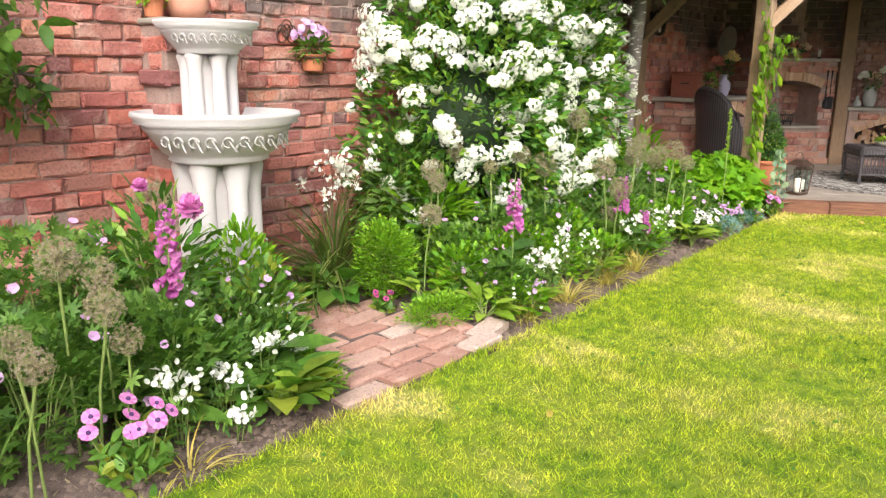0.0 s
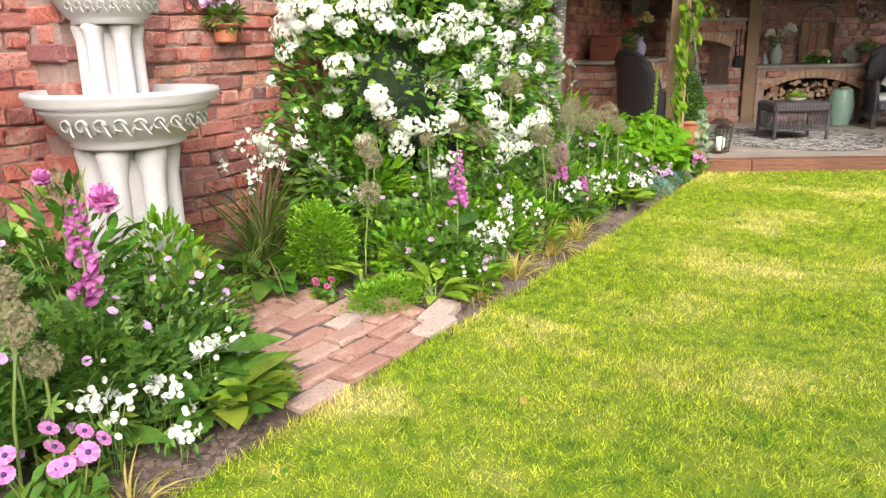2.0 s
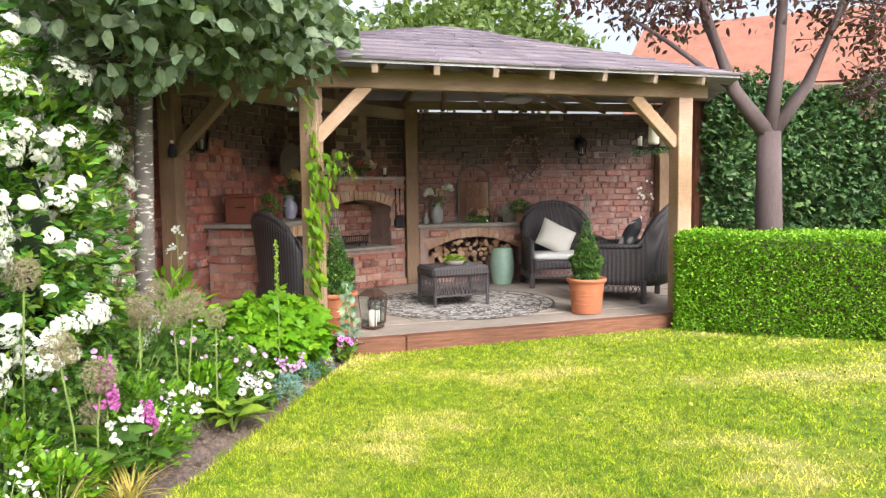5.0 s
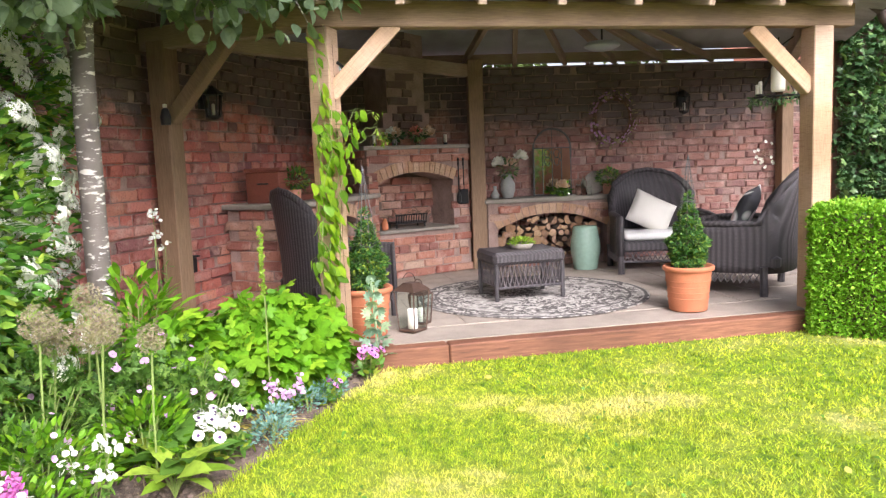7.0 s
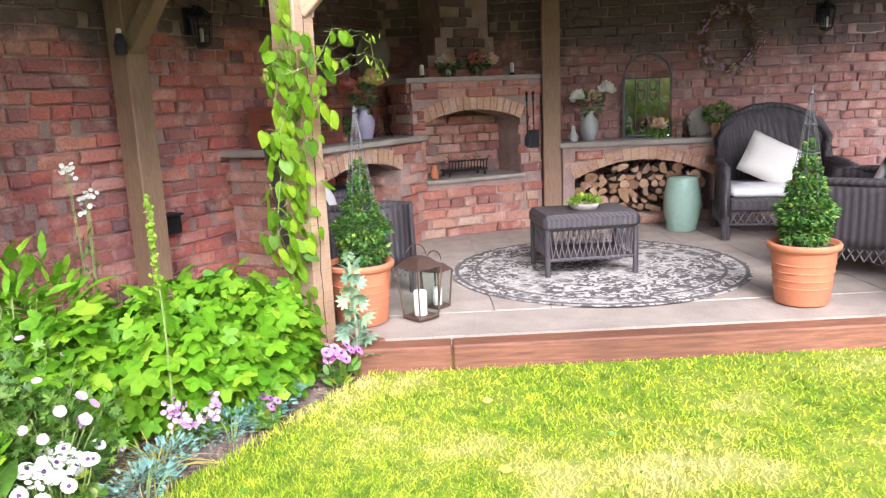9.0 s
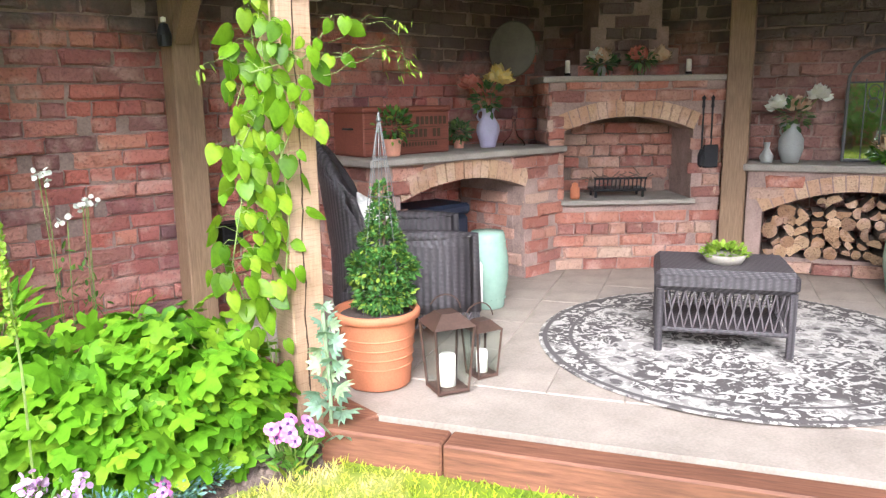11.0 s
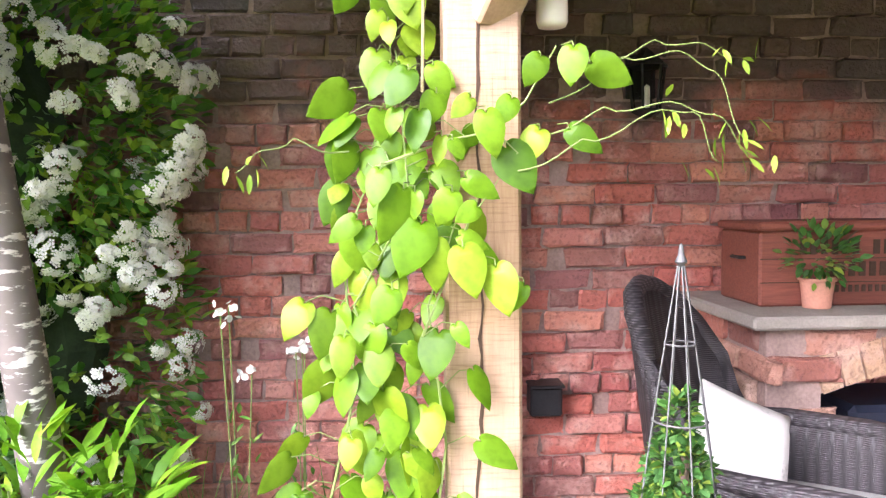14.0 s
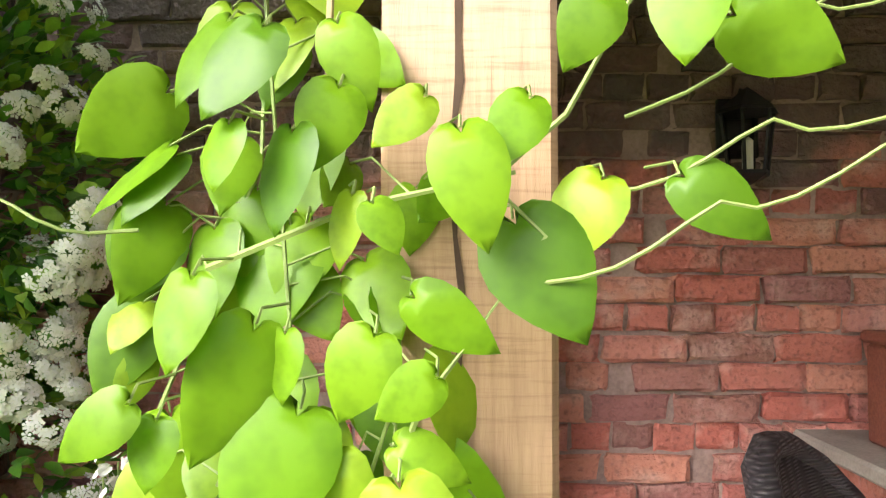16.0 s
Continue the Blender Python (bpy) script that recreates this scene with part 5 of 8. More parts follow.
def pot_mesh(r, h):
    return Geo().lathe([(0, 0), (r * 0.74, 0), (r * 0.76, 0.006), (r * 0.84, h * 0.5), (r * 0.92, h * 0.86), (r * 0.93, h * 0.88), (r * 1.02, h * 0.9), (r * 1.03, h * 0.97), (r * 0.99, h), (r * 0.91, h * 0.99), (r * 0.88, h * 0.9), (0, h * 0.9)], n=36)


def topiary_pot(m, label, wire_top, off=0.0):
    t = thing("topiary_pot", m, label, "potted plant", "terracotta topiary pots")
    part("pot", pot_mesh(0.172, 0.315), M["terracotta"], t, "terracotta pot", True)
    g = Geo()
    for z in (0.09, 0.13, 0.17, 0.21):
        q = 0.172 * (0.755 + 0.175 * z / 0.27)
        part("throwing_ridge", Geo().lathe([(q, z - 0.004), (q + 0.003, z), (q, z + 0.004)], None, 36), M["terracotta"], t, smooth=True)
    part("compost", Geo().lathe([(0, 0.292), (0.155, 0.288)], n=24), M["compost"], t)
    P, D = [], []
    for zc, r, hh, k in ((0.37, 0.115, 0.075, 2000), (0.47, 0.135, 0.075, 2200), (0.575, 0.085, 0.07, 1000), (0.67, 0.052, 0.065, 480), (0.76, 0.026, 0.06, 160)):
        p, dd = in_blob(k, (0, 0, zc), (r, r, hh), 0.72, 0.3)
        P.append(p)
        D.append(dd)
    P, D = np.concatenate(P), np.concatenate(D)
    P[:, 0] += off
    part("foliage", joined("foliage", [scatter(oval_leaf(0.6, 0.1), P, D + 0.6 * unit(len(P)), 0.017 + 0.012 * rng.random(len(P)))]), M["topiary"], t, "small dark green box leaves")
    part("stem", Geo().tube([(off, 0, 0.28), (off + 0.01, 0, 0.7)], 0.009, 6), M["bark"], t)
    ob = thing("wire_obelisk", m @ pose(off, 0, 0.29), "slender grey wire obelisk standing in the pot", "plant support", "wire obelisks")
    H = wire_top - 0.29
    for i in range(8):
        a = 2 * math.pi * i / 8
        pts = [(0.10 * (1 - (k / 8) ** 1.25) * math.cos(a) + 0.006 * math.cos(a), 0.10 * (1 - (k / 8) ** 1.25) * math.sin(a) + 0.006 * math.sin(a), H * 0.96 * k / 8) for k in range(9)]
        part("rod", Geo().tube(pts, 0.0018, 4), M["wire"], ob)
    for k in (3, 5, 6.5):
        q = 0.10 * (1 - (k / 8) ** 1.25) + 0.006
        part("ring", Geo().tube([(q * math.cos(2 * math.pi * j / 16), q * math.sin(2 * math.pi * j / 16), H * 0.96 * k / 8) for j in range(17)], 0.002, 4), M["wire"], ob)
    part("finial", Geo().lathe([(0, -0.012), (0.012, 0), (0.006, 0.012), (0.004, 0.03), (0, 0.035)], at(0, 0, H * 0.97), 10), M["wire"], ob)
    return t


topiary_pot(at(7.205, 1.965, DECK + 0.001, 0), "terracotta pot with a clipped box cone beside the oak post", 1.085, 0.04)
topiary_pot(at(8.30, -0.02, DECK + 0.001, 40), "terracotta pot with a clipped box cone at the floor edge", 1.075)


def lantern(m, w, h, label):
    t = thing("candle_lantern", m, label, "lantern", "floor lanterns")
    b, top_ = w * 0.38, w * 0.5
    for sx, sy in ((-1, -1), (1, -1), (1, 1), (-1, 1)):
        part("corner_bar", Geo().tube([(sx * b, sy * b, 0.0), (sx * top_, sy * top_, h * 0.82)], 0.006, 4), M["bronze"], t)
    part("base", Geo().box(2 * b + 0.01, 2 * b + 0.01, 0.015, None, 0.003), M["bronze"], t)
    g = Geo()
    V = [(sx * top_ * 1.08, sy * top_ * 1.08, h * 0.82) for sx, sy in ((-1, -1), (1, -1), (1, 1), (-1, 1))] + [(sx * top_ * 0.45, sy * top_ * 0.45, h * 0.97) for sx, sy in ((-1, -1), (1, -1), (1, 1), (-1, 1))]
    F = [(0, 1, 5, 4), (1, 2, 6, 5), (2, 3, 7, 6), (3, 0, 4, 7), (4, 5, 6, 7), (3, 2, 1, 0)]
    part("roof", g.add(V, F), M["bronze"], t)
    part("handle", Geo().tube([(0.07 * math.cos(a), 0.02, h * 0.95 + 0.07 * math.sin(a)) for a in np.linspace(0.1, 2.6, 10)], 0.003, 5), M["bronze"], t)
    for i in range(4):
        a = radians(90 * i)
        c, s = math.cos(a), math.sin(a)
        q = [(-b, -b + 0.001, 0.016), (b, -b + 0.001, 0.016), (top_, -top_ + 0.001, h * 0.81), (-top_, -top_ + 0.001, h * 0.81)]
        V = [(x * c - y * s, x * s + y * c, z) for x, y, z in q]
        V += [(x * 0.985, y * 0.985, z) for x, y, z in V]
        ob = part("pane", Geo().add(V, [(0, 1, 2, 3), (7, 6, 5, 4), (0, 4, 5, 1), (1, 5, 6, 2), (2, 6, 7, 3), (3, 7, 4, 0)]), M["glass"], t)
        ob.visible_shadow = False
    part("candle", Geo().lathe([(0, 0.015), (w * 0.2, 0.015), (w * 0.2, h * 0.42), (w * 0.17, h * 0.44), (0, h * 0.43)], n=18), M["candle"], t, "ivory pillar candle", True)


lantern(at(7.355, 1.705, DECK + 0.002, -18), 0.165, 0.33, "tall bronze lantern with an ivory candle on the floor")
lantern(at(7.56, 1.72, DECK + 0.002, -10), 0.12, 0.25, "smaller bronze lantern with an ivory candle on the floor")

# ---- on the shelves ----
SHELF_N, SHELF_E, MANTEL = 0.941, 0.811, 1.381
chest = thing("wooden_chest", at(8.16, 3.08, SHELF_N, 0), "red-brown wooden chest with worn black stencil lettering", "chest")
part("box", Geo().box(0.62, 0.30, 0.24, None, 0.008), M["chest"], chest)
part("lid", Geo().box(0.64, 0.32, 0.03, at(0, 0, 0.241), 0.008), M["chest"], chest)
for z, h, xs in ((0.165, 0.046, [-0.17 + 0.034 * j for j in range(14) if j != 6]), (0.095, 0.046, [-0.08 + 0.034 * j for j in range(10) if j != 7]), (0.045, 0.022, [-0.06 + 0.022 * j for j in range(13)])):
    for x in xs:
        part("stencil_mark", Geo().box(0.022 if h > 0.03 else 0.013, 0.004, h, at(x, -0.1505, z), 0.001), M["crack"], chest)
for z in (0.075, 0.15):
    part("board_joint", Geo().box(0.618, 0.003, 0.003, at(0, -0.1505, z), 0.0005), M["crack"], chest)
for x in (-0.305, 0.305):
    part("end_handle", Geo().tube([(x, -0.05, 0.15), (x * 1.06, -0.03, 0.15), (x * 1.06, 0.03, 0.15), (x, 0.05, 0.15)], 0.006, 5), M["iron"], chest)


def vase(m, prof, mat, label, handle=True):
    t = thing("vase", m, label, "vase")
    part("body", Geo().lathe(prof, n=24), mat, t, smooth=True)
    if handle:
        h = prof[-1][1]
        part("handle", Geo().tube([(-0.03, 0, h * 0.97), (-0.065, 0, h * 0.93), (-0.07, 0, h * 0.8), (-0.055, 0, h * 0.68)], 0.007, 6), mat, t, smooth=True)
    return t


def bouquet(m, heads, leaf="shrub", h=0.16):
    """Cut flowers: (x, y, z, size, material) for each head."""
    t = thing("flower_bunch", m, "bunch of large cut flowers with dark leaves", "flowers")
    g = Geo()
    for x, y, z, s, mt in heads:
        g.tube([(0, 0, -0.10), (x * 0.5, y * 0.5, z * 0.5), (x, y, z)], 0.003, 5)
        k = 70
        dd = unit(k)
        dd[:, 2] = np.abs(dd[:, 2]) * 1.2 - 0.25
        part("bloom", joined("bloom", [scatter(oval_leaf(0.75, -0.25), np.array([x, y, z]) + dd * s * 0.12, dd, s * (0.45 + 0.2 * rng.random(k)))]), M[mt], t)
    part("stems", g, M["stem"], t)
    p, dd = in_blob(70, (0, 0, h * 0.35), (0.08, 0.08, h * 0.6), 0.3)
    part("leaves", joined("leaves", [scatter(oval_leaf(0.5), p, dd + [0, 0, 0.3], 0.06)]), M[leaf], t)
    return t


JUG = [(0, 0), (0.045, 0), (0.05, 0.01), (0.075, 0.10), (0.072, 0.14), (0.04, 0.19), (0.036, 0.22), (0.05, 0.245)]
vm = at(8.88, 3.02, SHELF_N, -30)
vase(vm, JUG, M["lilac"], "lilac-grey ceramic jug on the brick shelf")
bouquet(vm @ pose(0, 0, 0.25), [(-0.10, 0.03, 0.13, 0.12, "petal_coral"), (0.06, -0.02, 0.16, 0.15, "petal_yellow"), (-0.02, 0.06, 0.10, 0.10, "petal_coral")], "ivy")
t = thing("glass_decanter", at(9.12, 3.02, SHELF_N), "clear glass ship's decanter on the shelf", "decanter")
part("body", Geo().lathe([(0, 0), (0.075, 0), (0.07, 0.02), (0.03, 0.06), (0.014, 0.09), (0.014, 0.15), (0.02, 0.155)], n=24), M["glass"], t, smooth=True)
part("stopper", Geo().lathe([(0, 0.15), (0.012, 0.16), (0.016, 0.18), (0, 0.195)], n=14), M["glass"], t, smooth=True)


def pot_plant(m, r, h, spread, tall, leafmat, label, n=260, ls=0.035, flower=None):
    t = thing("pot_plant", m, label, "potted plant")
    part("pot", pot_mesh(r, h), M["terracotta_pale"], t, "small terracotta pot", True)
    p, dd = in_blob(n, (0, 0, h + tall * 0.45), (spread, spread, tall * 0.55), 0.3)
    part("leaves", joined("leaves", [scatter(oval_leaf(0.55), p, dd + [0, 0, 0.4], ls * (0.7 + 0.6 * rng.random(n)))]), M[leafmat], t)
    if flower:
        k = 26
        p, dd = in_blob(k, (0, 0, h + tall * 0.7), (spread * 1.1, spread * 1.1, tall * 0.5), 0.8)
        part("flowers", joined("flowers", [scatter(star_flower(5), p, dd + [0, 0, 0.5], 0.035)]), M[flower], t)
    return t


pot_plant(at(8.02, 2.90, SHELF_N), 0.055, 0.095, 0.12, 0.16, "topiary", "small terracotta pot of trailing green leaves on the shelf")
pot_plant(at(8.70, 3.10, SHELF_N), 0.04, 0.06, 0.07, 0.10, "ivy", "little pot of dark ivy beside the jug")
# mantel
tray = thing("round_tray", HC(-0.22, 0.30, MANTEL - 0.0) @ pose(0, 0, 0, 8, 0, 25), "large round dull brass tray leaning on the wall", "tray")
part("disc", Geo().lathe([(0, 0), (0.17, 0.0), (0.185, 0.012), (0.18, 0.016), (0.165, 0.006), (0, 0.006)], pose(0, 0, 0.19, 90, 0, 0), 36), M["hessian"], tray, smooth=True)
part("handle", Geo().tube([(0.18, 0, 0.16), (0.215, 0, 0.165), (0.215, 0, 0.215), (0.18, 0, 0.22)], 0.006, 5), M["hessian"], tray)
for x in (0.13, 0.93):
    t = thing("pillar_candle", HC(x, 0.08, MANTEL), "ivory candle in a dark holder on the mantel", "candle", "mantel candles")
    part("holder", Geo().lathe([(0, 0), (0.026, 0), (0.02, 0.01), (0.022, 0.02), (0, 0.02)], n=14), M["iron"], t)
    part("wax", Geo().lathe([(0, 0.02), (0.017, 0.02), (0.017, 0.10), (0, 0.103)], n=14), M["candle"], t, "ivory wax", True)
bouquet(HC(0.36, 0.10, MANTEL + 0.06), [(0, 0, 0.03, 0.13, "petal_peach"), (-0.03, 0, 0.05, 0.10, "petal_cream")], "ivy", 0.04)
bouquet(HC(0.62, 0.10, MANTEL + 0.08), [(-0.02, 0, 0.03, 0.12, "petal_coral"), (0.13, 0.02, 0.02, 0.13, "petal_peach")], "ivy", 0.05)
vase(HC(0.62, 0.10, MANTEL), [(0, 0), (0.022, 0), (0.025, 0.05), (0.015, 0.08), (0.02, 0.09)], M["glass"], "small clear glass bud vase on the mantel", False)
vase(HC(0.36, 0.10, MANTEL), [(0, 0), (0.02, 0), (0.03, 0.03), (0.02, 0.06)], M["grey_ceramic"], "small grey bud vase on the mantel", False)
# wood store shelf
SC = lambda x, y, z=SHELF_E, yaw=0: SM @ pose(x, y, z, 0, 0, yaw)
vase(SC(0.24, 0.14), [(0, 0), (0.05, 0), (0.075, 0.08), (0.075, 0.15), (0.04, 0.21), (0.045, 0.25)], M["grey_ceramic"], "grey stoneware urn on the wood store shelf")
bouquet(SC(0.24, 0.14, SHELF_E + 0.25), [(-0.09, 0, 0.10, 0.12, "petal_cream"), (0.03, 0.02, 0.09, 0.12, "petal_peach"), (0.14, 0, 0.16, 0.12, "petal_cream")], "ivy")
vase(SC(0.10, 0.10), [(0, 0), (0.035, 0), (0.045, 0.04), (0.015, 0.09), (0.02, 0.13)], M["grey_ceramic"], "little dark stoneware bottle on the shelf", False)
mir = thing("arched_mirror", SC(0.745, 0.27), "arched garden mirror with a pale metal lattice frame", "mirror")
W_, H_ = 0.40, 0.50
out = [(-W_ / 2, 0), (-W_ / 2, H_)] + [(-W_ / 2 * math.cos(a), H_ + W_ * 0.5 * math.sin(a)) for a in np.linspace(0.2, 2.94, 10)] + [(W_ / 2, H_), (W_ / 2, 0)]
part("frame", Geo().tube([(x, 0, z) for x, z in out] + [(-W_ / 2, 0, 0.01)], 0.011, 6), M["wire"], mir)
g = Geo()
g.box(W_ - 0.01, 0.008, H_ - 0.01, at(0, 0.010, 0.005), 0.001)
part("glass", g, M["mirror"], mir, "mirror glass")
for x in (-0.10, 0.10, 0.0):
    part("bar", Geo().tube([(x, -0.004, 0.0), (x, -0.004, H_ + (0.19 if x == 0 else 0.02))], 0.004, 5), M["wire"], mir)
part("crossbar", Geo().tube([(-W_ / 2, -0.004, H_), (W_ / 2, -0.004, H_)], 0.006, 5), M["wire"], mir)
for s in (-1, 1):
    for zc in (0.36, 0.44):
        part("scroll", Geo().tube([(s * 0.05 + 0.04 * math.cos(a) * (1 - a / 14), -0.005, zc + 0.045 * math.sin(a)) for a in np.linspace(0, 6.5, 18)], 0.003, 4), M["wire"], mir)
bouquet(SC(0.80, 0.10, SHELF_E + 0.04), [(0, 0, 0.05, 0.12, "petal_peach")], "shrub", 0.03)
vase(SC(0.80, 0.10), [(0, 0), (0.02, 0), (0.025, 0.03), (0.02, 0.05)], M["glass"], "small glass vase on the shelf", False)
for x, hh in ((0.98, 0.17), (1.04, 0.22), (1.09, 0.15)):
    vase(SC(x, 0.12), [(0, 0), (0.03, 0), (0.032, hh * 0.6), (0.014, hh * 0.75), (0.016, hh)], M["glass"], "clear glass bottle on the wood store shelf", False)
dish = thing("round_plate", SC(1.19, 0.27) @ pose(0, 0, 0.0, 12, 0, 0), "pale round plate leaning on the wall", "plate")
part("plate", Geo().lathe([(0, 0), (0.10, 0.0), (0.125, 0.014), (0.12, 0.018), (0.095, 0.006), (0, 0.006)], pose(0, 0, 0.128, 90, 0, 0), 32), M["coping"], dish, smooth=True)
pot_plant(SC(1.30, 0.14), 0.06, 0.11, 0.12, 0.15, "topiary", "terracotta pot of fine green foliage on the shelf", 500, 0.03)


# wall lanterns, hanging lanterns and other hung things
def wall_lantern(m, label):
    t = thing("wall_lantern", m, label, "lantern", "wall lanterns")
    part("back_plate", Geo().box(0.10, 0.015, 0.16, at(0, -0.008, 0.0), 0.004), M["iron"], t)
    part("bracket", Geo().tube([(0, -0.01, 0.12), (0, -0.06, 0.17), (0, -0.10, 0.15)], 0.008, 6), M["iron"], t)
    part("roof", Geo().lathe([(0.0, 0.17), (0.02, 0.155), (0.075, 0.11), (0.08, 0.10), (0, 0.10)], at(0, -0.10, 0), 6), M["iron"], t)
    part("base", Geo().lathe([(0, -0.085), (0.02, -0.08), (0.055, -0.06), (0.055, -0.05), (0, -0.05)], at(0, -0.10, 0), 6), M["iron"], t)
    for i in range(6):
        a = math.pi / 3 * i
        part("corner_bar", Geo().tube([(0.05 * math.cos(a), -0.10 + 0.05 * math.sin(a), -0.05), (0.068 * math.cos(a), -0.10 + 0.068 * math.sin(a), 0.10)], 0.005, 4), M["iron"], t)
    ob = part("glass_shade", Geo().lathe([(0.045, -0.05), (0.062, 0.10)], at(0, -0.10, 0), 6), M["glass"], t)
    ob.visible_shadow = False
    part("bulb_holder", Geo().lathe([(0, -0.05), (0.012, -0.05), (0.012, 0.03), (0, 0.04)], at(0, -0.10, 0), 8), M["candle"], t)


wall_lantern(pose(7.60, WALL_Y - 0.02, 1.66), "black iron lantern on the brick wall")
wall_lantern(EP(3.67, -0.02, 1.70), "black iron lantern on the rear brick wall")


def hung_light(m, label, glass=True):
    t = thing("hanging_lantern", m, label, "lantern", "hanging lanterns")
    part("cap", Geo().lathe([(0, 0.09), (0.02, 0.085), (0.028, 0.06), (0, 0.06)], n=14), M["iron"], t)
    part("jar", Geo().lathe([(0, -0.04), (0.026, -0.04), (0.03, -0.03), (0.03, 0.05), (0.024, 0.06)], n=16), M["candle"], t, "frosted white glass", True)
    part("hook", Geo().tube([(0, 0, 0.09), (0, 0, 0.17)], 0.003, 5), M["iron"], t)


hung_light(Matrix.Translation((7.02, 2.03, 1.645)), "small white glass lantern hanging beside the oak post")
hung_light(Matrix.Translation((9.05, -0.66, 1.71)) @ Matrix.Diagonal((1.7, 1.7, 1.9, 1)), "white glass lantern hanging from the side beam")
hook = thing("bracket_hook", Matrix.Translation((6.93, 1.94, 1.75)), "dark iron hook fixed high on the oak post", "hook")
part("arm", Geo().tube([(-0.02, 0.0, 0.06), (0.02, -0.03, 0.03), (0.02, -0.04, -0.02), (0.0, -0.045, -0.03)], 0.009, 6, 0.003), M["iron"], hook)
t = thing("post_light", Matrix.Translation((6.90, 3.17, 1.58)), "small dark spotlight fixed to the oak post", "light")
part("body", Geo().lathe([(0, -0.07), (0.03, -0.07), (0.035, -0.02), (0.02, 0.03), (0, 0.04)], n=14), M["iron"], t)
part("lens", Geo().lathe([(0, 0.04), (0.014, 0.04), (0.014, 0.06), (0, 0.065)], n=10), M["candle"], t)
t = thing("black_box_light", Matrix.Translation((7.24, 3.36, 0.49)), "black box light low on the brick wall", "light")
part("case", Geo().box(0.12, 0.10, 0.11, None, 0.008), M["iron"], t)
part("hood", Geo().box(0.13, 0.12, 0.012, at(0, -0.01, 0.11), 0.003), M["iron"], t)


lampt = thing("ceiling_light", Matrix.Translation((10.0, 0.74, 2.22)), "grey oval ceiling light hanging under the rafters", "light")
part("shade", Geo().lathe([(0, -0.05), (0.10, -0.045), (0.16, -0.015), (0.165, 0.0), (0.13, 0.03), (0, 0.04)], n=28), M["shade"], lampt, smooth=True)
part("rod", Geo().tube([(0, 0, 0.03), (0, 0, 0.30)], 0.008, 6), M["iron"], lampt)


def sprays(m, label, mats, n=40, L=0.4):
    t = thing("dried_flower_spray", m, label, "wall decoration")
    g, P, D = Geo(), [], []
    for i in range(n):
        a = random.uniform(0, 2 * math.pi)
        e = Vector((math.cos(a) * L * random.uniform(0.3, 1), -0.03 - 0.05 * random.random(), math.sin(a) * L * random.uniform(0.3, 0.8)))
        g.tube([(0, 0, 0), e * 0.5 + Vector((0, -0.02, 0.02)), e], 0.002, 4)
        P.append(e)
        D.append(e + Vector((0, -0.2, 0)))
    part("twigs", g, M["stem_brown"], t)
    part("flower_heads", joined("flower_heads", [scatter(star_flower(6), np.array(P), np.array(D), 0.04)]), M[mats], t)


wr = thing("dried_wreath", EP(2.91, -0.05, 1.59), "round twig wreath with dried pale flowers on brick", "wreath")
g, P, D = Geo(), [], []
for i in range(7):
    g.tube([((0.20 + 0.02 * math.sin(5 * a + i)) * math.cos(a), 0.02 * math.cos(3 * a + i), (0.22 + 0.02 * math.cos(4 * a + 2 * i)) * math.sin(a)) for a in np.linspace(0, 2 * math.pi, 30)], 0.004, 4)
for i in range(150):
    a, q = random.uniform(0, 2 * math.pi), random.uniform(0.85, 1.3)
    e = Vector((0.21 * q * math.cos(a), -random.uniform(0.0, 0.06), 0.23 * q * math.sin(a)))
    g.tube([(0.2 * math.cos(a - 0.25), 0, 0.22 * math.sin(a - 0.25)), e], 0.002, 4)
    P.append(e)
    D.append((math.cos(a), -0.7, math.sin(a)))
part("twigs", g, M["stem_brown"], wr)
P, D = np.array(P), np.array(D)
part("dried_leaves", joined("dried_leaves", [scatter(oval_leaf(0.5), P, D + 0.6 * unit(len(P)), 0.05)]), M["allium"], wr)
part("flower_heads", joined("flower_heads", [scatter(star_flower(6), P[::2] + [0, -0.02, 0], D[::2], 0.035)]), M["petal_mauve"], wr)
cd = thing("candelabra", Matrix.Translation((9.2, -0.68, 1.60)), "black iron candelabra with white candles and trailing leaves", "candelabra")
part("ring", Geo().tube([(0.20 * math.cos(a), 0.20 * math.sin(a), 0) for a in np.linspace(0, 2 * math.pi, 26)], 0.008, 6), M["iron"], cd)
for i in range(4):
    a = radians(45 + 90 * i)
    c, q = math.cos(a), math.sin(a)
    part("arm", Geo().tube([(0.20 * c, 0.20 * q, 0), (0.10 * c, 0.10 * q, 0.16), (0, 0, 0.30)], 0.004, 5), M["iron"], cd)
    part("cup", Geo().lathe([(0, 0), (0.028, 0.004), (0.03, 0.015), (0, 0.012)], at(0.20 * c, 0.20 * q, 0.006), 12), M["iron"], cd)
    part("candle", Geo().lathe([(0, 0.012), (0.014, 0.012), (0.014, 0.11), (0, 0.113)], at(0.20 * c, 0.20 * q, 0.006), 12), M["candle"], cd, "white candle", True)
part("chain", Geo().tube([(0, 0, 0.30), (0.004, 0, 0.38), (0, -0.1, 0.45)], 0.005, 5), M["iron"], cd)
a = rng.uniform(0, 6.28, 150)
P = np.stack([0.20 * np.cos(a), 0.20 * np.sin(a), rng.normal(-0.01, 0.02, 150)], -1)
part("trailing_leaves", joined("trailing_leaves", [scatter(oval_leaf(0.4), P, unit(150) + [0, 0, -0.5], 0.05)]), M["ivy"], cd)
crate = thing("storage_box", at(8.38, 3.06, DECK + 0.001), "dark navy storage box inside the arched recess", "box")
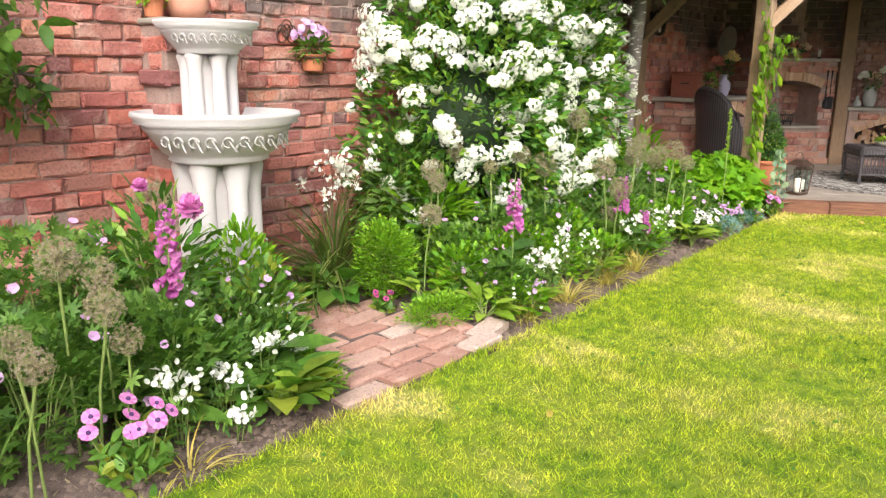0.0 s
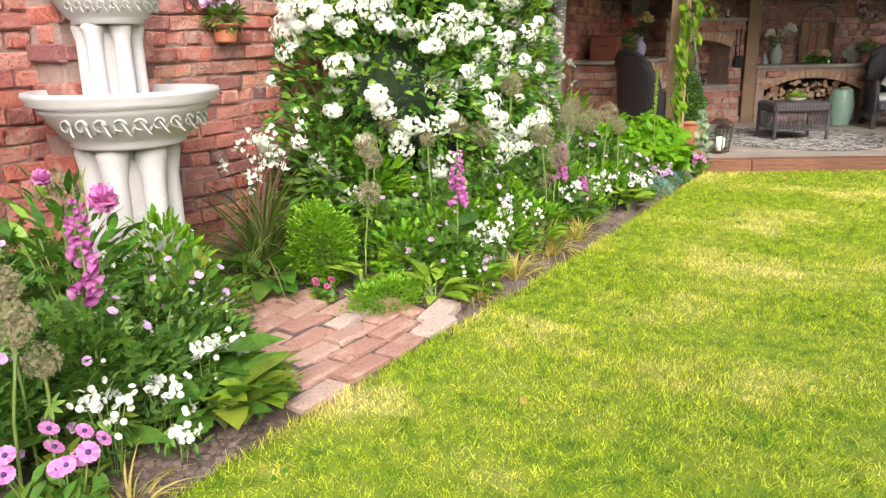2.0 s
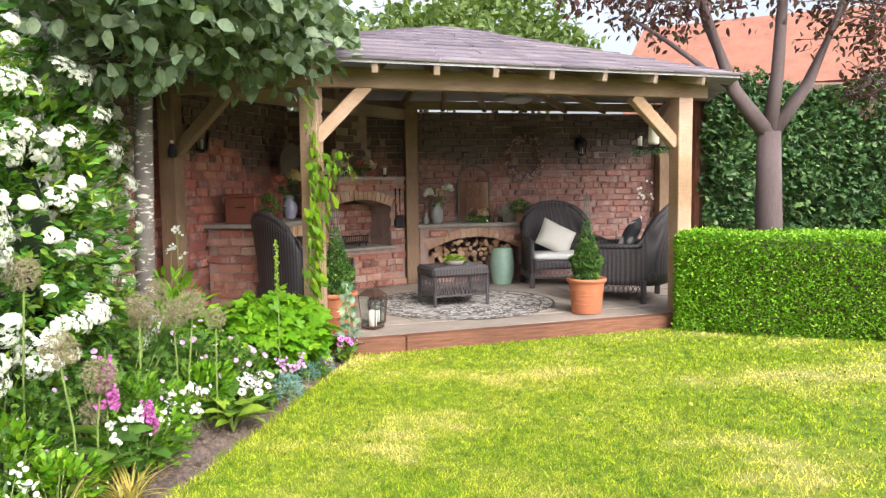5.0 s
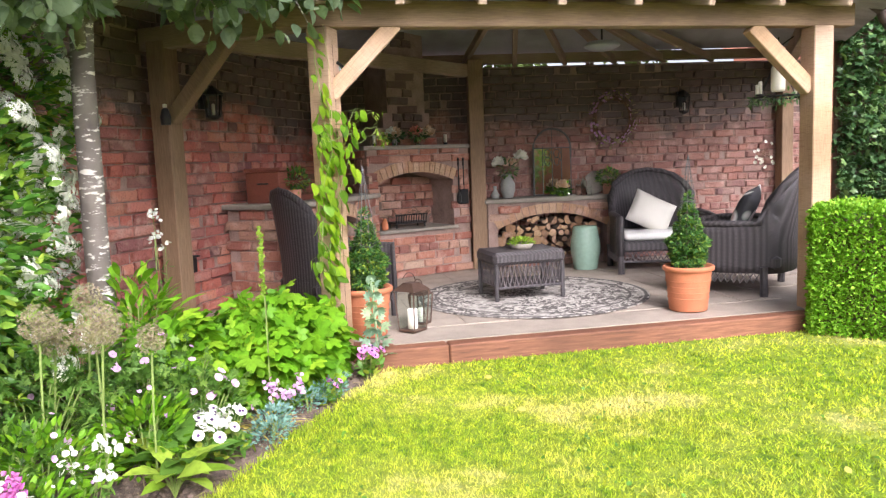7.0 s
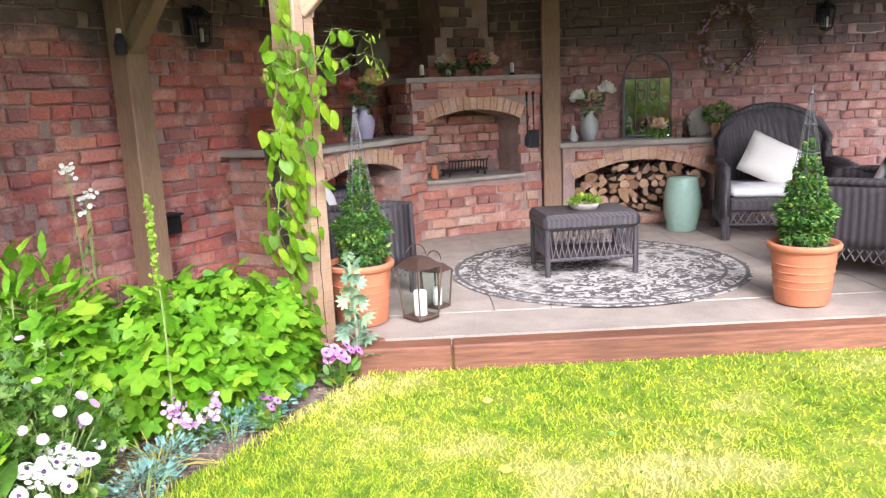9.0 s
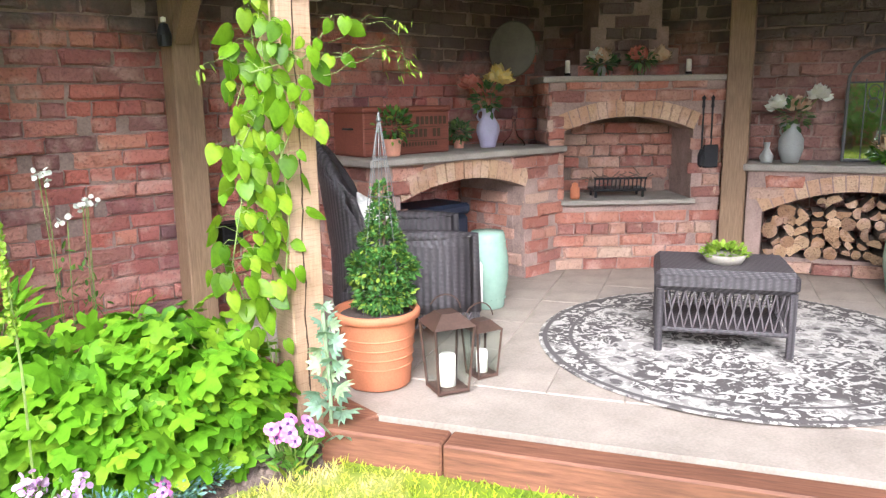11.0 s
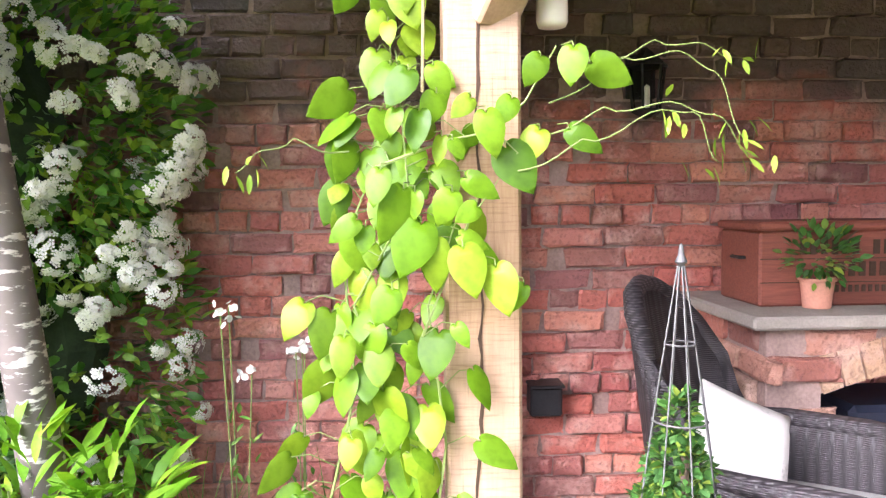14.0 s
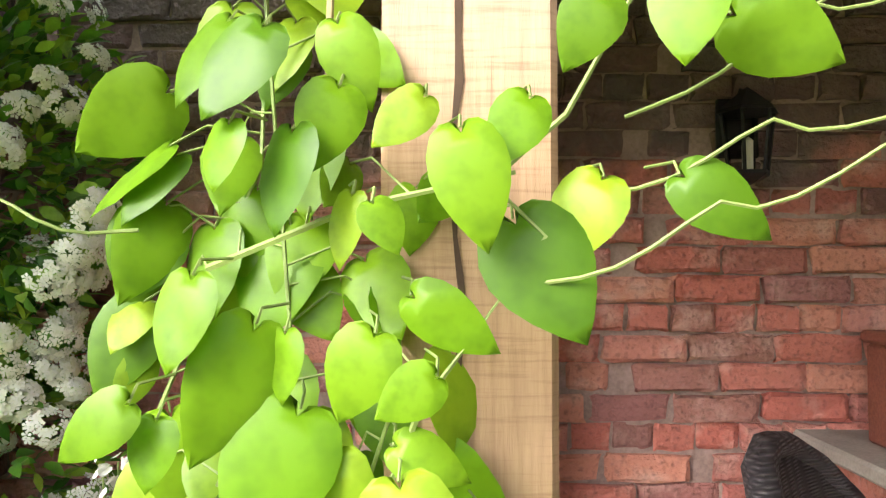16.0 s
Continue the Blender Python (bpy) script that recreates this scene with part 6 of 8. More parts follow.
part("body", Geo().box(0.46, 0.30, 0.44, None, 0.02), M["navy"], crate)
part("lid", Geo().box(0.48, 0.32, 0.07, at(0, 0, 0.445), 0.02), M["navy"], crate)
part("handle", Geo().tube([(-0.08, -0.152, 0.36), (-0.08, -0.18, 0.36), (0.08, -0.18, 0.36), (0.08, -0.152, 0.36)], 0.008, 6), M["iron"], crate)
sprays(EP(4.62, -0.02, 1.16), "small dried flower swag on the rear wall", "petal_cream", 16, 0.18)

# ---- fountain ----
fo = thing("fountain", at(1.965, 2.98, 0, 0), "white cast stone two-tier fountain against the brick wall", "fountain")


def half_bowl(name, r, z0, h, rim, dy=0.0):
    """A bowl rounded to the front and flat behind."""
    prof = [(r * 0.52, z0), (r * 0.60, z0 + h * 0.06), (r * 0.58, z0 + h * 0.12), (r * 0.66, z0 + h * 0.2), (r * 0.84, z0 + h * 0.62), (r * 0.88, z0 + h * 0.70), (r * 0.86, z0 + h * 0.74), (r * 0.97, z0 + h * 0.80), (r * 0.95, z0 + h * 0.85), (r * 1.0, z0 + h * 0.92), (r * 0.99, z0 + h), (r * 0.90, z0 + h), (r * 0.86, z0 + h * 0.8), (0.0, z0 + h * 0.6)]
    part(name, Geo().lathe(prof, pose(0, dy, 0, 0, 0, 0), 48), M["stone"], fo, smooth=True)
    g = Geo()
    for k in range(13):
        a0 = math.radians(180 + 6 + k * 13)
        pts = []
        for i in range(9):
            t_ = i / 8
            a = a0 + math.radians(12) * t_
            q = r * (0.72 + 0.10 * t_ + 0.02)
            zz = z0 + h * (0.33 + 0.16 * math.sin(math.pi * t_ * 1.4) + 0.12 * t_)
            pts.append((q * math.cos(a), dy + q * math.sin(a), zz))
        g.tube(pts, r * 0.022, 6, r * 0.008)
        a = a0 + math.radians(5)
        cx = r * 0.80
        g.tube([((cx + 0.01) * math.cos(a + 0.07 * math.cos(b)), dy + (cx + 0.01) * math.sin(a + 0.07 * math.cos(b)), z0 + h * 0.48 + h * 0.09 * math.sin(b)) for b in np.linspace(0, 5, 10)], r * 0.018, 5, r * 0.006)
    part(name + "_leaf_relief", g, M["stone"], fo, smooth=True)


def column(x, y, z0, z1, r):
    h = z1 - z0
    prof = [(r * 1.25, z0), (r * 1.25, z0 + 0.02), (r, z0 + 0.04), (r * 0.95, z1 - h * 0.2), (r * 1.25, z1 - h * 0.08), (r * 1.32, z1 - h * 0.05), (r * 1.15, z1 - 0.01), (r * 1.2, z1)]
    part("column", Geo().lathe(prof, at(x, y, 0), 18), M["stone"], fo, smooth=True)


part("plinth", Geo().box(0.62, 0.5, 0.10, at(0, 0, -0.02), 0.02), M["stone"], fo)
part("lower_core", Geo().box(0.24, 0.22, 0.74, at(0, 0.03, 0.06), 0.03), M["stone"], fo)
for a in (-150, -90, -30, 35, 145):
    column(0.15 * math.cos(radians(a)), 0.02 + 0.15 * math.sin(radians(a)), 0.07, 0.79, 0.050)
half_bowl("lower_bowl", 0.392, 0.78, 0.235, 0.04)
part("upper_core", Geo().box(0.15, 0.12, 0.36, at(0, 0.06, 0.93), 0.02), M["stone"], fo)
for a in (-155, -90, -25, 40, 140):
    column(0.105 * math.cos(radians(a)), 0.05 + 0.085 * math.sin(radians(a)), 0.93, 1.285, 0.034)
half_bowl("upper_bowl", 0.24, 1.275, 0.15, 0.03, 0.04)

# pots on the wall
pier = structure("pier", Geo().box(0.40, 0.23, 1.47, at(2.045, 3.305, -0.05), 0.008), M["mortar"], "brick pier of the garden wall behind the fountain")
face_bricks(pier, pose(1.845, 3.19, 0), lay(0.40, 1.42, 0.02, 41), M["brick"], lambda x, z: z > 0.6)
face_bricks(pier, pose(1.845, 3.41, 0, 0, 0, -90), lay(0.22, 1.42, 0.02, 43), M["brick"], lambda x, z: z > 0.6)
part("cap", Geo().box(0.44, 0.25, 0.03, at(2.045, 3.30, 1.415), 0.008), M["coping"], pier)
t = thing("ledge_pot", at(1.865, 3.30, 1.447), "small terracotta pot with green plant on the brick pier", "potted plant")
part("pot", pot_mesh(0.055, 0.10), M["terracotta"], t, smooth=True)
p, dd = in_blob(120, (0, 0, 0.13), (0.08, 0.08, 0.06), 0.3)
part("leaves", joined("leaves", [scatter(oval_leaf(0.5), p, dd + [0, 0, 0.3], 0.045)]), M["lime"], t)
t = thing("ledge_urn", at(2.035, 3.29, 1.447), "rounded terracotta jar on the brick pier", "jar")
part("body", Geo().lathe([(0, 0), (0.07, 0), (0.10, 0.05), (0.105, 0.10), (0.08, 0.15), (0.085, 0.17)], n=24), M["terracotta_pale"], t, smooth=True)
t = thing("hanging_wall_pot", at(2.87, 3.33, 1.20), "terracotta pot with pink flowers in an iron wall scroll", "potted plant")
part("pot", pot_mesh(0.072, 0.095), M["terracotta"], t, smooth=True)
g = Geo()
for s in (-1, 1):
    for k in range(3):
        c = Vector((s * (0.08 + 0.035 * k) - 0.03, 0.05, 0.20 + 0.03 * (k % 2)))
        g.tube([c + Vector((0.045 * math.cos(a) * (1 - a / 16), 0, 0.06 * math.sin(a) * (1 - a / 16))) for a in np.linspace(0, 9, 26)], 0.004, 5)
g.tube([(0.078 * math.cos(a), 0.078 * math.sin(a), 0.075) for a in np.linspace(0, 6.3, 24)], 0.005, 5)
part("scroll_bracket", g, M["bronze"], t)
p, dd = in_blob(160, (0.0, 0, 0.13), (0.10, 0.08, 0.06), 0.3)
part("leaves", joined("leaves", [scatter(oval_leaf(0.5), p, dd + [0, 0, 0.2], 0.05)]), M["geranium"], t)
p, dd = in_blob(38, (0.0, 0, 0.22), (0.13, 0.08, 0.06), 0.5)
part("flowers", joined("flowers", [scatter(star_flower(5), p, dd + [0, -0.5, 0.4], 0.045)]), M["petal_mauve"], t)


# ---- plants ----
def hemi(n, c, r, low=-0.1):
    p, dd = in_blob(n, c, r, 0.45, 0.35)
    k = p[:, 2] > 0.01
    return p[k], dd[k]


def bushy(name, x, y, r, h, n, leaf, mat, ls, label, cat, flower=None, nf=0, fs=0.03, fmat=None, fl=None, up=0.5, z=0.0, stems=14, flare=0.6):
    """A mound of leaves on stems, with flowers over it."""
    t = thing(name, at(x, y, z), label, cat)
    rx, ry = r if isinstance(r, tuple) else (r, r)
    p, dd = in_blob(n, (0, 0, h * 0.48), (rx, ry, h * 0.52), 0.35, 0.35)
    keep = p[:, 2] > 0.015
    p, dd = p[keep], dd[keep]
    part("leaves", joined("leaves", [scatter(leaf, p, dd * [1, 1, flare] + [0, 0, up] + 0.25 * unit(len(p)), ls * (0.6 + 0.7 * rng.random(len(p))), 0.6)]), M[mat], t)
    g = Geo()
    for i in range(stems):
        a, q = random.uniform(0, 6.28), random.uniform(0.2, 0.8)
        e = Vector((rx * q * math.cos(a), ry * q * math.sin(a), h * random.uniform(0.5, 0.85)))
        g.tube([(e.x * 0.25, e.y * 0.25, -0.02), (e.x * 0.6, e.y * 0.6, e.z * 0.6), e], 0.0035, 4)
    part("stems", g, M["stem"], t)
    if nf:
        p, dd = in_blob(nf, (0, 0, h * 0.55), (rx * 1.02, ry * 1.02, h * 0.58), 0.85, 0.3)
        k = p[:, 2] > h * 0.35
        p, dd = p[k], dd[k]
        part("flowers", joined("flowers", [scatter(fl or star_flower(5), p, dd + [-0.3, -0.6, 0.5], fs * (0.75 + 0.5 * rng.random(len(p))))]), M[fmat], t)
    return t


def allium(x, y, h, r, n_head=1):
    t = thing("allium_seed_head", at(x, y, 0), "tall allium with a round spent beige seed head", "flower", "alliums in the border")
    lx, ly = random.uniform(-0.05, 0.05), random.uniform(-0.05, 0.03)
    top_ = Vector((lx, ly, h - r))
    part("stem", Geo().tube([(0, 0, -0.02), (lx * 0.3, ly * 0.3, h * 0.5), top_], 0.0045, 6), M["stem"], t)
    k = 230
    dd = unit(k)
    c = np.array([lx, ly, h])
    V1 = scatter(strap(1, 0.018, 0.0), np.tile(c, (k, 1)), dd, r * 0.95, 1.0)
    V2 = scatter(star_flower(6, 0.34, 0.5), c + dd * r * (0.72 + 0.3 * rng.random((k, 1))), dd, r * 0.26, 1.0)
    part("seed_head", joined("seed_head", [V1, V2]), M["allium"], t)


def foxglove(x, y, h):
    t = thing("foxglove", at(x, y, 0), "magenta foxglove spike with spotted bells", "flower", "foxgloves in the border")
    part("stem", Geo().tube([(0, 0, -0.02), (0.01, 0, h * 0.5), (0.015, 0, h)], 0.006, 6, 0.002), M["stem"], t)
    g = Geo()
    bell = [(0.004, 0), (0.008, 0.006), (0.012, 0.02), (0.014, 0.03), (0.02, 0.036)]
    for i in range(34):
        f = i / 34
        z = h * (0.58 + 0.38 * f)
        a = i * 2.4 if i % 3 else random.uniform(-2.4, -0.7)
        s = 1.15 - 0.75 * f
        m = at(0.012 * math.cos(a) + 0.01, 0.012 * math.sin(a), z) @ Matrix.Rotation(a, 4, "Z") @ Matrix.Rotation(radians(118), 4, "Y") @ Matrix.Diagonal((s, s, s, 1))
        g.lathe(bell, m, 9)
    part("bells", g, M["petal_magenta"], t, smooth=True)
    k = 12
    a = rng.uniform(0, 6.28, k)
    p = np.stack([0 * a, 0 * a, rng.uniform(0.03, h * 0.4, k)], -1)
    part("leaves", joined("leaves", [scatter(oval_leaf(0.42, 0.3), p, np.stack([np.cos(a), np.sin(a), 0.5 + 0 * a], -1), 0.20)]), M["geranium"], t)


def hosta(x, y, r, mat, label, n=16, ls=0.2, yellow=0):
    t = thing("hosta", at(x, y, 0), label, "plant")
    a = rng.uniform(0, 6.28, n)
    e = rng.uniform(0.35, 1.4, n)
    d = np.stack([np.cos(a), np.sin(a), e], -1)
    p = np.stack([np.cos(a) * r * 0.35, np.sin(a) * r * 0.35, 0.03 + 0.06 * e], -1)
    part("leaves", joined("leaves", [scatter(oval_leaf(0.55, 0.35), p, d, ls * (0.7 + 0.6 * rng.random(n)), 0.3)]), M[mat], t)
    g = Geo()
    for q in p:
        g.tube([(0, 0, -0.01), tuple(q * [0.5, 0.5, 0.6]), tuple(q)], 0.004, 5)
    part("leaf_stalks", g, M["stem"], t)
    return t


def clump(x, y, h, n, mat, label, w=0.014, spread=0.7, droop=0.55, name="grass_clump", flowers=0):
    t = thing(name, at(x, y, 0), label, "grass")
    a, q = rng.uniform(0, 6.28, n), rng.random(n) * spread
    d = np.stack([np.cos(a) * q, np.sin(a) * q, 1.0 - 0.4 * q], -1)
    p = np.stack([np.cos(a) * 0.03 * q, np.sin(a) * 0.03 * q, np.full(n, -0.01)], -1) * [2, 2, 1]
    L = h * (0.6 + 0.5 * rng.random(n))
    TV, TF = strap(6, w / h, droop)
    part("blades", joined("blades", [scatter((TV, TF), p, d, L, 0.4)]), M[mat], t)
    if flowers:
        g, P = Geo(), []
        for i in range(flowers):
            b, q = random.uniform(0, 6.28), random.random() * 0.28
            e = Vector((q * math.cos(b), q * math.sin(b), h * random.uniform(0.65, 1.05)))
            g.tube([(0, 0, 0), (e.x * 0.4, e.y * 0.4, e.z * 0.6), e], 0.0025, 4)
            for j in range(9):
                P.append(e + Vector((random.uniform(-0.03, 0.03), random.uniform(-0.03, 0.03), random.uniform(-0.09, 0.02))))
        P = np.array(P)
        part("flower_stems", g, M["stem_brown"], t)
        part("flowers", joined("flowers", [scatter(star_flower(3, 1.1), P, unit(len(P)) + [0, -0.5, 0.3], 0.024)]), M["petal_cream"], t)
    return t


def daisies(x, y, h, n, spread, mat, label, fs=0.055, leaves=140):
    t = thing("daisy_clump", at(x, y, 0), label, "flower")
    g, P, D = Geo(), [], []
    for i in range(n):
        a, q = random.uniform(0, 6.28), spread * math.sqrt(random.random())
        e = Vector((q * math.cos(a), q * math.sin(a), h * random.uniform(0.75, 1.1)))
        g.tube([(e.x * 0.3, e.y * 0.3, -0.01), (e.x * 0.8, e.y * 0.8, e.z * 0.6), e], 0.0025, 4)
        P.append(e)
        D.append((e.x * 2 + random.uniform(-0.3, 0.2), e.y * 2 - 0.5, 0.65))
    part("stems", g, M["stem"], t)
    P, D = np.array(P), np.array(D)
    R = frames(D)
    pm = joined("flower", [scatter(star_flower(13, 1.5, 0.08, 0.1), np.zeros((1, 3)), np.array([[0.0, 1.0, 0.0]]), fs)])
    pm.materials.append(M[mat])
    em = Geo().lathe([(fs * 0.13, 0.002), (fs * 0.11, 0.007), (0, 0.009)], pose(0, 0, 0, -90, 0, 0), 8).mesh("flower_eye")
    em.materials.append(M["eye"])
    for p, r_ in zip(P, R):
        fl_ = new("flower", pm)
        fl_.parent = t
        fl_.matrix_local = Matrix.Translation(p) @ Matrix(r_.tolist()).to_4x4() @ Matrix.Diagonal((*[random.uniform(0.85, 1.15)] * 3, 1))
        new("flower_eye", em).parent = fl_
    p, dd = in_blob(leaves, (0, 0, h * 0.3), (spread * 0.9, spread * 0.9, h * 0.4), 0.3)
    p = p[p[:, 2] > 0]
    part("leaves", joined("leaves", [scatter(oval_leaf(0.45), p, unit(len(p)) + [0, 0, 0.6], 0.06)]), M["hosta"], t)


def white_phlox(x, y, h, r, n, mat="petal_white", label="loose white flower cluster on thin stems"):
    t = thing("white_flower_cluster", at(x, y, 0), label, "flower", "white flowers in the border")
    g, P = Geo(), []
    for i in range(n):
        a, q = random.uniform(0, 6.28), r * math.sqrt(random.random())
        e = Vector((q * math.cos(a), q * math.sin(a), h * random.uniform(0.7, 1.1)))
        g.tube([(e.x * 0.3, e.y * 0.3, -0.01), e * 0.6, e], 0.002, 4)
        for j in range(8):
            P.append(e + Vector((random.gauss(0, 0.016), random.gauss(0, 0.016), random.gauss(0, 0.014))))
    P = np.array(P)
    part("stems", g, M["stem"], t)
    part("flowers", joined("flowers", [scatter(star_flower(5, 1.0), P, unit(len(P)) + [-0.2, -0.7, 0.7], 0.022)]), M[mat], t)
    p, dd = in_blob(int(n * 14), (0, 0, h * 0.4), (r, r, h * 0.42), 0.3)
    p = p[p[:, 2] > 0]
    part("leaves", joined("leaves", [scatter(oval_leaf(0.3), p, unit(len(p)) + [0, 0, 0.8], 0.045)]), M["geranium"], t)


TOOTHED = toothed_leaf()
LOBE7, OV = lobed_leaf(7, True, 0.55), oval_leaf(0.45)
# west of the path: pink cranesbill, alliums, foxglove, peony
for x, y, r, h in ((0.55, 2.75, 0.36, 0.55), (1.0, 2.75, 0.36, 0.60), (0.75, 2.30, 0.30, 0.42), (0.25, 2.35, 0.34, 0.46), (1.35, 2.85, 0.30, 0.52), (1.15, 2.25, 0.27, 0.40), (0.05, 2.8, 0.36, 0.55)):
    bushy("cranesbill", x, y, r, h, 760, LOBE7, "geranium", 0.08, "mound of cut-leaved green cranesbill with pink flowers", "plant", True, 14, 0.035, "petal_mauve")
for x, y, r, h in ((1.50, 2.35, 0.26, 0.36), (1.42, 2.12, 0.20, 0.26), (1.62, 2.75, 0.24, 0.36), (1.25, 2.2, 0.2, 0.34), (1.65, 2.2, 0.14, 0.26)):
    bushy("feathery_perennial", x, y, r, h, 700, OV, "geranium", 0.045, "airy mass of small green leaves with tiny pale flowers", "plant", True, 16, 0.016, "petal_white")
bushy("cranesbill", 1.72, 2.45, 0.14, 0.30, 200, LOBE7, "geranium", 0.05, "low cranesbill with pale pink flowers by the path", "plant", True, 22, 0.032, "petal_mauve")
foxglove(1.21, 2.22, 0.80)
for x, y, h, r in ((0.82, 2.15, 0.65, 0.066), (0.925, 2.1, 0.59, 0.054), (0.82, 2.0, 0.525, 0.058), (0.63, 1.95, 0.48, 0.048), (0.936, 2.0, 0.396, 0.048), (0.57, 1.9, 0.445, 0.05), (1.46, 2.7, 0.70, 0.07), (0.45, 2.3, 0.62, 0.06)):
    allium(x, y, h, r)
t = bushy("peony", 1.42, 2.62, 0.22, 0.72, 300, oval_leaf(0.36), "shrub", 0.085, "dark-leaved peony bush with double pink blooms", "plant")
for x, y, z, s in ((0.06, -0.14, 0.68, 0.085), (-0.12, -0.10, 0.78, 0.05), (-0.02, -0.05, 0.60, 0.04)):
    dd = unit(90)
    part("bloom", joined("bloom", [scatter(oval_leaf(0.8, -0.3), np.array([x, y, z]) + dd * s * 0.15, dd, s * 0.5)]), M["petal_pink"], t)
daisies(0.86, 1.87, 0.20, 10, 0.12, "petal_pink", "pink osteospermum daisies with dark eyes on soil")
white_phlox(1.06, 1.95, 0.24, 0.07, 7)
white_phlox(1.26, 1.98, 0.20, 0.07, 5)
white_phlox(1.45, 2.02, 0.24, 0.08, 6)
white_phlox(1.60, 2.02, 0.19, 0.05, 4)
white_phlox(1.22, 1.86, 0.12, 0.07, 4)
hosta(1.42, 1.90, 0.18, "hosta", "broad-leaved green hosta with yellowing leaves at the path", 34, 0.155)
bushy("feathery_perennial", 1.80, 2.62, (0.20, 0.18), 0.52, 700, OV, "geum", 0.05, "airy light green perennial before the fountain base", "plant", True, 24, 0.02, "petal_white")
bushy("feathery_perennial", 1.72, 2.36, (0.17, 0.16), 0.40, 560, OV, "hosta", 0.06, "loose leafy perennial with pale pink flowers by the path", "plant", True, 16, 0.03, "petal_mauve")
hosta(1.55, 2.18, 0.18, "hosta", "tall upright green leaves behind the white phlox", 14, 0.27)
hosta(1.52, 1.84, 0.12, "lime", "low yellow-green leaves at the corner of the path", 14, 0.11)
hosta(1.05, 2.1, 0.16, "hosta", "broad green leaves in the border", 12, 0.19)
hosta(0.22, 1.80, 0.16, "hosta", "broad green leaves at the border edge", 10, 0.18)
hosta(1.25, 2.4, 0.2, "hosta", "tall broad green leaves behind the phlox", 12, 0.24)
clump(1.0, 1.80, 0.16, 36, "goldblade", "small drying sedge with straw-coloured blades", 0.007, 1.3, 0.9)
clump(0.48, 1.98, 0.5, 16, "grassblade", "long thin green leaves of an allium", 0.012, 0.5, 0.5)
bushy("moss_mat", 1.63, 2.02, (0.10, 0.24), 0.15, 1900, OV, "box", 0.02, "bright yellow-green mossy mat spilling on the path", "plant", stems=4)

# east of the path
BB = bushy("box_ball", 2.71, 2.60, 0.165, 0.42, 5200, oval_leaf(0.6), "box", 0.022, "round clipped box ball in the border", "shrub", stems=6)
clump(2.72, 3.02, 0.80, 190, "grassblade", "tall clump of narrow leaves with small white flowers", 0.012, 0.8, 0.6, "libertia_clump", 13)
clump(2.42, 2.86, 0.5, 60, "grassblade", "arching clump of thin green leaves", 0.012, 1.1, 0.8)
hosta(2.52, 2.76, 0.2, "shrub", "dark green strap-leaved plant under the wall", 16, 0.2)
hosta(2.80, 2.36, 0.18, "hosta", "green hosta with one lime leaf beside the box ball", 18, 0.14)
hosta(2.66, 2.28, 0.10, "lime", "lime-coloured hosta leaf clump", 4, 0.17)
bushy("moss_mat", 2.60, 2.10, (0.24, 0.16), 0.12, 3200, OV, "box", 0.018, "bright green mossy mat at the path edge", "plant", stems=4)
hosta(2.72, 1.93, 0.14, "lime", "low lime-green leaves at the border edge", 14, 0.13)
daisies(2.52, 2.42, 0.10, 7, 0.06, "petal_deep", "small deep pink flowers by the path", 0.03, 60)
for x, y, h in ((3.15, 2.95, 0.86), (3.4, 3.0, 0.9), (3.25, 2.7, 0.6)):
    bushy("phlox", x, y, 0.24, h, 520, oval_leaf(0.28, 0.25), "geum" if h < 0.8 else "geranium", 0.11, "upright green leafy perennial not yet in flower", "plant", up=0.3)
for x, y, r, h in ((3.0, 2.05, 0.22, 0.26), (3.35, 2.35, 0.28, 0.42), (3.75, 2.35, 0.3, 0.46), (4.2, 2.45, 0.32, 0.5), (4.6, 2.25, 0.28, 0.42), (5.0, 2.4, 0.32, 0.5), (5.35, 2.2, 0.26, 0.42), (3.1, 2.45, 0.2, 0.34)):
    bushy("cranesbill", x, y, r, h, 480, LOBE7, "geranium", 0.06, "loose mound of cut green leaves with mauve flowers", "plant", True, 12, 0.03, "petal_mauve")
for x, y, r, h in ((2.95, 1.88, 0.15, 0.17), (3.95, 1.98, 0.2, 0.24), (4.5, 1.95, 0.2, 0.24), (3.55, 2.05, 0.2, 0.28)):
    bushy("feathery_perennial", x, y, r, h, 420, OV, "geum", 0.04, "low airy plant with small bright leaves", "plant", True, 26, 0.016, "petal_white")
foxglove(3.09, 2.03, 0.70)
foxglove(4.33, 2.02, 0.58)
foxglove(4.46, 1.92, 0.34)
for x, y, h, r in ((3.08, 2.6, 0.665, 0.066), (3.4, 2.7, 0.846, 0.066), (3.36, 2.35, 0.676, 0.042), (3.65, 2.35, 0.717, 0.06), (3.86, 2.3, 0.65, 0.075), (4.24, 2.35, 0.91, 0.07), (2.8, 2.4, 0.47, 0.062), (5.0, 2.3, 0.59, 0.07),
                   (4.88, 1.95, 0.688, 0.07), (4.39, 2.1, 0.28, 0.06), (3.38, 2.6, 0.737, 0.055), (5.24, 2.35, 0.70, 0.06), (5.08, 1.9, 0.575, 0.055), (5.05, 2.1, 0.61, 0.08), (4.12, 2.0, 0.63, 0.07), (4.86, 2.2, 0.68, 0.065), (3.05, 2.5, 0.60, 0.05), (4.3, 2.05, 0.48, 0.07)):
    allium(x, y, h, r)
white_phlox(3.24, 1.92, 0.25, 0.09, 15)
white_phlox(3.10, 1.88, 0.14, 0.06, 8, "petal_mauve", "cluster of mauve-pink flowers on thin stems")
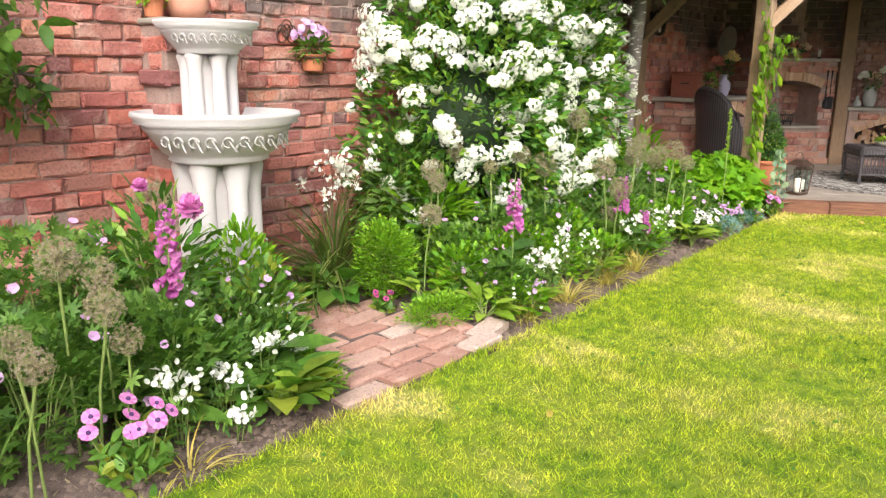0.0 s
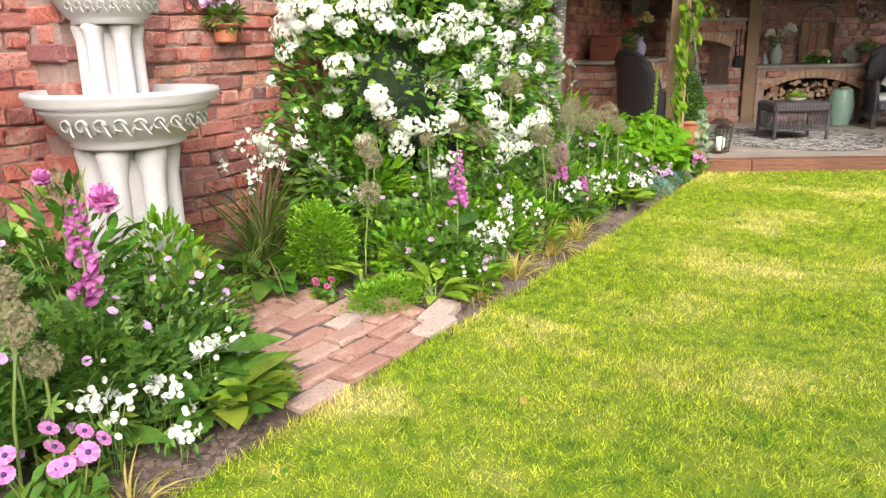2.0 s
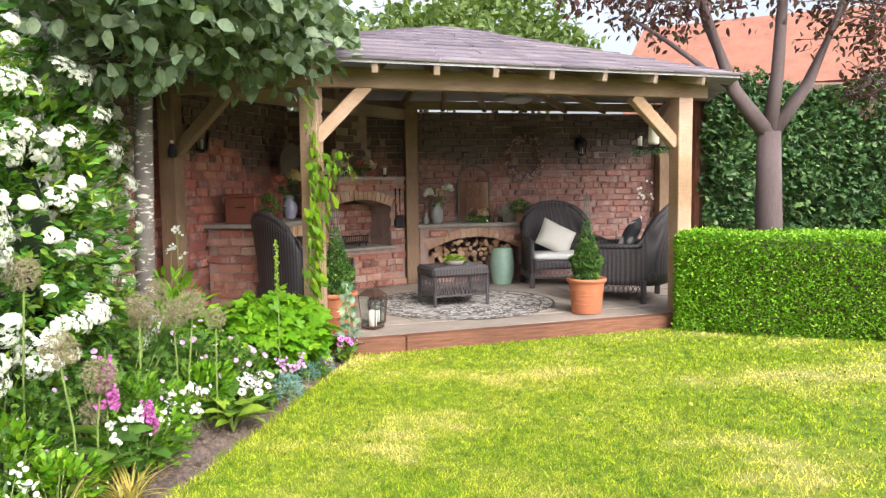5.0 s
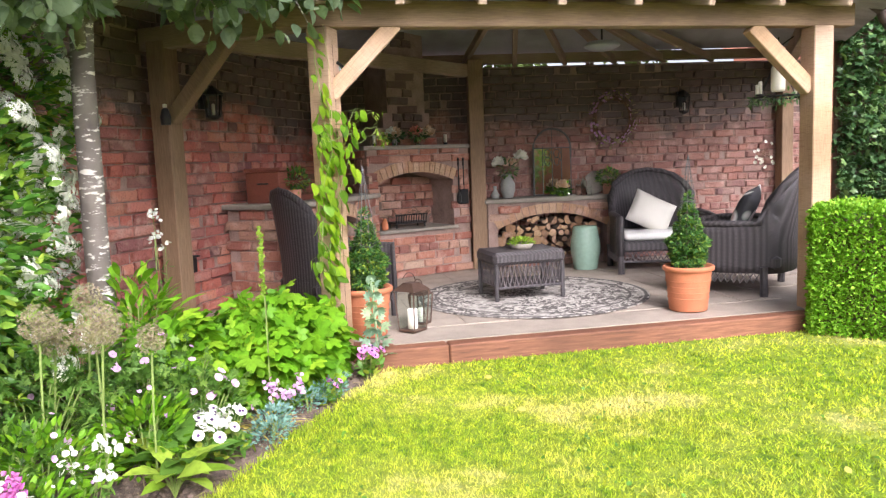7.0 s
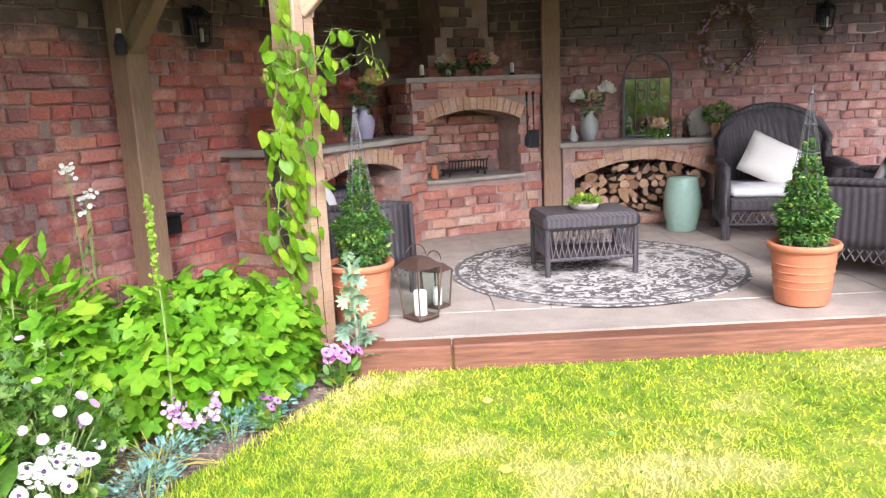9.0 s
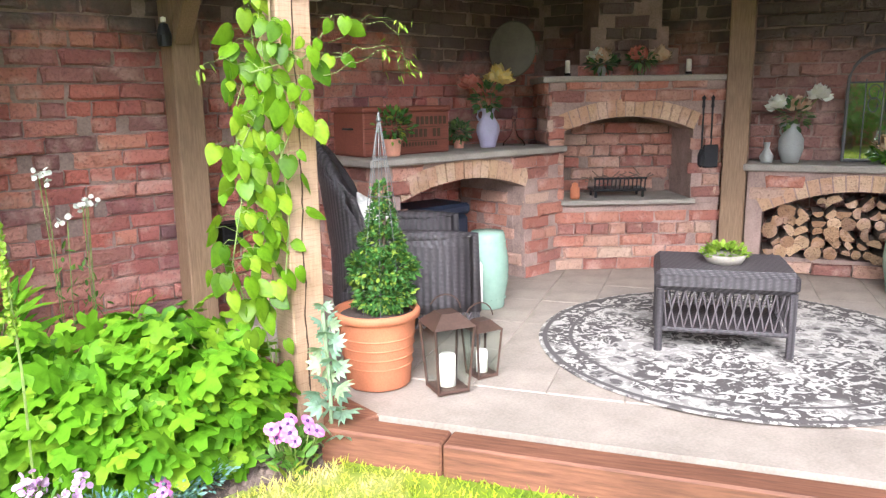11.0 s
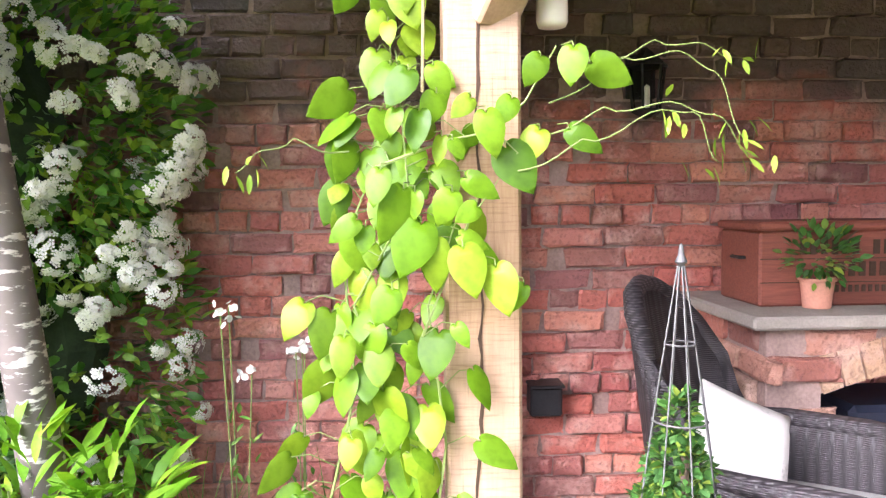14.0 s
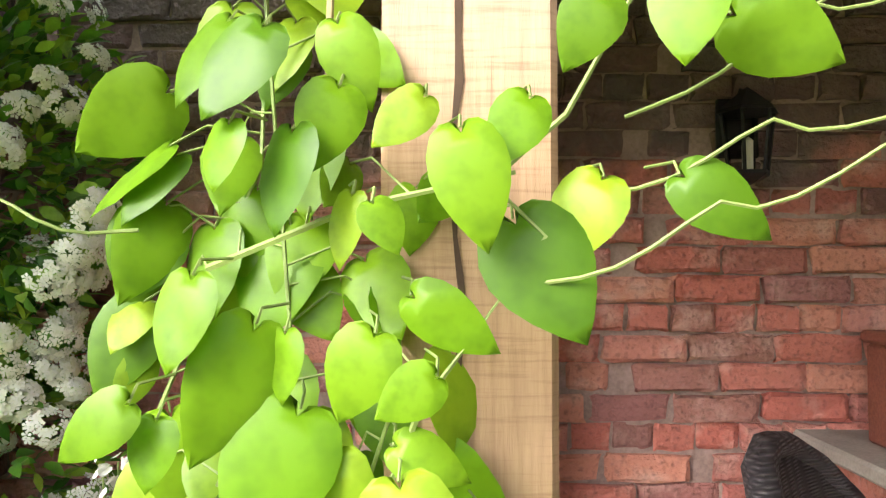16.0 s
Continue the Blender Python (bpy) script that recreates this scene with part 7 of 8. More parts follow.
white_phlox(3.65, 1.98, 0.28, 0.14, 10)
for x, y, h in ((3.30, 1.80, 0.20), (3.78, 1.82, 0.24), (4.15, 1.80, 0.22), (2.92, 1.80, 0.14)):
    clump(x, y, h, 42, "goldblade", "straw-yellow drying leaves of a spent bulb", 0.008, 0.9, 0.8)
white_phlox(4.35, 1.92, 0.28, 0.14, 8)
white_phlox(4.75, 1.92, 0.26, 0.12, 7)
white_phlox(5.40, 1.86, 0.18, 0.10, 8)
for x in (3.38, 3.88, 4.15, 5.75):
    clump(x, 1.84, 0.20, 60, "goldblade", "drying golden sedge with arching blades", 0.007, 1.2, 0.9)
clump(2.92, 1.86, 0.18, 30, "goldblade", "small drying sedge at the border edge", 0.007, 1.2, 0.9)
hosta(4.15, 1.98, 0.14, "hosta", "green hosta with a yellow leaf", 10, 0.15)
hosta(5.2, 1.85, 0.16, "hosta", "broad green hosta leaves at the border edge", 14, 0.17)
daisies(5.42, 1.86, 0.17, 24, 0.15, "petal_white", "clump of white daisies with dark eyes", 0.05)
for x, y in ((5.75, 1.80), (6.05, 1.78), (6.35, 1.80), (5.6, 1.72), (6.2, 1.74)):
    bushy("blue_spurge", x, y, (0.14, 0.08), 0.11, 420, OV, "bluegrey", 0.02, "low blue-grey fleshy plant edging the border", "plant", stems=4)
white_phlox(5.95, 1.86, 0.16, 0.09, 12, "petal_mauve", "pale mauve alyssum at the border edge")
daisies(6.66, 1.72, 0.16, 15, 0.09, "petal_pink", "pink and white osteospermum beside the post", 0.05, 80)
daisies(6.18, 1.72, 0.10, 5, 0.06, "petal_pink", "small pink daisies at the border edge", 0.04, 50)
# bright lobed mound before the post
for x, y, r, h, n in ((6.42, 2.12, 0.30, 0.54, 460), (6.10, 2.15, 0.30, 0.52, 420), (6.55, 1.98, 0.18, 0.40, 230), (5.82, 2.30, 0.24, 0.50, 300), (6.25, 1.98, 0.22, 0.36, 300)):
    bushy("lobed_perennial", x, y, r, h, int(n * 1.5), TOOTHED, "geum", 0.105, "dense mound of bright green lobed leaves", "plant", up=-0.42, flare=0.3)
for x, y, h in ((5.75, 2.55, 0.72), (5.95, 2.6, 0.62), (5.45, 2.65, 0.60)):
    bushy("willowy_perennial", x, y, 0.18, h, 260, oval_leaf(0.26, 0.3), "geum", 0.11, "upright plant with narrow bright leaves", "plant", up=0.4)
for x, y, r, h in ((5.35, 2.45, 0.24, 0.48), (5.6, 2.2, 0.22, 0.42), (5.5, 2.0, 0.2, 0.34)):
    bushy("cranesbill", x, y, r, h, 360, LOBE7, "geranium", 0.06, "green cranesbill with pink flowers", "plant", True, 14, 0.035, "petal_mauve")
clump(6.1, 2.85, 0.62, 60, "grassblade", "thin dry grass clump by the wall", 0.006, 0.8, 0.5)
clump(6.5, 2.9, 0.5, 40, "grassblade", "thin grass clump by the wall", 0.006, 0.8, 0.5)
for x, y, h in ((6.25, 2.75, 0.92), (6.4, 2.95, 0.8)):
    white_phlox(x, y, h, 0.06, 3, "petal_white", "tall thin stems with small white flowers")
t = thing("flower_spire", at(5.90, 1.90, 0), "slender pale cream flower spire", "flower")
part("stem", Geo().tube([(0, 0, 0), (0.01, 0, 0.5), (0, 0, 0.93)], 0.004, 5), M["stem"], t)
k = 130
p = np.stack([rng.normal(0, 0.006, k), rng.normal(0, 0.006, k), rng.uniform(0.60, 0.93, k)], -1)
part("florets", joined("florets", [scatter(star_flower(4), p, unit(k) + [0, 0, 0.3], 0.018)]), M["lime"], t)
# grey-green poppy at the corner of the floor
t = thing("poppy_plant", at(6.82, 1.73, 0), "grey-green poppy plant with frilled leaves", "plant")
part("stem", Geo().tube([(0, 0, -0.02), (0.01, 0.01, 0.25), (0.0, 0.02, 0.52)], 0.007, 6), M["glaucous"], t)
k = 26
f = np.linspace(0.02, 1, k)
a = np.arange(k) * 2.4
p = np.stack([0.01 * f, 0.02 * f, 0.52 * f], -1)
part("leaves", joined("leaves", [scatter(lobed_leaf(9, True, 0.35, 0.5), p, np.stack([np.cos(a), np.sin(a), 0.5 + f], -1), 0.135 * (1.15 - 0.6 * f), 0.5)]), M["glaucous"], t)

for x, y, r, h in ((2.95, 2.25, 0.16, 0.30), (3.2, 2.2, 0.18, 0.32), (3.5, 2.2, 0.18, 0.30), (3.95, 2.2, 0.2, 0.36), (4.75, 2.1, 0.2, 0.34), (5.2, 2.05, 0.18, 0.30)):
    bushy("feathery_perennial", x, y, r, h, 520, OV, "geum", 0.05, "leafy light green perennial in the border", "plant", True, 10, 0.02, "petal_mauve")
hosta(3.75, 1.88, 0.12, "lime", "small yellow-green leaves at the border edge", 14, 0.11)
hosta(2.98, 1.80, 0.10, "lime", "small yellow-green leaves at the border edge", 12, 0.10)
hosta(5.05, 1.80, 0.12, "lime", "broad light green leaves at the border edge", 14, 0.14)

# ---- white flowering shrub ----
sh = thing("flowering_shrub", at(4.5, 2.95, 0), "large evergreen shrub covered in white flower heads", "shrub")
P, D = [], []
blobs = [((-0.75, -0.05, 0.85), (0.75, 0.60, 0.85), 4200), ((-0.45, 0.0, 1.6), (0.85, 0.55, 0.80), 4200), ((0.22, -0.06, 1.0), (0.74, 0.54, 0.95), 4200), ((0.75, 0.20, 1.55), (0.78, 0.30, 0.72), 3600), ((0.95, 0.25, 0.8), (0.55, 0.25, 0.7), 1800), ((0.0, -0.05, 0.5), (1.1, 0.56, 0.55), 3000)]
for c, r, k in blobs:
    p, dd = in_blob(k, c, r, 0.62, 0.3)
    q = (p[:, 2] > 0.04) & (p[:, 1] < 0.42)
    P.append(p[q])
    D.append(dd[q])
P, D = np.concatenate(P), np.concatenate(D)
part("leaves", joined("leaves", [scatter(oval_leaf(0.42, 0.2), P, D + 0.5 * unit(len(P)) + [0, 0, 0.2], 0.05 + 0.03 * rng.random(len(P)), 0.8)]), M["shrub"], sh, "glossy dark green leaves")
tips = P[rng.random(len(P)) < 0.10] 
part("young_shoots", joined("young_shoots", [scatter(oval_leaf(0.4, 0.1), np.repeat(tips + 0.03 * unit(len(tips)), 4, 0), unit(len(tips) * 4) + [0, -0.6, 0.6], 0.055)]), M["lime"], sh, "fresh yellow-green shoots")
# dark solids in place of the shade between the inner leaves
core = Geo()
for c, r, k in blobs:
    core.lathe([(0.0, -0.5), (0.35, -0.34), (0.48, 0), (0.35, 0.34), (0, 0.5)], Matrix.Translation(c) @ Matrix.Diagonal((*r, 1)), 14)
part("dense_core", core, M["shadecore"], sh)
heads = []
for c, r, k in blobs:
    p, dd = in_blob(int(k * (0.115 if c[0] > 0.7 else 0.055)), c, (r[0] * 1.03, r[1] * 1.06, r[2] * 1.03), 0.97, 0.3)
    for a_, b_ in zip(p, dd):
        if a_[2] > 0.35 and a_[1] < 0.25 and random.random() < (0.35 + 0.65 * min(1, a_[2] / 1.1)):
            heads.append((a_, b_))
FP, FD = [], []
for a_, b_ in heads:
    s = random.uniform(0.034, 0.072) if a_[0] > 0.8 else random.uniform(0.04, 0.09)
    k = random.randint(40, 56) if a_[0] > 0.8 else random.randint(54, 76)
    v = unit(k)
    v[(v @ b_) < -0.1] *= -1
    FP.append(a_ + v * s * np.array([1, 1, 0.75]) * (0.75 + 0.25 * rng.random((k, 1))))
    FD.append(v + 0.6 * b_)
part("flower_heads", joined("flower_heads", [scatter(floret(), np.concatenate(FP), np.concatenate(FD), 0.024)]), M["petal_cream"], sh, "domed heads of small white flowers")

# ---- trees ----
def tree(name, label, trunk, limbs, crowns, bark, leafmat, leaf, ls, twigs=40, cat="tree"):
    t = thing(name, Matrix.Translation(trunk[0]), label, cat)
    o = Vector(trunk[0])
    part("trunk", Geo().tube([Vector(p) - o for p in trunk], *limbs[0]), bark, t, smooth=True)
    for pts, r0, r1 in limbs[1]:
        g = Geo()
        g.tube([Vector(p) - o for p in pts], r0, 8, r1)
        part("limb", g, bark, t, smooth=True)
    g = Geo()
    P, D = [], []
    for c, r, k in crowns:
        p, dd = in_blob(k, Vector(c) - o, r, 0.25, 0.5)
        P.append(p)
        D.append(dd)
        for i in range(twigs):
            e = p[random.randrange(len(p))]
            s = np.array(Vector(c) - o) + rng.normal(0, 0.1, 3)
            g.tube([tuple(s), tuple((s + e) / 2 + rng.normal(0, 0.04, 3)), tuple(e)], 0.008, 4, 0.003)
    P, D = np.concatenate(P), np.concatenate(D)
    part("twigs", g, bark, t)
    part("crown", joined("crown", [scatter(leaf, P, D * 0.5 + unit(len(P)) + [0, 0, -0.25], ls * (0.6 + 0.7 * rng.random(len(P))), 0.9)]), M[leafmat], t, "crown of many leaves")


tree("birch_tree", "slim tree with pale-flecked grey bark and grey-green leaves",
     [(5.78, 2.72, -0.05), (5.70, 2.68, 0.8), (5.63, 2.60, 1.7), (5.66, 2.55, 2.5), (5.7, 2.5, 3.4)],
     ((0.065, 12, 0.04), [([(5.63, 2.6, 1.75), (5.3, 2.3, 2.2), (4.9, 2.0, 2.5)], 0.03, 0.012), ([(5.64, 2.58, 1.9), (6.0, 2.2, 2.3), (6.3, 1.9, 2.6)], 0.03, 0.012), ([(5.66, 2.55, 2.3), (5.4, 2.7, 2.8), (5.0, 2.8, 3.1)], 0.028, 0.01)]),
     [((5.0, 2.1, 2.35), (0.75, 0.6, 0.42), 1300), ((6.05, 2.1, 2.30), (0.55, 0.5, 0.40), 950), ((5.6, 2.4, 2.9), (1.2, 0.9, 0.6), 2200), ((4.5, 2.5, 2.7), (0.8, 0.6, 0.5), 1000), ((5.3, 1.7, 2.6), (0.6, 0.5, 0.4), 800), ((6.55, 1.95, 2.40), (0.45, 0.4, 0.32), 520), ((5.1, 2.35, 1.95), (0.4, 0.35, 0.2), 260)],
     M["birch"], "birchleaf", oval_leaf(0.75, 0.2), 0.095)
tree("wall_shrub", "leafy branch of a dark green shrub overhanging the wall", [(0.35, 3.36, -0.05), (0.4, 3.33, 1.0), (0.6, 3.2, 1.7)],
     ((0.03, 8, 0.012), [([(0.45, 3.3, 1.2), (0.8, 3.0, 1.5)], 0.014, 0.006)]), [((0.72, 3.02, 1.45), (0.48, 0.32, 0.30), 640), ((1.15, 3.2, 1.12), (0.14, 0.14, 0.12), 60)], M["bark"], "geranium", oval_leaf(0.42, 0.3), 0.10, 12, "shrub")
tree("plum_tree", "forked tree with grey-brown bark and sparse purple leaves",
     [(9.42, -1.82, -0.05), (9.40, -1.80, 0.9), (9.37, -1.78, 1.75)],
     ((0.15, 12, 0.112), [([(9.37, -1.78, 1.7), (9.25, -1.42, 2.15), (9.15, -1.15, 2.8), (9.0, -0.90, 3.6)], 0.088, 0.035), ([(9.37, -1.78, 1.7), (9.40, -1.85, 2.3), (9.42, -1.90, 3.2), (9.4, -2.00, 4.0)], 0.078, 0.032), ([(9.38, -1.80, 1.72), (9.5, -2.15, 2.2), (9.6, -2.50, 3.0), (9.7, -2.70, 3.8)], 0.08, 0.03), ([(9.25, -1.42, 2.15), (9.1, -0.80, 2.6), (8.9, -0.30, 2.9)], 0.035, 0.012)]),
     [((9.1, -0.80, 3.1), (0.8, 0.7, 0.5), 1100), ((9.5, -2.00, 3.6), (1.1, 1.1, 0.7), 1700), ((9.6, -2.80, 2.9), (0.5, 0.7, 0.5), 700), ((8.8, -0.10, 3.2), (0.5, 0.6, 0.35), 500), ((9.7, -2.80, 2.2), (0.3, 0.3, 0.35), 200)],
     M["bark_grey"], "plum", oval_leaf(0.5, 0.2), 0.075)

# ---- hedge ----
HA, HB = Vector((8.08, -0.78, 0)), Vector((7.25, -5.2, 0))
hd = (HB - HA)
HL = hd.length
HGM = pose(HA.x, HA.y, 0, 0, 0, math.degrees(math.atan2(hd.y, hd.x)))
hedge = thing("clipped_hedge", HGM, "low square-clipped bright green hedge along the lawn", "hedge")
HW, HH = 0.65, 0.80
part("inner_growth", Geo().box(HL - 0.08, HW - 0.08, HH - 0.05, at(HL / 2, HW / 2, -0.02), 0.05), M["bark"], hedge)
k = 64000
face = rng.random(k)
u = rng.random((k, 2))
x = np.where(face < 0.06, rng.normal(0.0, 0.012, k), u[:, 0] ** 1.3 * HL)
y = np.where(face < 0.06, u[:, 1] * HW, np.where(face < 0.62, rng.normal(0.0, 0.014, k), u[:, 1] * HW))
z = np.where(face < 0.62, rng.random(k) * HH, HH + rng.normal(0, 0.012, k))
wob = np.array([noise.noise((a * 2.5, b * 2.5, 3)) for a, b in zip(x, z)]) * 0.025
y = y + np.where((face >= 0.06) & (face < 0.62), wob, 0)
z = z + np.where(face >= 0.62, wob, 0)
N = np.where((face < 0.06)[:, None], [-1.0, 0, 0.2], np.where((face < 0.62)[:, None], [0, -1.0, 0.35], [0, -0.1, 1.0]))
part("foliage", joined("foliage", [scatter(oval_leaf(0.6), np.stack([x, y, z], -1), N + 0.8 * unit(k), 0.02 + 0.016 * rng.random(k), 0.8)]), M["hedge"], hedge, "fresh small green leaves")

# ---- ivy on the far wall ----
ia, ib = Vector((12.02, -1.50, 0)), Vector((13.0, -5.6, 0))
dv = ib - ia
IM = pose(ia.x, ia.y, 0, 0, 0, math.degrees(math.atan2(dv.y, dv.x)))
k = 15000
x = rng.random(k) * dv.length
z = rng.random(k) * (2.62 + 0.12 * np.sin(x * 3))
y = -0.12 - 0.10 * np.array([noise.noise((a * 2, b * 2, 9)) for a, b in zip(x, z)]) - 0.08 * rng.random(k)
ivy = thing("ivy_cover", IM, "dense dark glossy ivy covering the boundary wall", "ivy")
part("leaves", joined("leaves", [scatter(lobed_leaf(5, False, 0.35), np.stack([x, y, z], -1), unit(k) * 0.8 + [0, -0.7, -0.4], 0.07 + 0.06 * rng.random(k), 0.8)]), M["ivy"], ivy)
part("stems", Geo().box(dv.length, 0.12, 2.6, at(dv.length / 2, -0.01, -0.03), 0.03), M["bark"], ivy)
# bean sticks and foliage in front of it
t = thing("cane_wigwam", at(11.3, -4.05, 0), "wigwam of pale garden canes", "plant support")
for i in range(9):
    a = 2 * math.pi * i / 9
    part("cane", Geo().tube([(0.45 * math.cos(a), 0.45 * math.sin(a), 0), (0.06 * math.cos(a), 0.06 * math.sin(a), 1.75)], 0.01, 5), M["stem_dry"], t)
bushy("bean_plant", 11.3, -4.05, 0.5, 1.3, 800, oval_leaf(0.6), "geum", 0.08, "pale green climbing plants on canes", "plant")

# ---- beyond the walls ----
def house(m, label, w, dpt, h, ridge):
    t = thing("house", m, label, "house")
    part("wall", Geo().box(w, dpt, h, None, 0.02), M["redbrick_far"], t)
    V = [(-w / 2 - 0.3, -dpt / 2 - 0.3, h - 0.1), (w / 2 + 0.3, -dpt / 2 - 0.3, h - 0.1), (w / 2 + 0.3, dpt / 2 + 0.3, h - 0.1), (-w / 2 - 0.3, dpt / 2 + 0.3, h - 0.1), (-w / 2, 0, ridge), (w / 2, 0, ridge)]
    part("roof", Geo().add(V, [(0, 1, 5, 4), (2, 3, 4, 5), (0, 4, 3), (1, 2, 5), (3, 2, 1, 0)]), M["rooftile"], t)
    part("chimney", Geo().box(0.9, 0.6, 1.6, at(-w / 2 + 1.0, 0, ridge - 0.7), 0.03), M["redbrick_far"], t)
    for x in (-w / 4, w / 4):
        win = part("window", Geo().box(1.1, 0.08, 1.2, at(x, -dpt / 2 - 0.01, h - 1.7), 0.02), M["white"], t)
        part("pane", Geo().box(0.95, 0.04, 1.05, at(x, -dpt / 2 - 0.05, h - 1.62), 0.01), M["farglass"], win)


house(at(32.0, -8.2, 0, 75), "distant red brick house with tiled roof", 12, 8, 4.6, 7.6)
house(at(22, 18, 0, 10), "tile-roofed house beyond the garden wall", 10, 8, 5.2, 8.6)
for x, y, z, r, k in ((-1.9, -7.0, 0.5, 1.1, 1500), (-1.9, -5.0, 0.4, 1.0, 1400), (-1.6, -3.6, 2.0, 1.3, 1800), (-1.9, -6.0, 2.2, 1.4, 1800), (27, 5.4, 5.2, 2.4, 3200), (31, 3.4, 6.6, 2.6, 3200), (29, 1.6, 5.2, 2.0, 2200), (24, 8.5, 4.4, 2.6, 2400)):
    tree("garden_tree", "pale green leafy tree at the garden's edge", [(x, y, -0.05), (x, y, z * 0.5), (x + 0.1, y, z)], ((0.12, 8, 0.06), [([(x, y, z * 0.5), (x + 1, y + 0.5, z)], 0.1, 0.04)]),
         [((x, y, z + 0.6), (r, r, r * 0.75), k)], M["bark"], "fartree", oval_leaf(0.7), 0.28 if x > 5 else 0.12, 20)

# ---- climbing vine on the post ----
vine = thing("climbing_vine", at(6.75, 1.945, 0), "bright green heart-leaved vine twining round the post", "climber")
hl = heart_leaf()
g = Geo()
P, D, S = [], [], []


def strand(pts, n, spread, size):
    pts = [Vector(p) for p in pts]
    g.tube(pts, 0.003, 5, 0.0015)
    for i in range(n):
        f = i / n * (len(pts) - 1)
        k = min(int(f), len(pts) - 2)
        q = pts[k].lerp(pts[k + 1], f - k)
        a = random.uniform(-1, 1)
        o = Vector((a * spread, random.uniform(-0.6, 0.35) * spread, random.uniform(-0.02, 0.04)))
        e = q + o
        if 1.08 < e.z < 1.56:
            # thinner behind the large leaves at head height
            if random.random() < 0.45 or e.x > 0.12:
                continue
            e.y = 0.0
        g.tube([q, q + (e - q) * 0.6 + Vector((0, 0, 0.012)), e], 0.001, 4)
        P.append(e)
        D.append((a * 0.4 + random.uniform(-0.35, 0.35), -0.35 + random.uniform(-0.25, 0.2), -0.85 + random.uniform(-0.25, 0.45)))
        S.append(size * random.uniform(0.65, 1.25))


def curl(pts, n=7):
    """A smooth, slightly wavering line through the points."""
    q = [Vector(p) for p in pts]
    q = [q[0] * 2 - q[1]] + q + [q[-1] * 2 - q[-2]]
    out = []
    for i in range(1, len(q) - 2):
        for j in range(n):
            t_ = j / n
            a_, b_, c_, d_ = q[i - 1], q[i], q[i + 1], q[i + 2]
            out.append(0.5 * (2 * b_ + (c_ - a_) * t_ + (2 * a_ - 5 * b_ + 4 * c_ - d_) * t_ ** 2 + (3 * b_ - a_ - 3 * c_ + d_) * t_ ** 3)
                       + Vector((0, 0.004 * math.sin(7 * t_ + i), 0.007 * math.sin(6.3 * t_ + 2 * i))))
    return out + [q[-2]]


# places are relative to the base of the vine
strand([(0.02, 0.0, 0.0), (-0.08, 0.0, 0.60), (-0.02, 0.0, 0.85), (-0.10, -0.01, 1.10), (0.0, -0.02, 1.28), (-0.02, -0.03, 1.54)], 92, 0.075, 0.072)
strand([(-0.10, 0.02, 0.50), (-0.16, 0.0, 0.70), (-0.10, 0.0, 0.95), (-0.12, 0.0, 1.20), (-0.03, 0.0, 1.42), (-0.03, 0.02, 1.66)], 84, 0.08, 0.070)
strand([(0.02, -0.02, 0.55), (0.06, -0.02, 0.85), (0.03, -0.03, 1.1), (0.08, -0.05, 1.25)], 15, 0.06, 0.072)
strand([(0.02, -0.05, 1.05), (0.10, -0.08, 1.25), (0.18, -0.09, 1.36), (0.12, -0.08, 1.42)], 11, 0.06, 0.064)
strand([(-0.06, -0.03, 1.34), (0.06, -0.09, 1.38), (0.16, -0.10, 1.40)], 9, 0.06, 0.062)
strand([(0.12, -0.05, 1.38), (0.20, -0.04, 1.45), (0.25, -0.06, 1.54)], 15, 0.05, 0.066)
strand([(-0.06, 0.0, 1.60), (-0.07, 0.02, 1.80), (-0.05, 0.03, 2.02)], 8, 0.06, 0.07)
# the large leaves at head height, in centimetres: stalk end along and up, then the way to the tip
UPPER = [(0.2, 149.3, -3.5, -5.9), (4.2, 150.6, 2.1, -5.5), (1.8, 142.9, -1.1, -6.6), (4.7, 145.8, -1.3, -5.1), (-2.8, 150.6, -3.9, -5), (-2, 143.1, -1, -4.2), (5.5, 138.8, -1.2, -4.5), (7.1, 138, 1.7, -3), (12.5, 142.6, 1.5, -7), (15.9, 137.2, 4.3, -7.5), (21.8, 139.9, -3.2, -4.9), (26.4, 139.9, 5.1, -3.7), (30.4, 150.9, 6.1, -3.9), (26.9, 153, -0.8, -6.1), (21.8, 151.7, -2.4, -4.4), (-4.6, 133.5, -1.3, -5.9)]
LOWER = [(1, 129.8, -0.3, -4.5), (7.1, 129.8, -2.4, -5.1), (9.3, 132.2, 5.2, -3.6), (11.1, 127.3, -3.5, -2.4), (4.2, 121.7, 0.2, -8.3), (8.7, 120.7, 2, -8), (14.1, 117.5, 1.7, -8), (19.1, 114, -2.8, -4.3), (-0.9, 130.3, -3.2, -8.8), (2, 124.7, -3.5, -8.6), (-3, 114, -2.7, -5.5), (-7.3, 124.1, -0.5, -4.4), (-8.5, 125.4, -4.5, -3.3), (8.2, 122.5, 4.7, -1.8), (17, 145, -2.1, -4.3), (10.3, 145, -3.2, -3.2)]
for a_, h_, du, dv in UPPER + LOWER:
    e = Vector((a_ / 100, -0.095 + random.uniform(-0.02, 0.02), h_ / 100))
    ln = math.hypot(du, dv) / 100
    out_ = random.uniform(0.15, 0.5)
    g.tube([e + Vector((-0.01 * math.copysign(1, a_), 0.05, 0.012)), e + Vector((0, 0.012, 0.010)), e], 0.0011, 4)
    P.append(e)
    D.append((du / 100 / ln, -out_ * 0.6, dv / 100 / ln))
    S.append(ln * 1.06)
heart = []
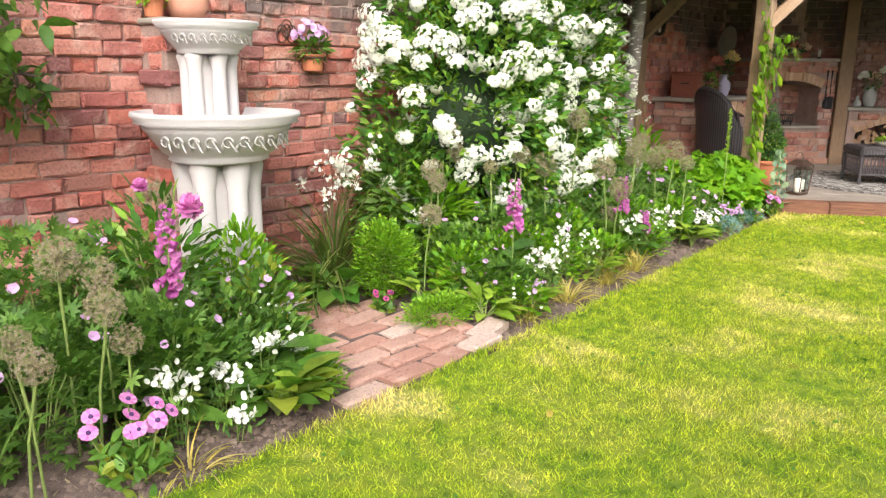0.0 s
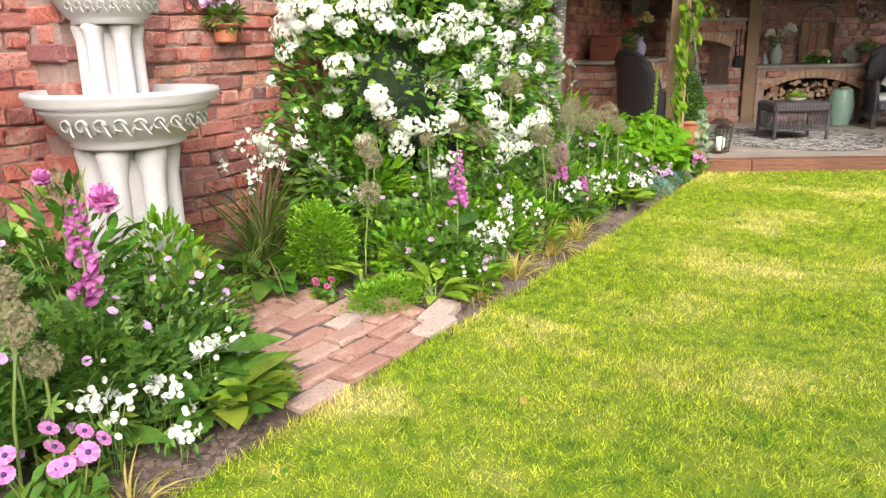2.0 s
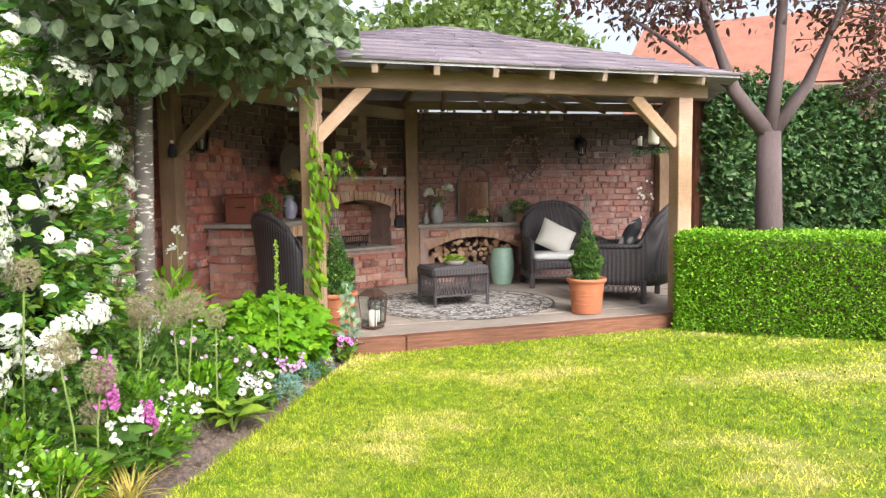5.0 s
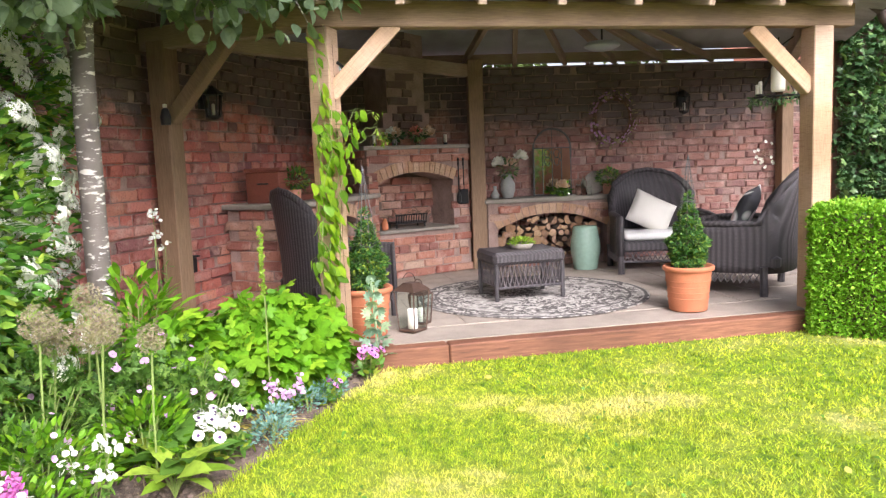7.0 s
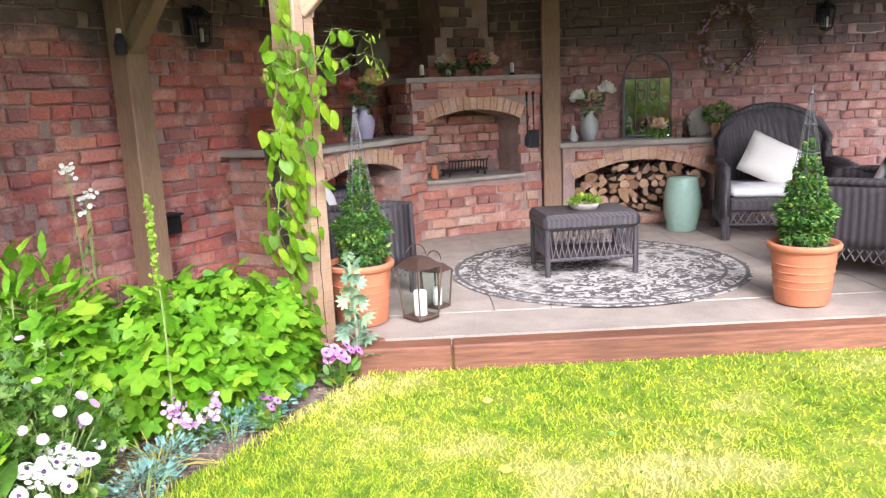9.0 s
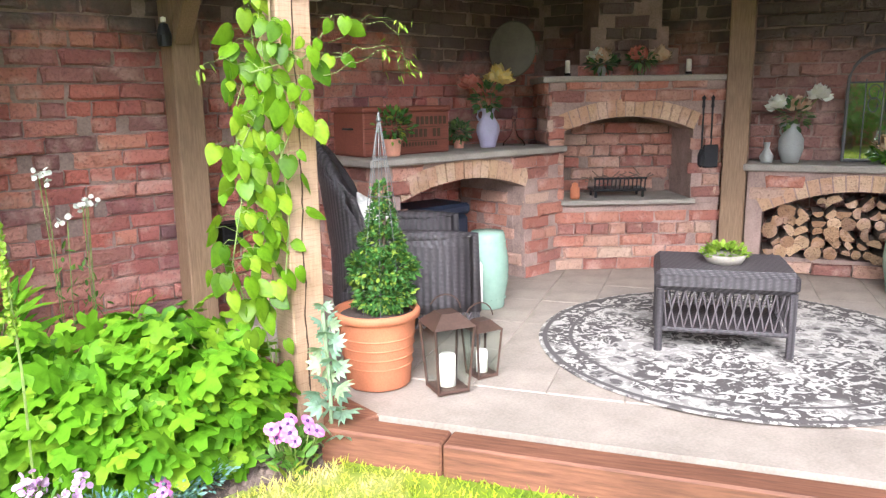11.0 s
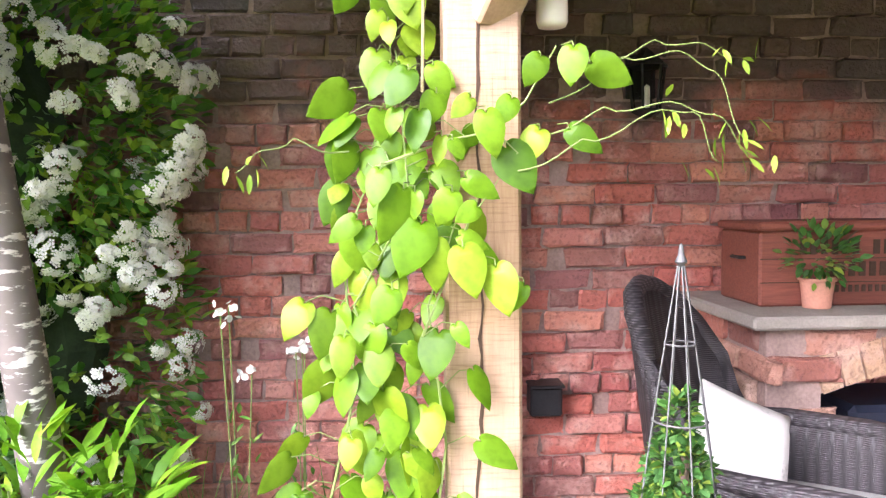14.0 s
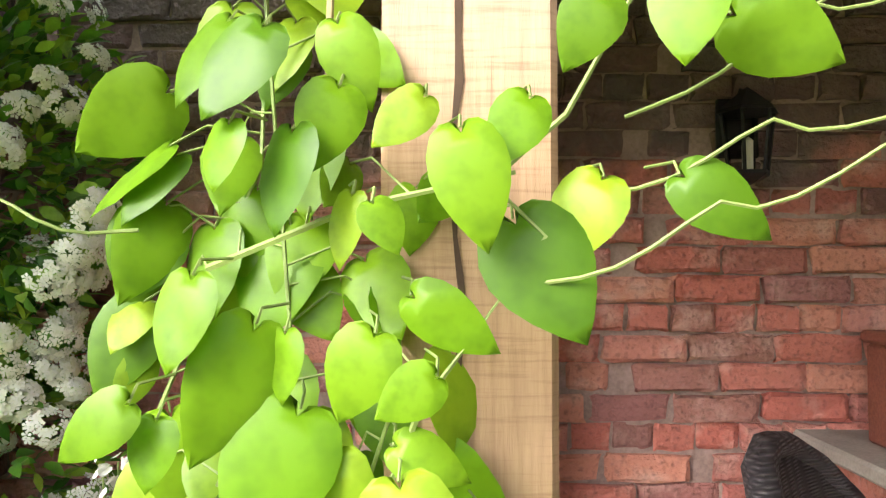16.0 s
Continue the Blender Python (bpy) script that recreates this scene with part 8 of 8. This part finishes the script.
for c, w_ in ((0.08, 0.74), (0.2, 0.62), (0.34, 0.84), (0.28, 0.68), (0.12, 0.80)):
    V, F = heart_leaf(w_, c)
    V = V + np.stack([0 * V[:, 0], 0 * V[:, 0], 0.012 * np.sin(V[:, 1] * 9 + V[:, 0] * 7)], -1)
    me = np_mesh("leaf", V, F, True)
    me.materials.append(M["vine"])
    heart.append(me)
# every leaf turns its face outwards and a little up, to the light
yy = np.array(D, float)
yy /= np.linalg.norm(yy, axis=1, keepdims=True)
face_ = np.array([0.0, -1.0, 0.35]) + rng.normal(0, 0.38, yy.shape)
xx = np.cross(yy, face_)
xx /= np.linalg.norm(xx, axis=1, keepdims=True)
R = np.stack([xx, yy, np.cross(xx, yy)], -1)
for p, r_, s_ in zip(P, R, S):
    lf_ = new("leaf", random.choice(heart))
    lf_.parent = vine
    lf_.matrix_local = Matrix.Translation(p) @ Matrix(r_.tolist()).to_4x4() @ Matrix.Diagonal((s_, s_, s_, 1))
for pts in ([(0.20, -0.07, 1.38), (0.34, -0.11, 1.43), (0.48, -0.12, 1.42), (0.57, -0.11, 1.35)], [(0.16, -0.09, 1.32), (0.30, -0.13, 1.38), (0.44, -0.14, 1.42), (0.50, -0.13, 1.34)],
            [(0.24, -0.05, 1.44), (0.38, -0.07, 1.52), (0.50, -0.08, 1.50), (0.56, -0.09, 1.38)], [(-0.10, -0.06, 1.36), (-0.20, -0.09, 1.38), (-0.28, -0.10, 1.33)], [(0.30, -0.04, 1.50), (0.44, -0.05, 1.55), (0.55, -0.06, 1.52)]):
    g.tube(curl(pts), 0.0015, 5, 0.0008)
part("stems", g, M["stem"], vine)
P2, D2 = [], []
for c in ((0.56, -0.11, 1.36), (0.49, -0.13, 1.36), (0.55, -0.09, 1.40), (-0.26, -0.10, 1.34), (0.54, -0.06, 1.53), (0.42, -0.13, 1.42)):
    for i in range(6):
        P2.append(Vector(c) + Vector((random.gauss(0, 0.02), random.gauss(0, 0.015), random.gauss(0, 0.015))))
        D2.append((random.gauss(0.2, 0.5), random.gauss(-0.2, 0.3), random.gauss(-0.6, 0.4)))
part("young_leaves", joined("young_leaves", [scatter(oval_leaf(0.3, 0.1), np.array(P2), np.array(D2), 0.035)]), M["lime"], vine, "pale unfolding leaf tips")
t = thing("garden_twine", at(6.775, 1.925, 1.72), "rough garden twine tied to the beam", "string")
part("twine", Geo().tube([(0, 0, -0.25), (0.005, 0, 0.0), (0.01, 0.03, 0.29)], 0.003, 5), M["stem_dry"], t)

# fallen leaves on the lawn
LP = [(2.36, 0.42), (4.05, 0.95), (1.62, 1.36), (3.05, 0.6), (5.3, 0.4), (2.0, 1.1), (4.6, -0.4), (3.3, -0.3), (6.2, 0.7), (5.8, -0.6), (6.7, 1.0), (4.9, 1.2), (3.9, 0.1)]
lf = joined("fallen_leaf", [scatter(oval_leaf(0.6, -0.1), np.zeros((1, 3)), np.array([[1.0, 0, 0.05]]), 0.05)])
lf.materials.append(M["goldblade"])
for x, y in LP:
    ob = new("fallen_leaf", lf)
    ob.matrix_world = at(x, y, 0.022, random.uniform(0, 360), 6, 5)
    tagged(ob, "dry yellow fallen leaf on the lawn", "leaf", "fallen leaves")
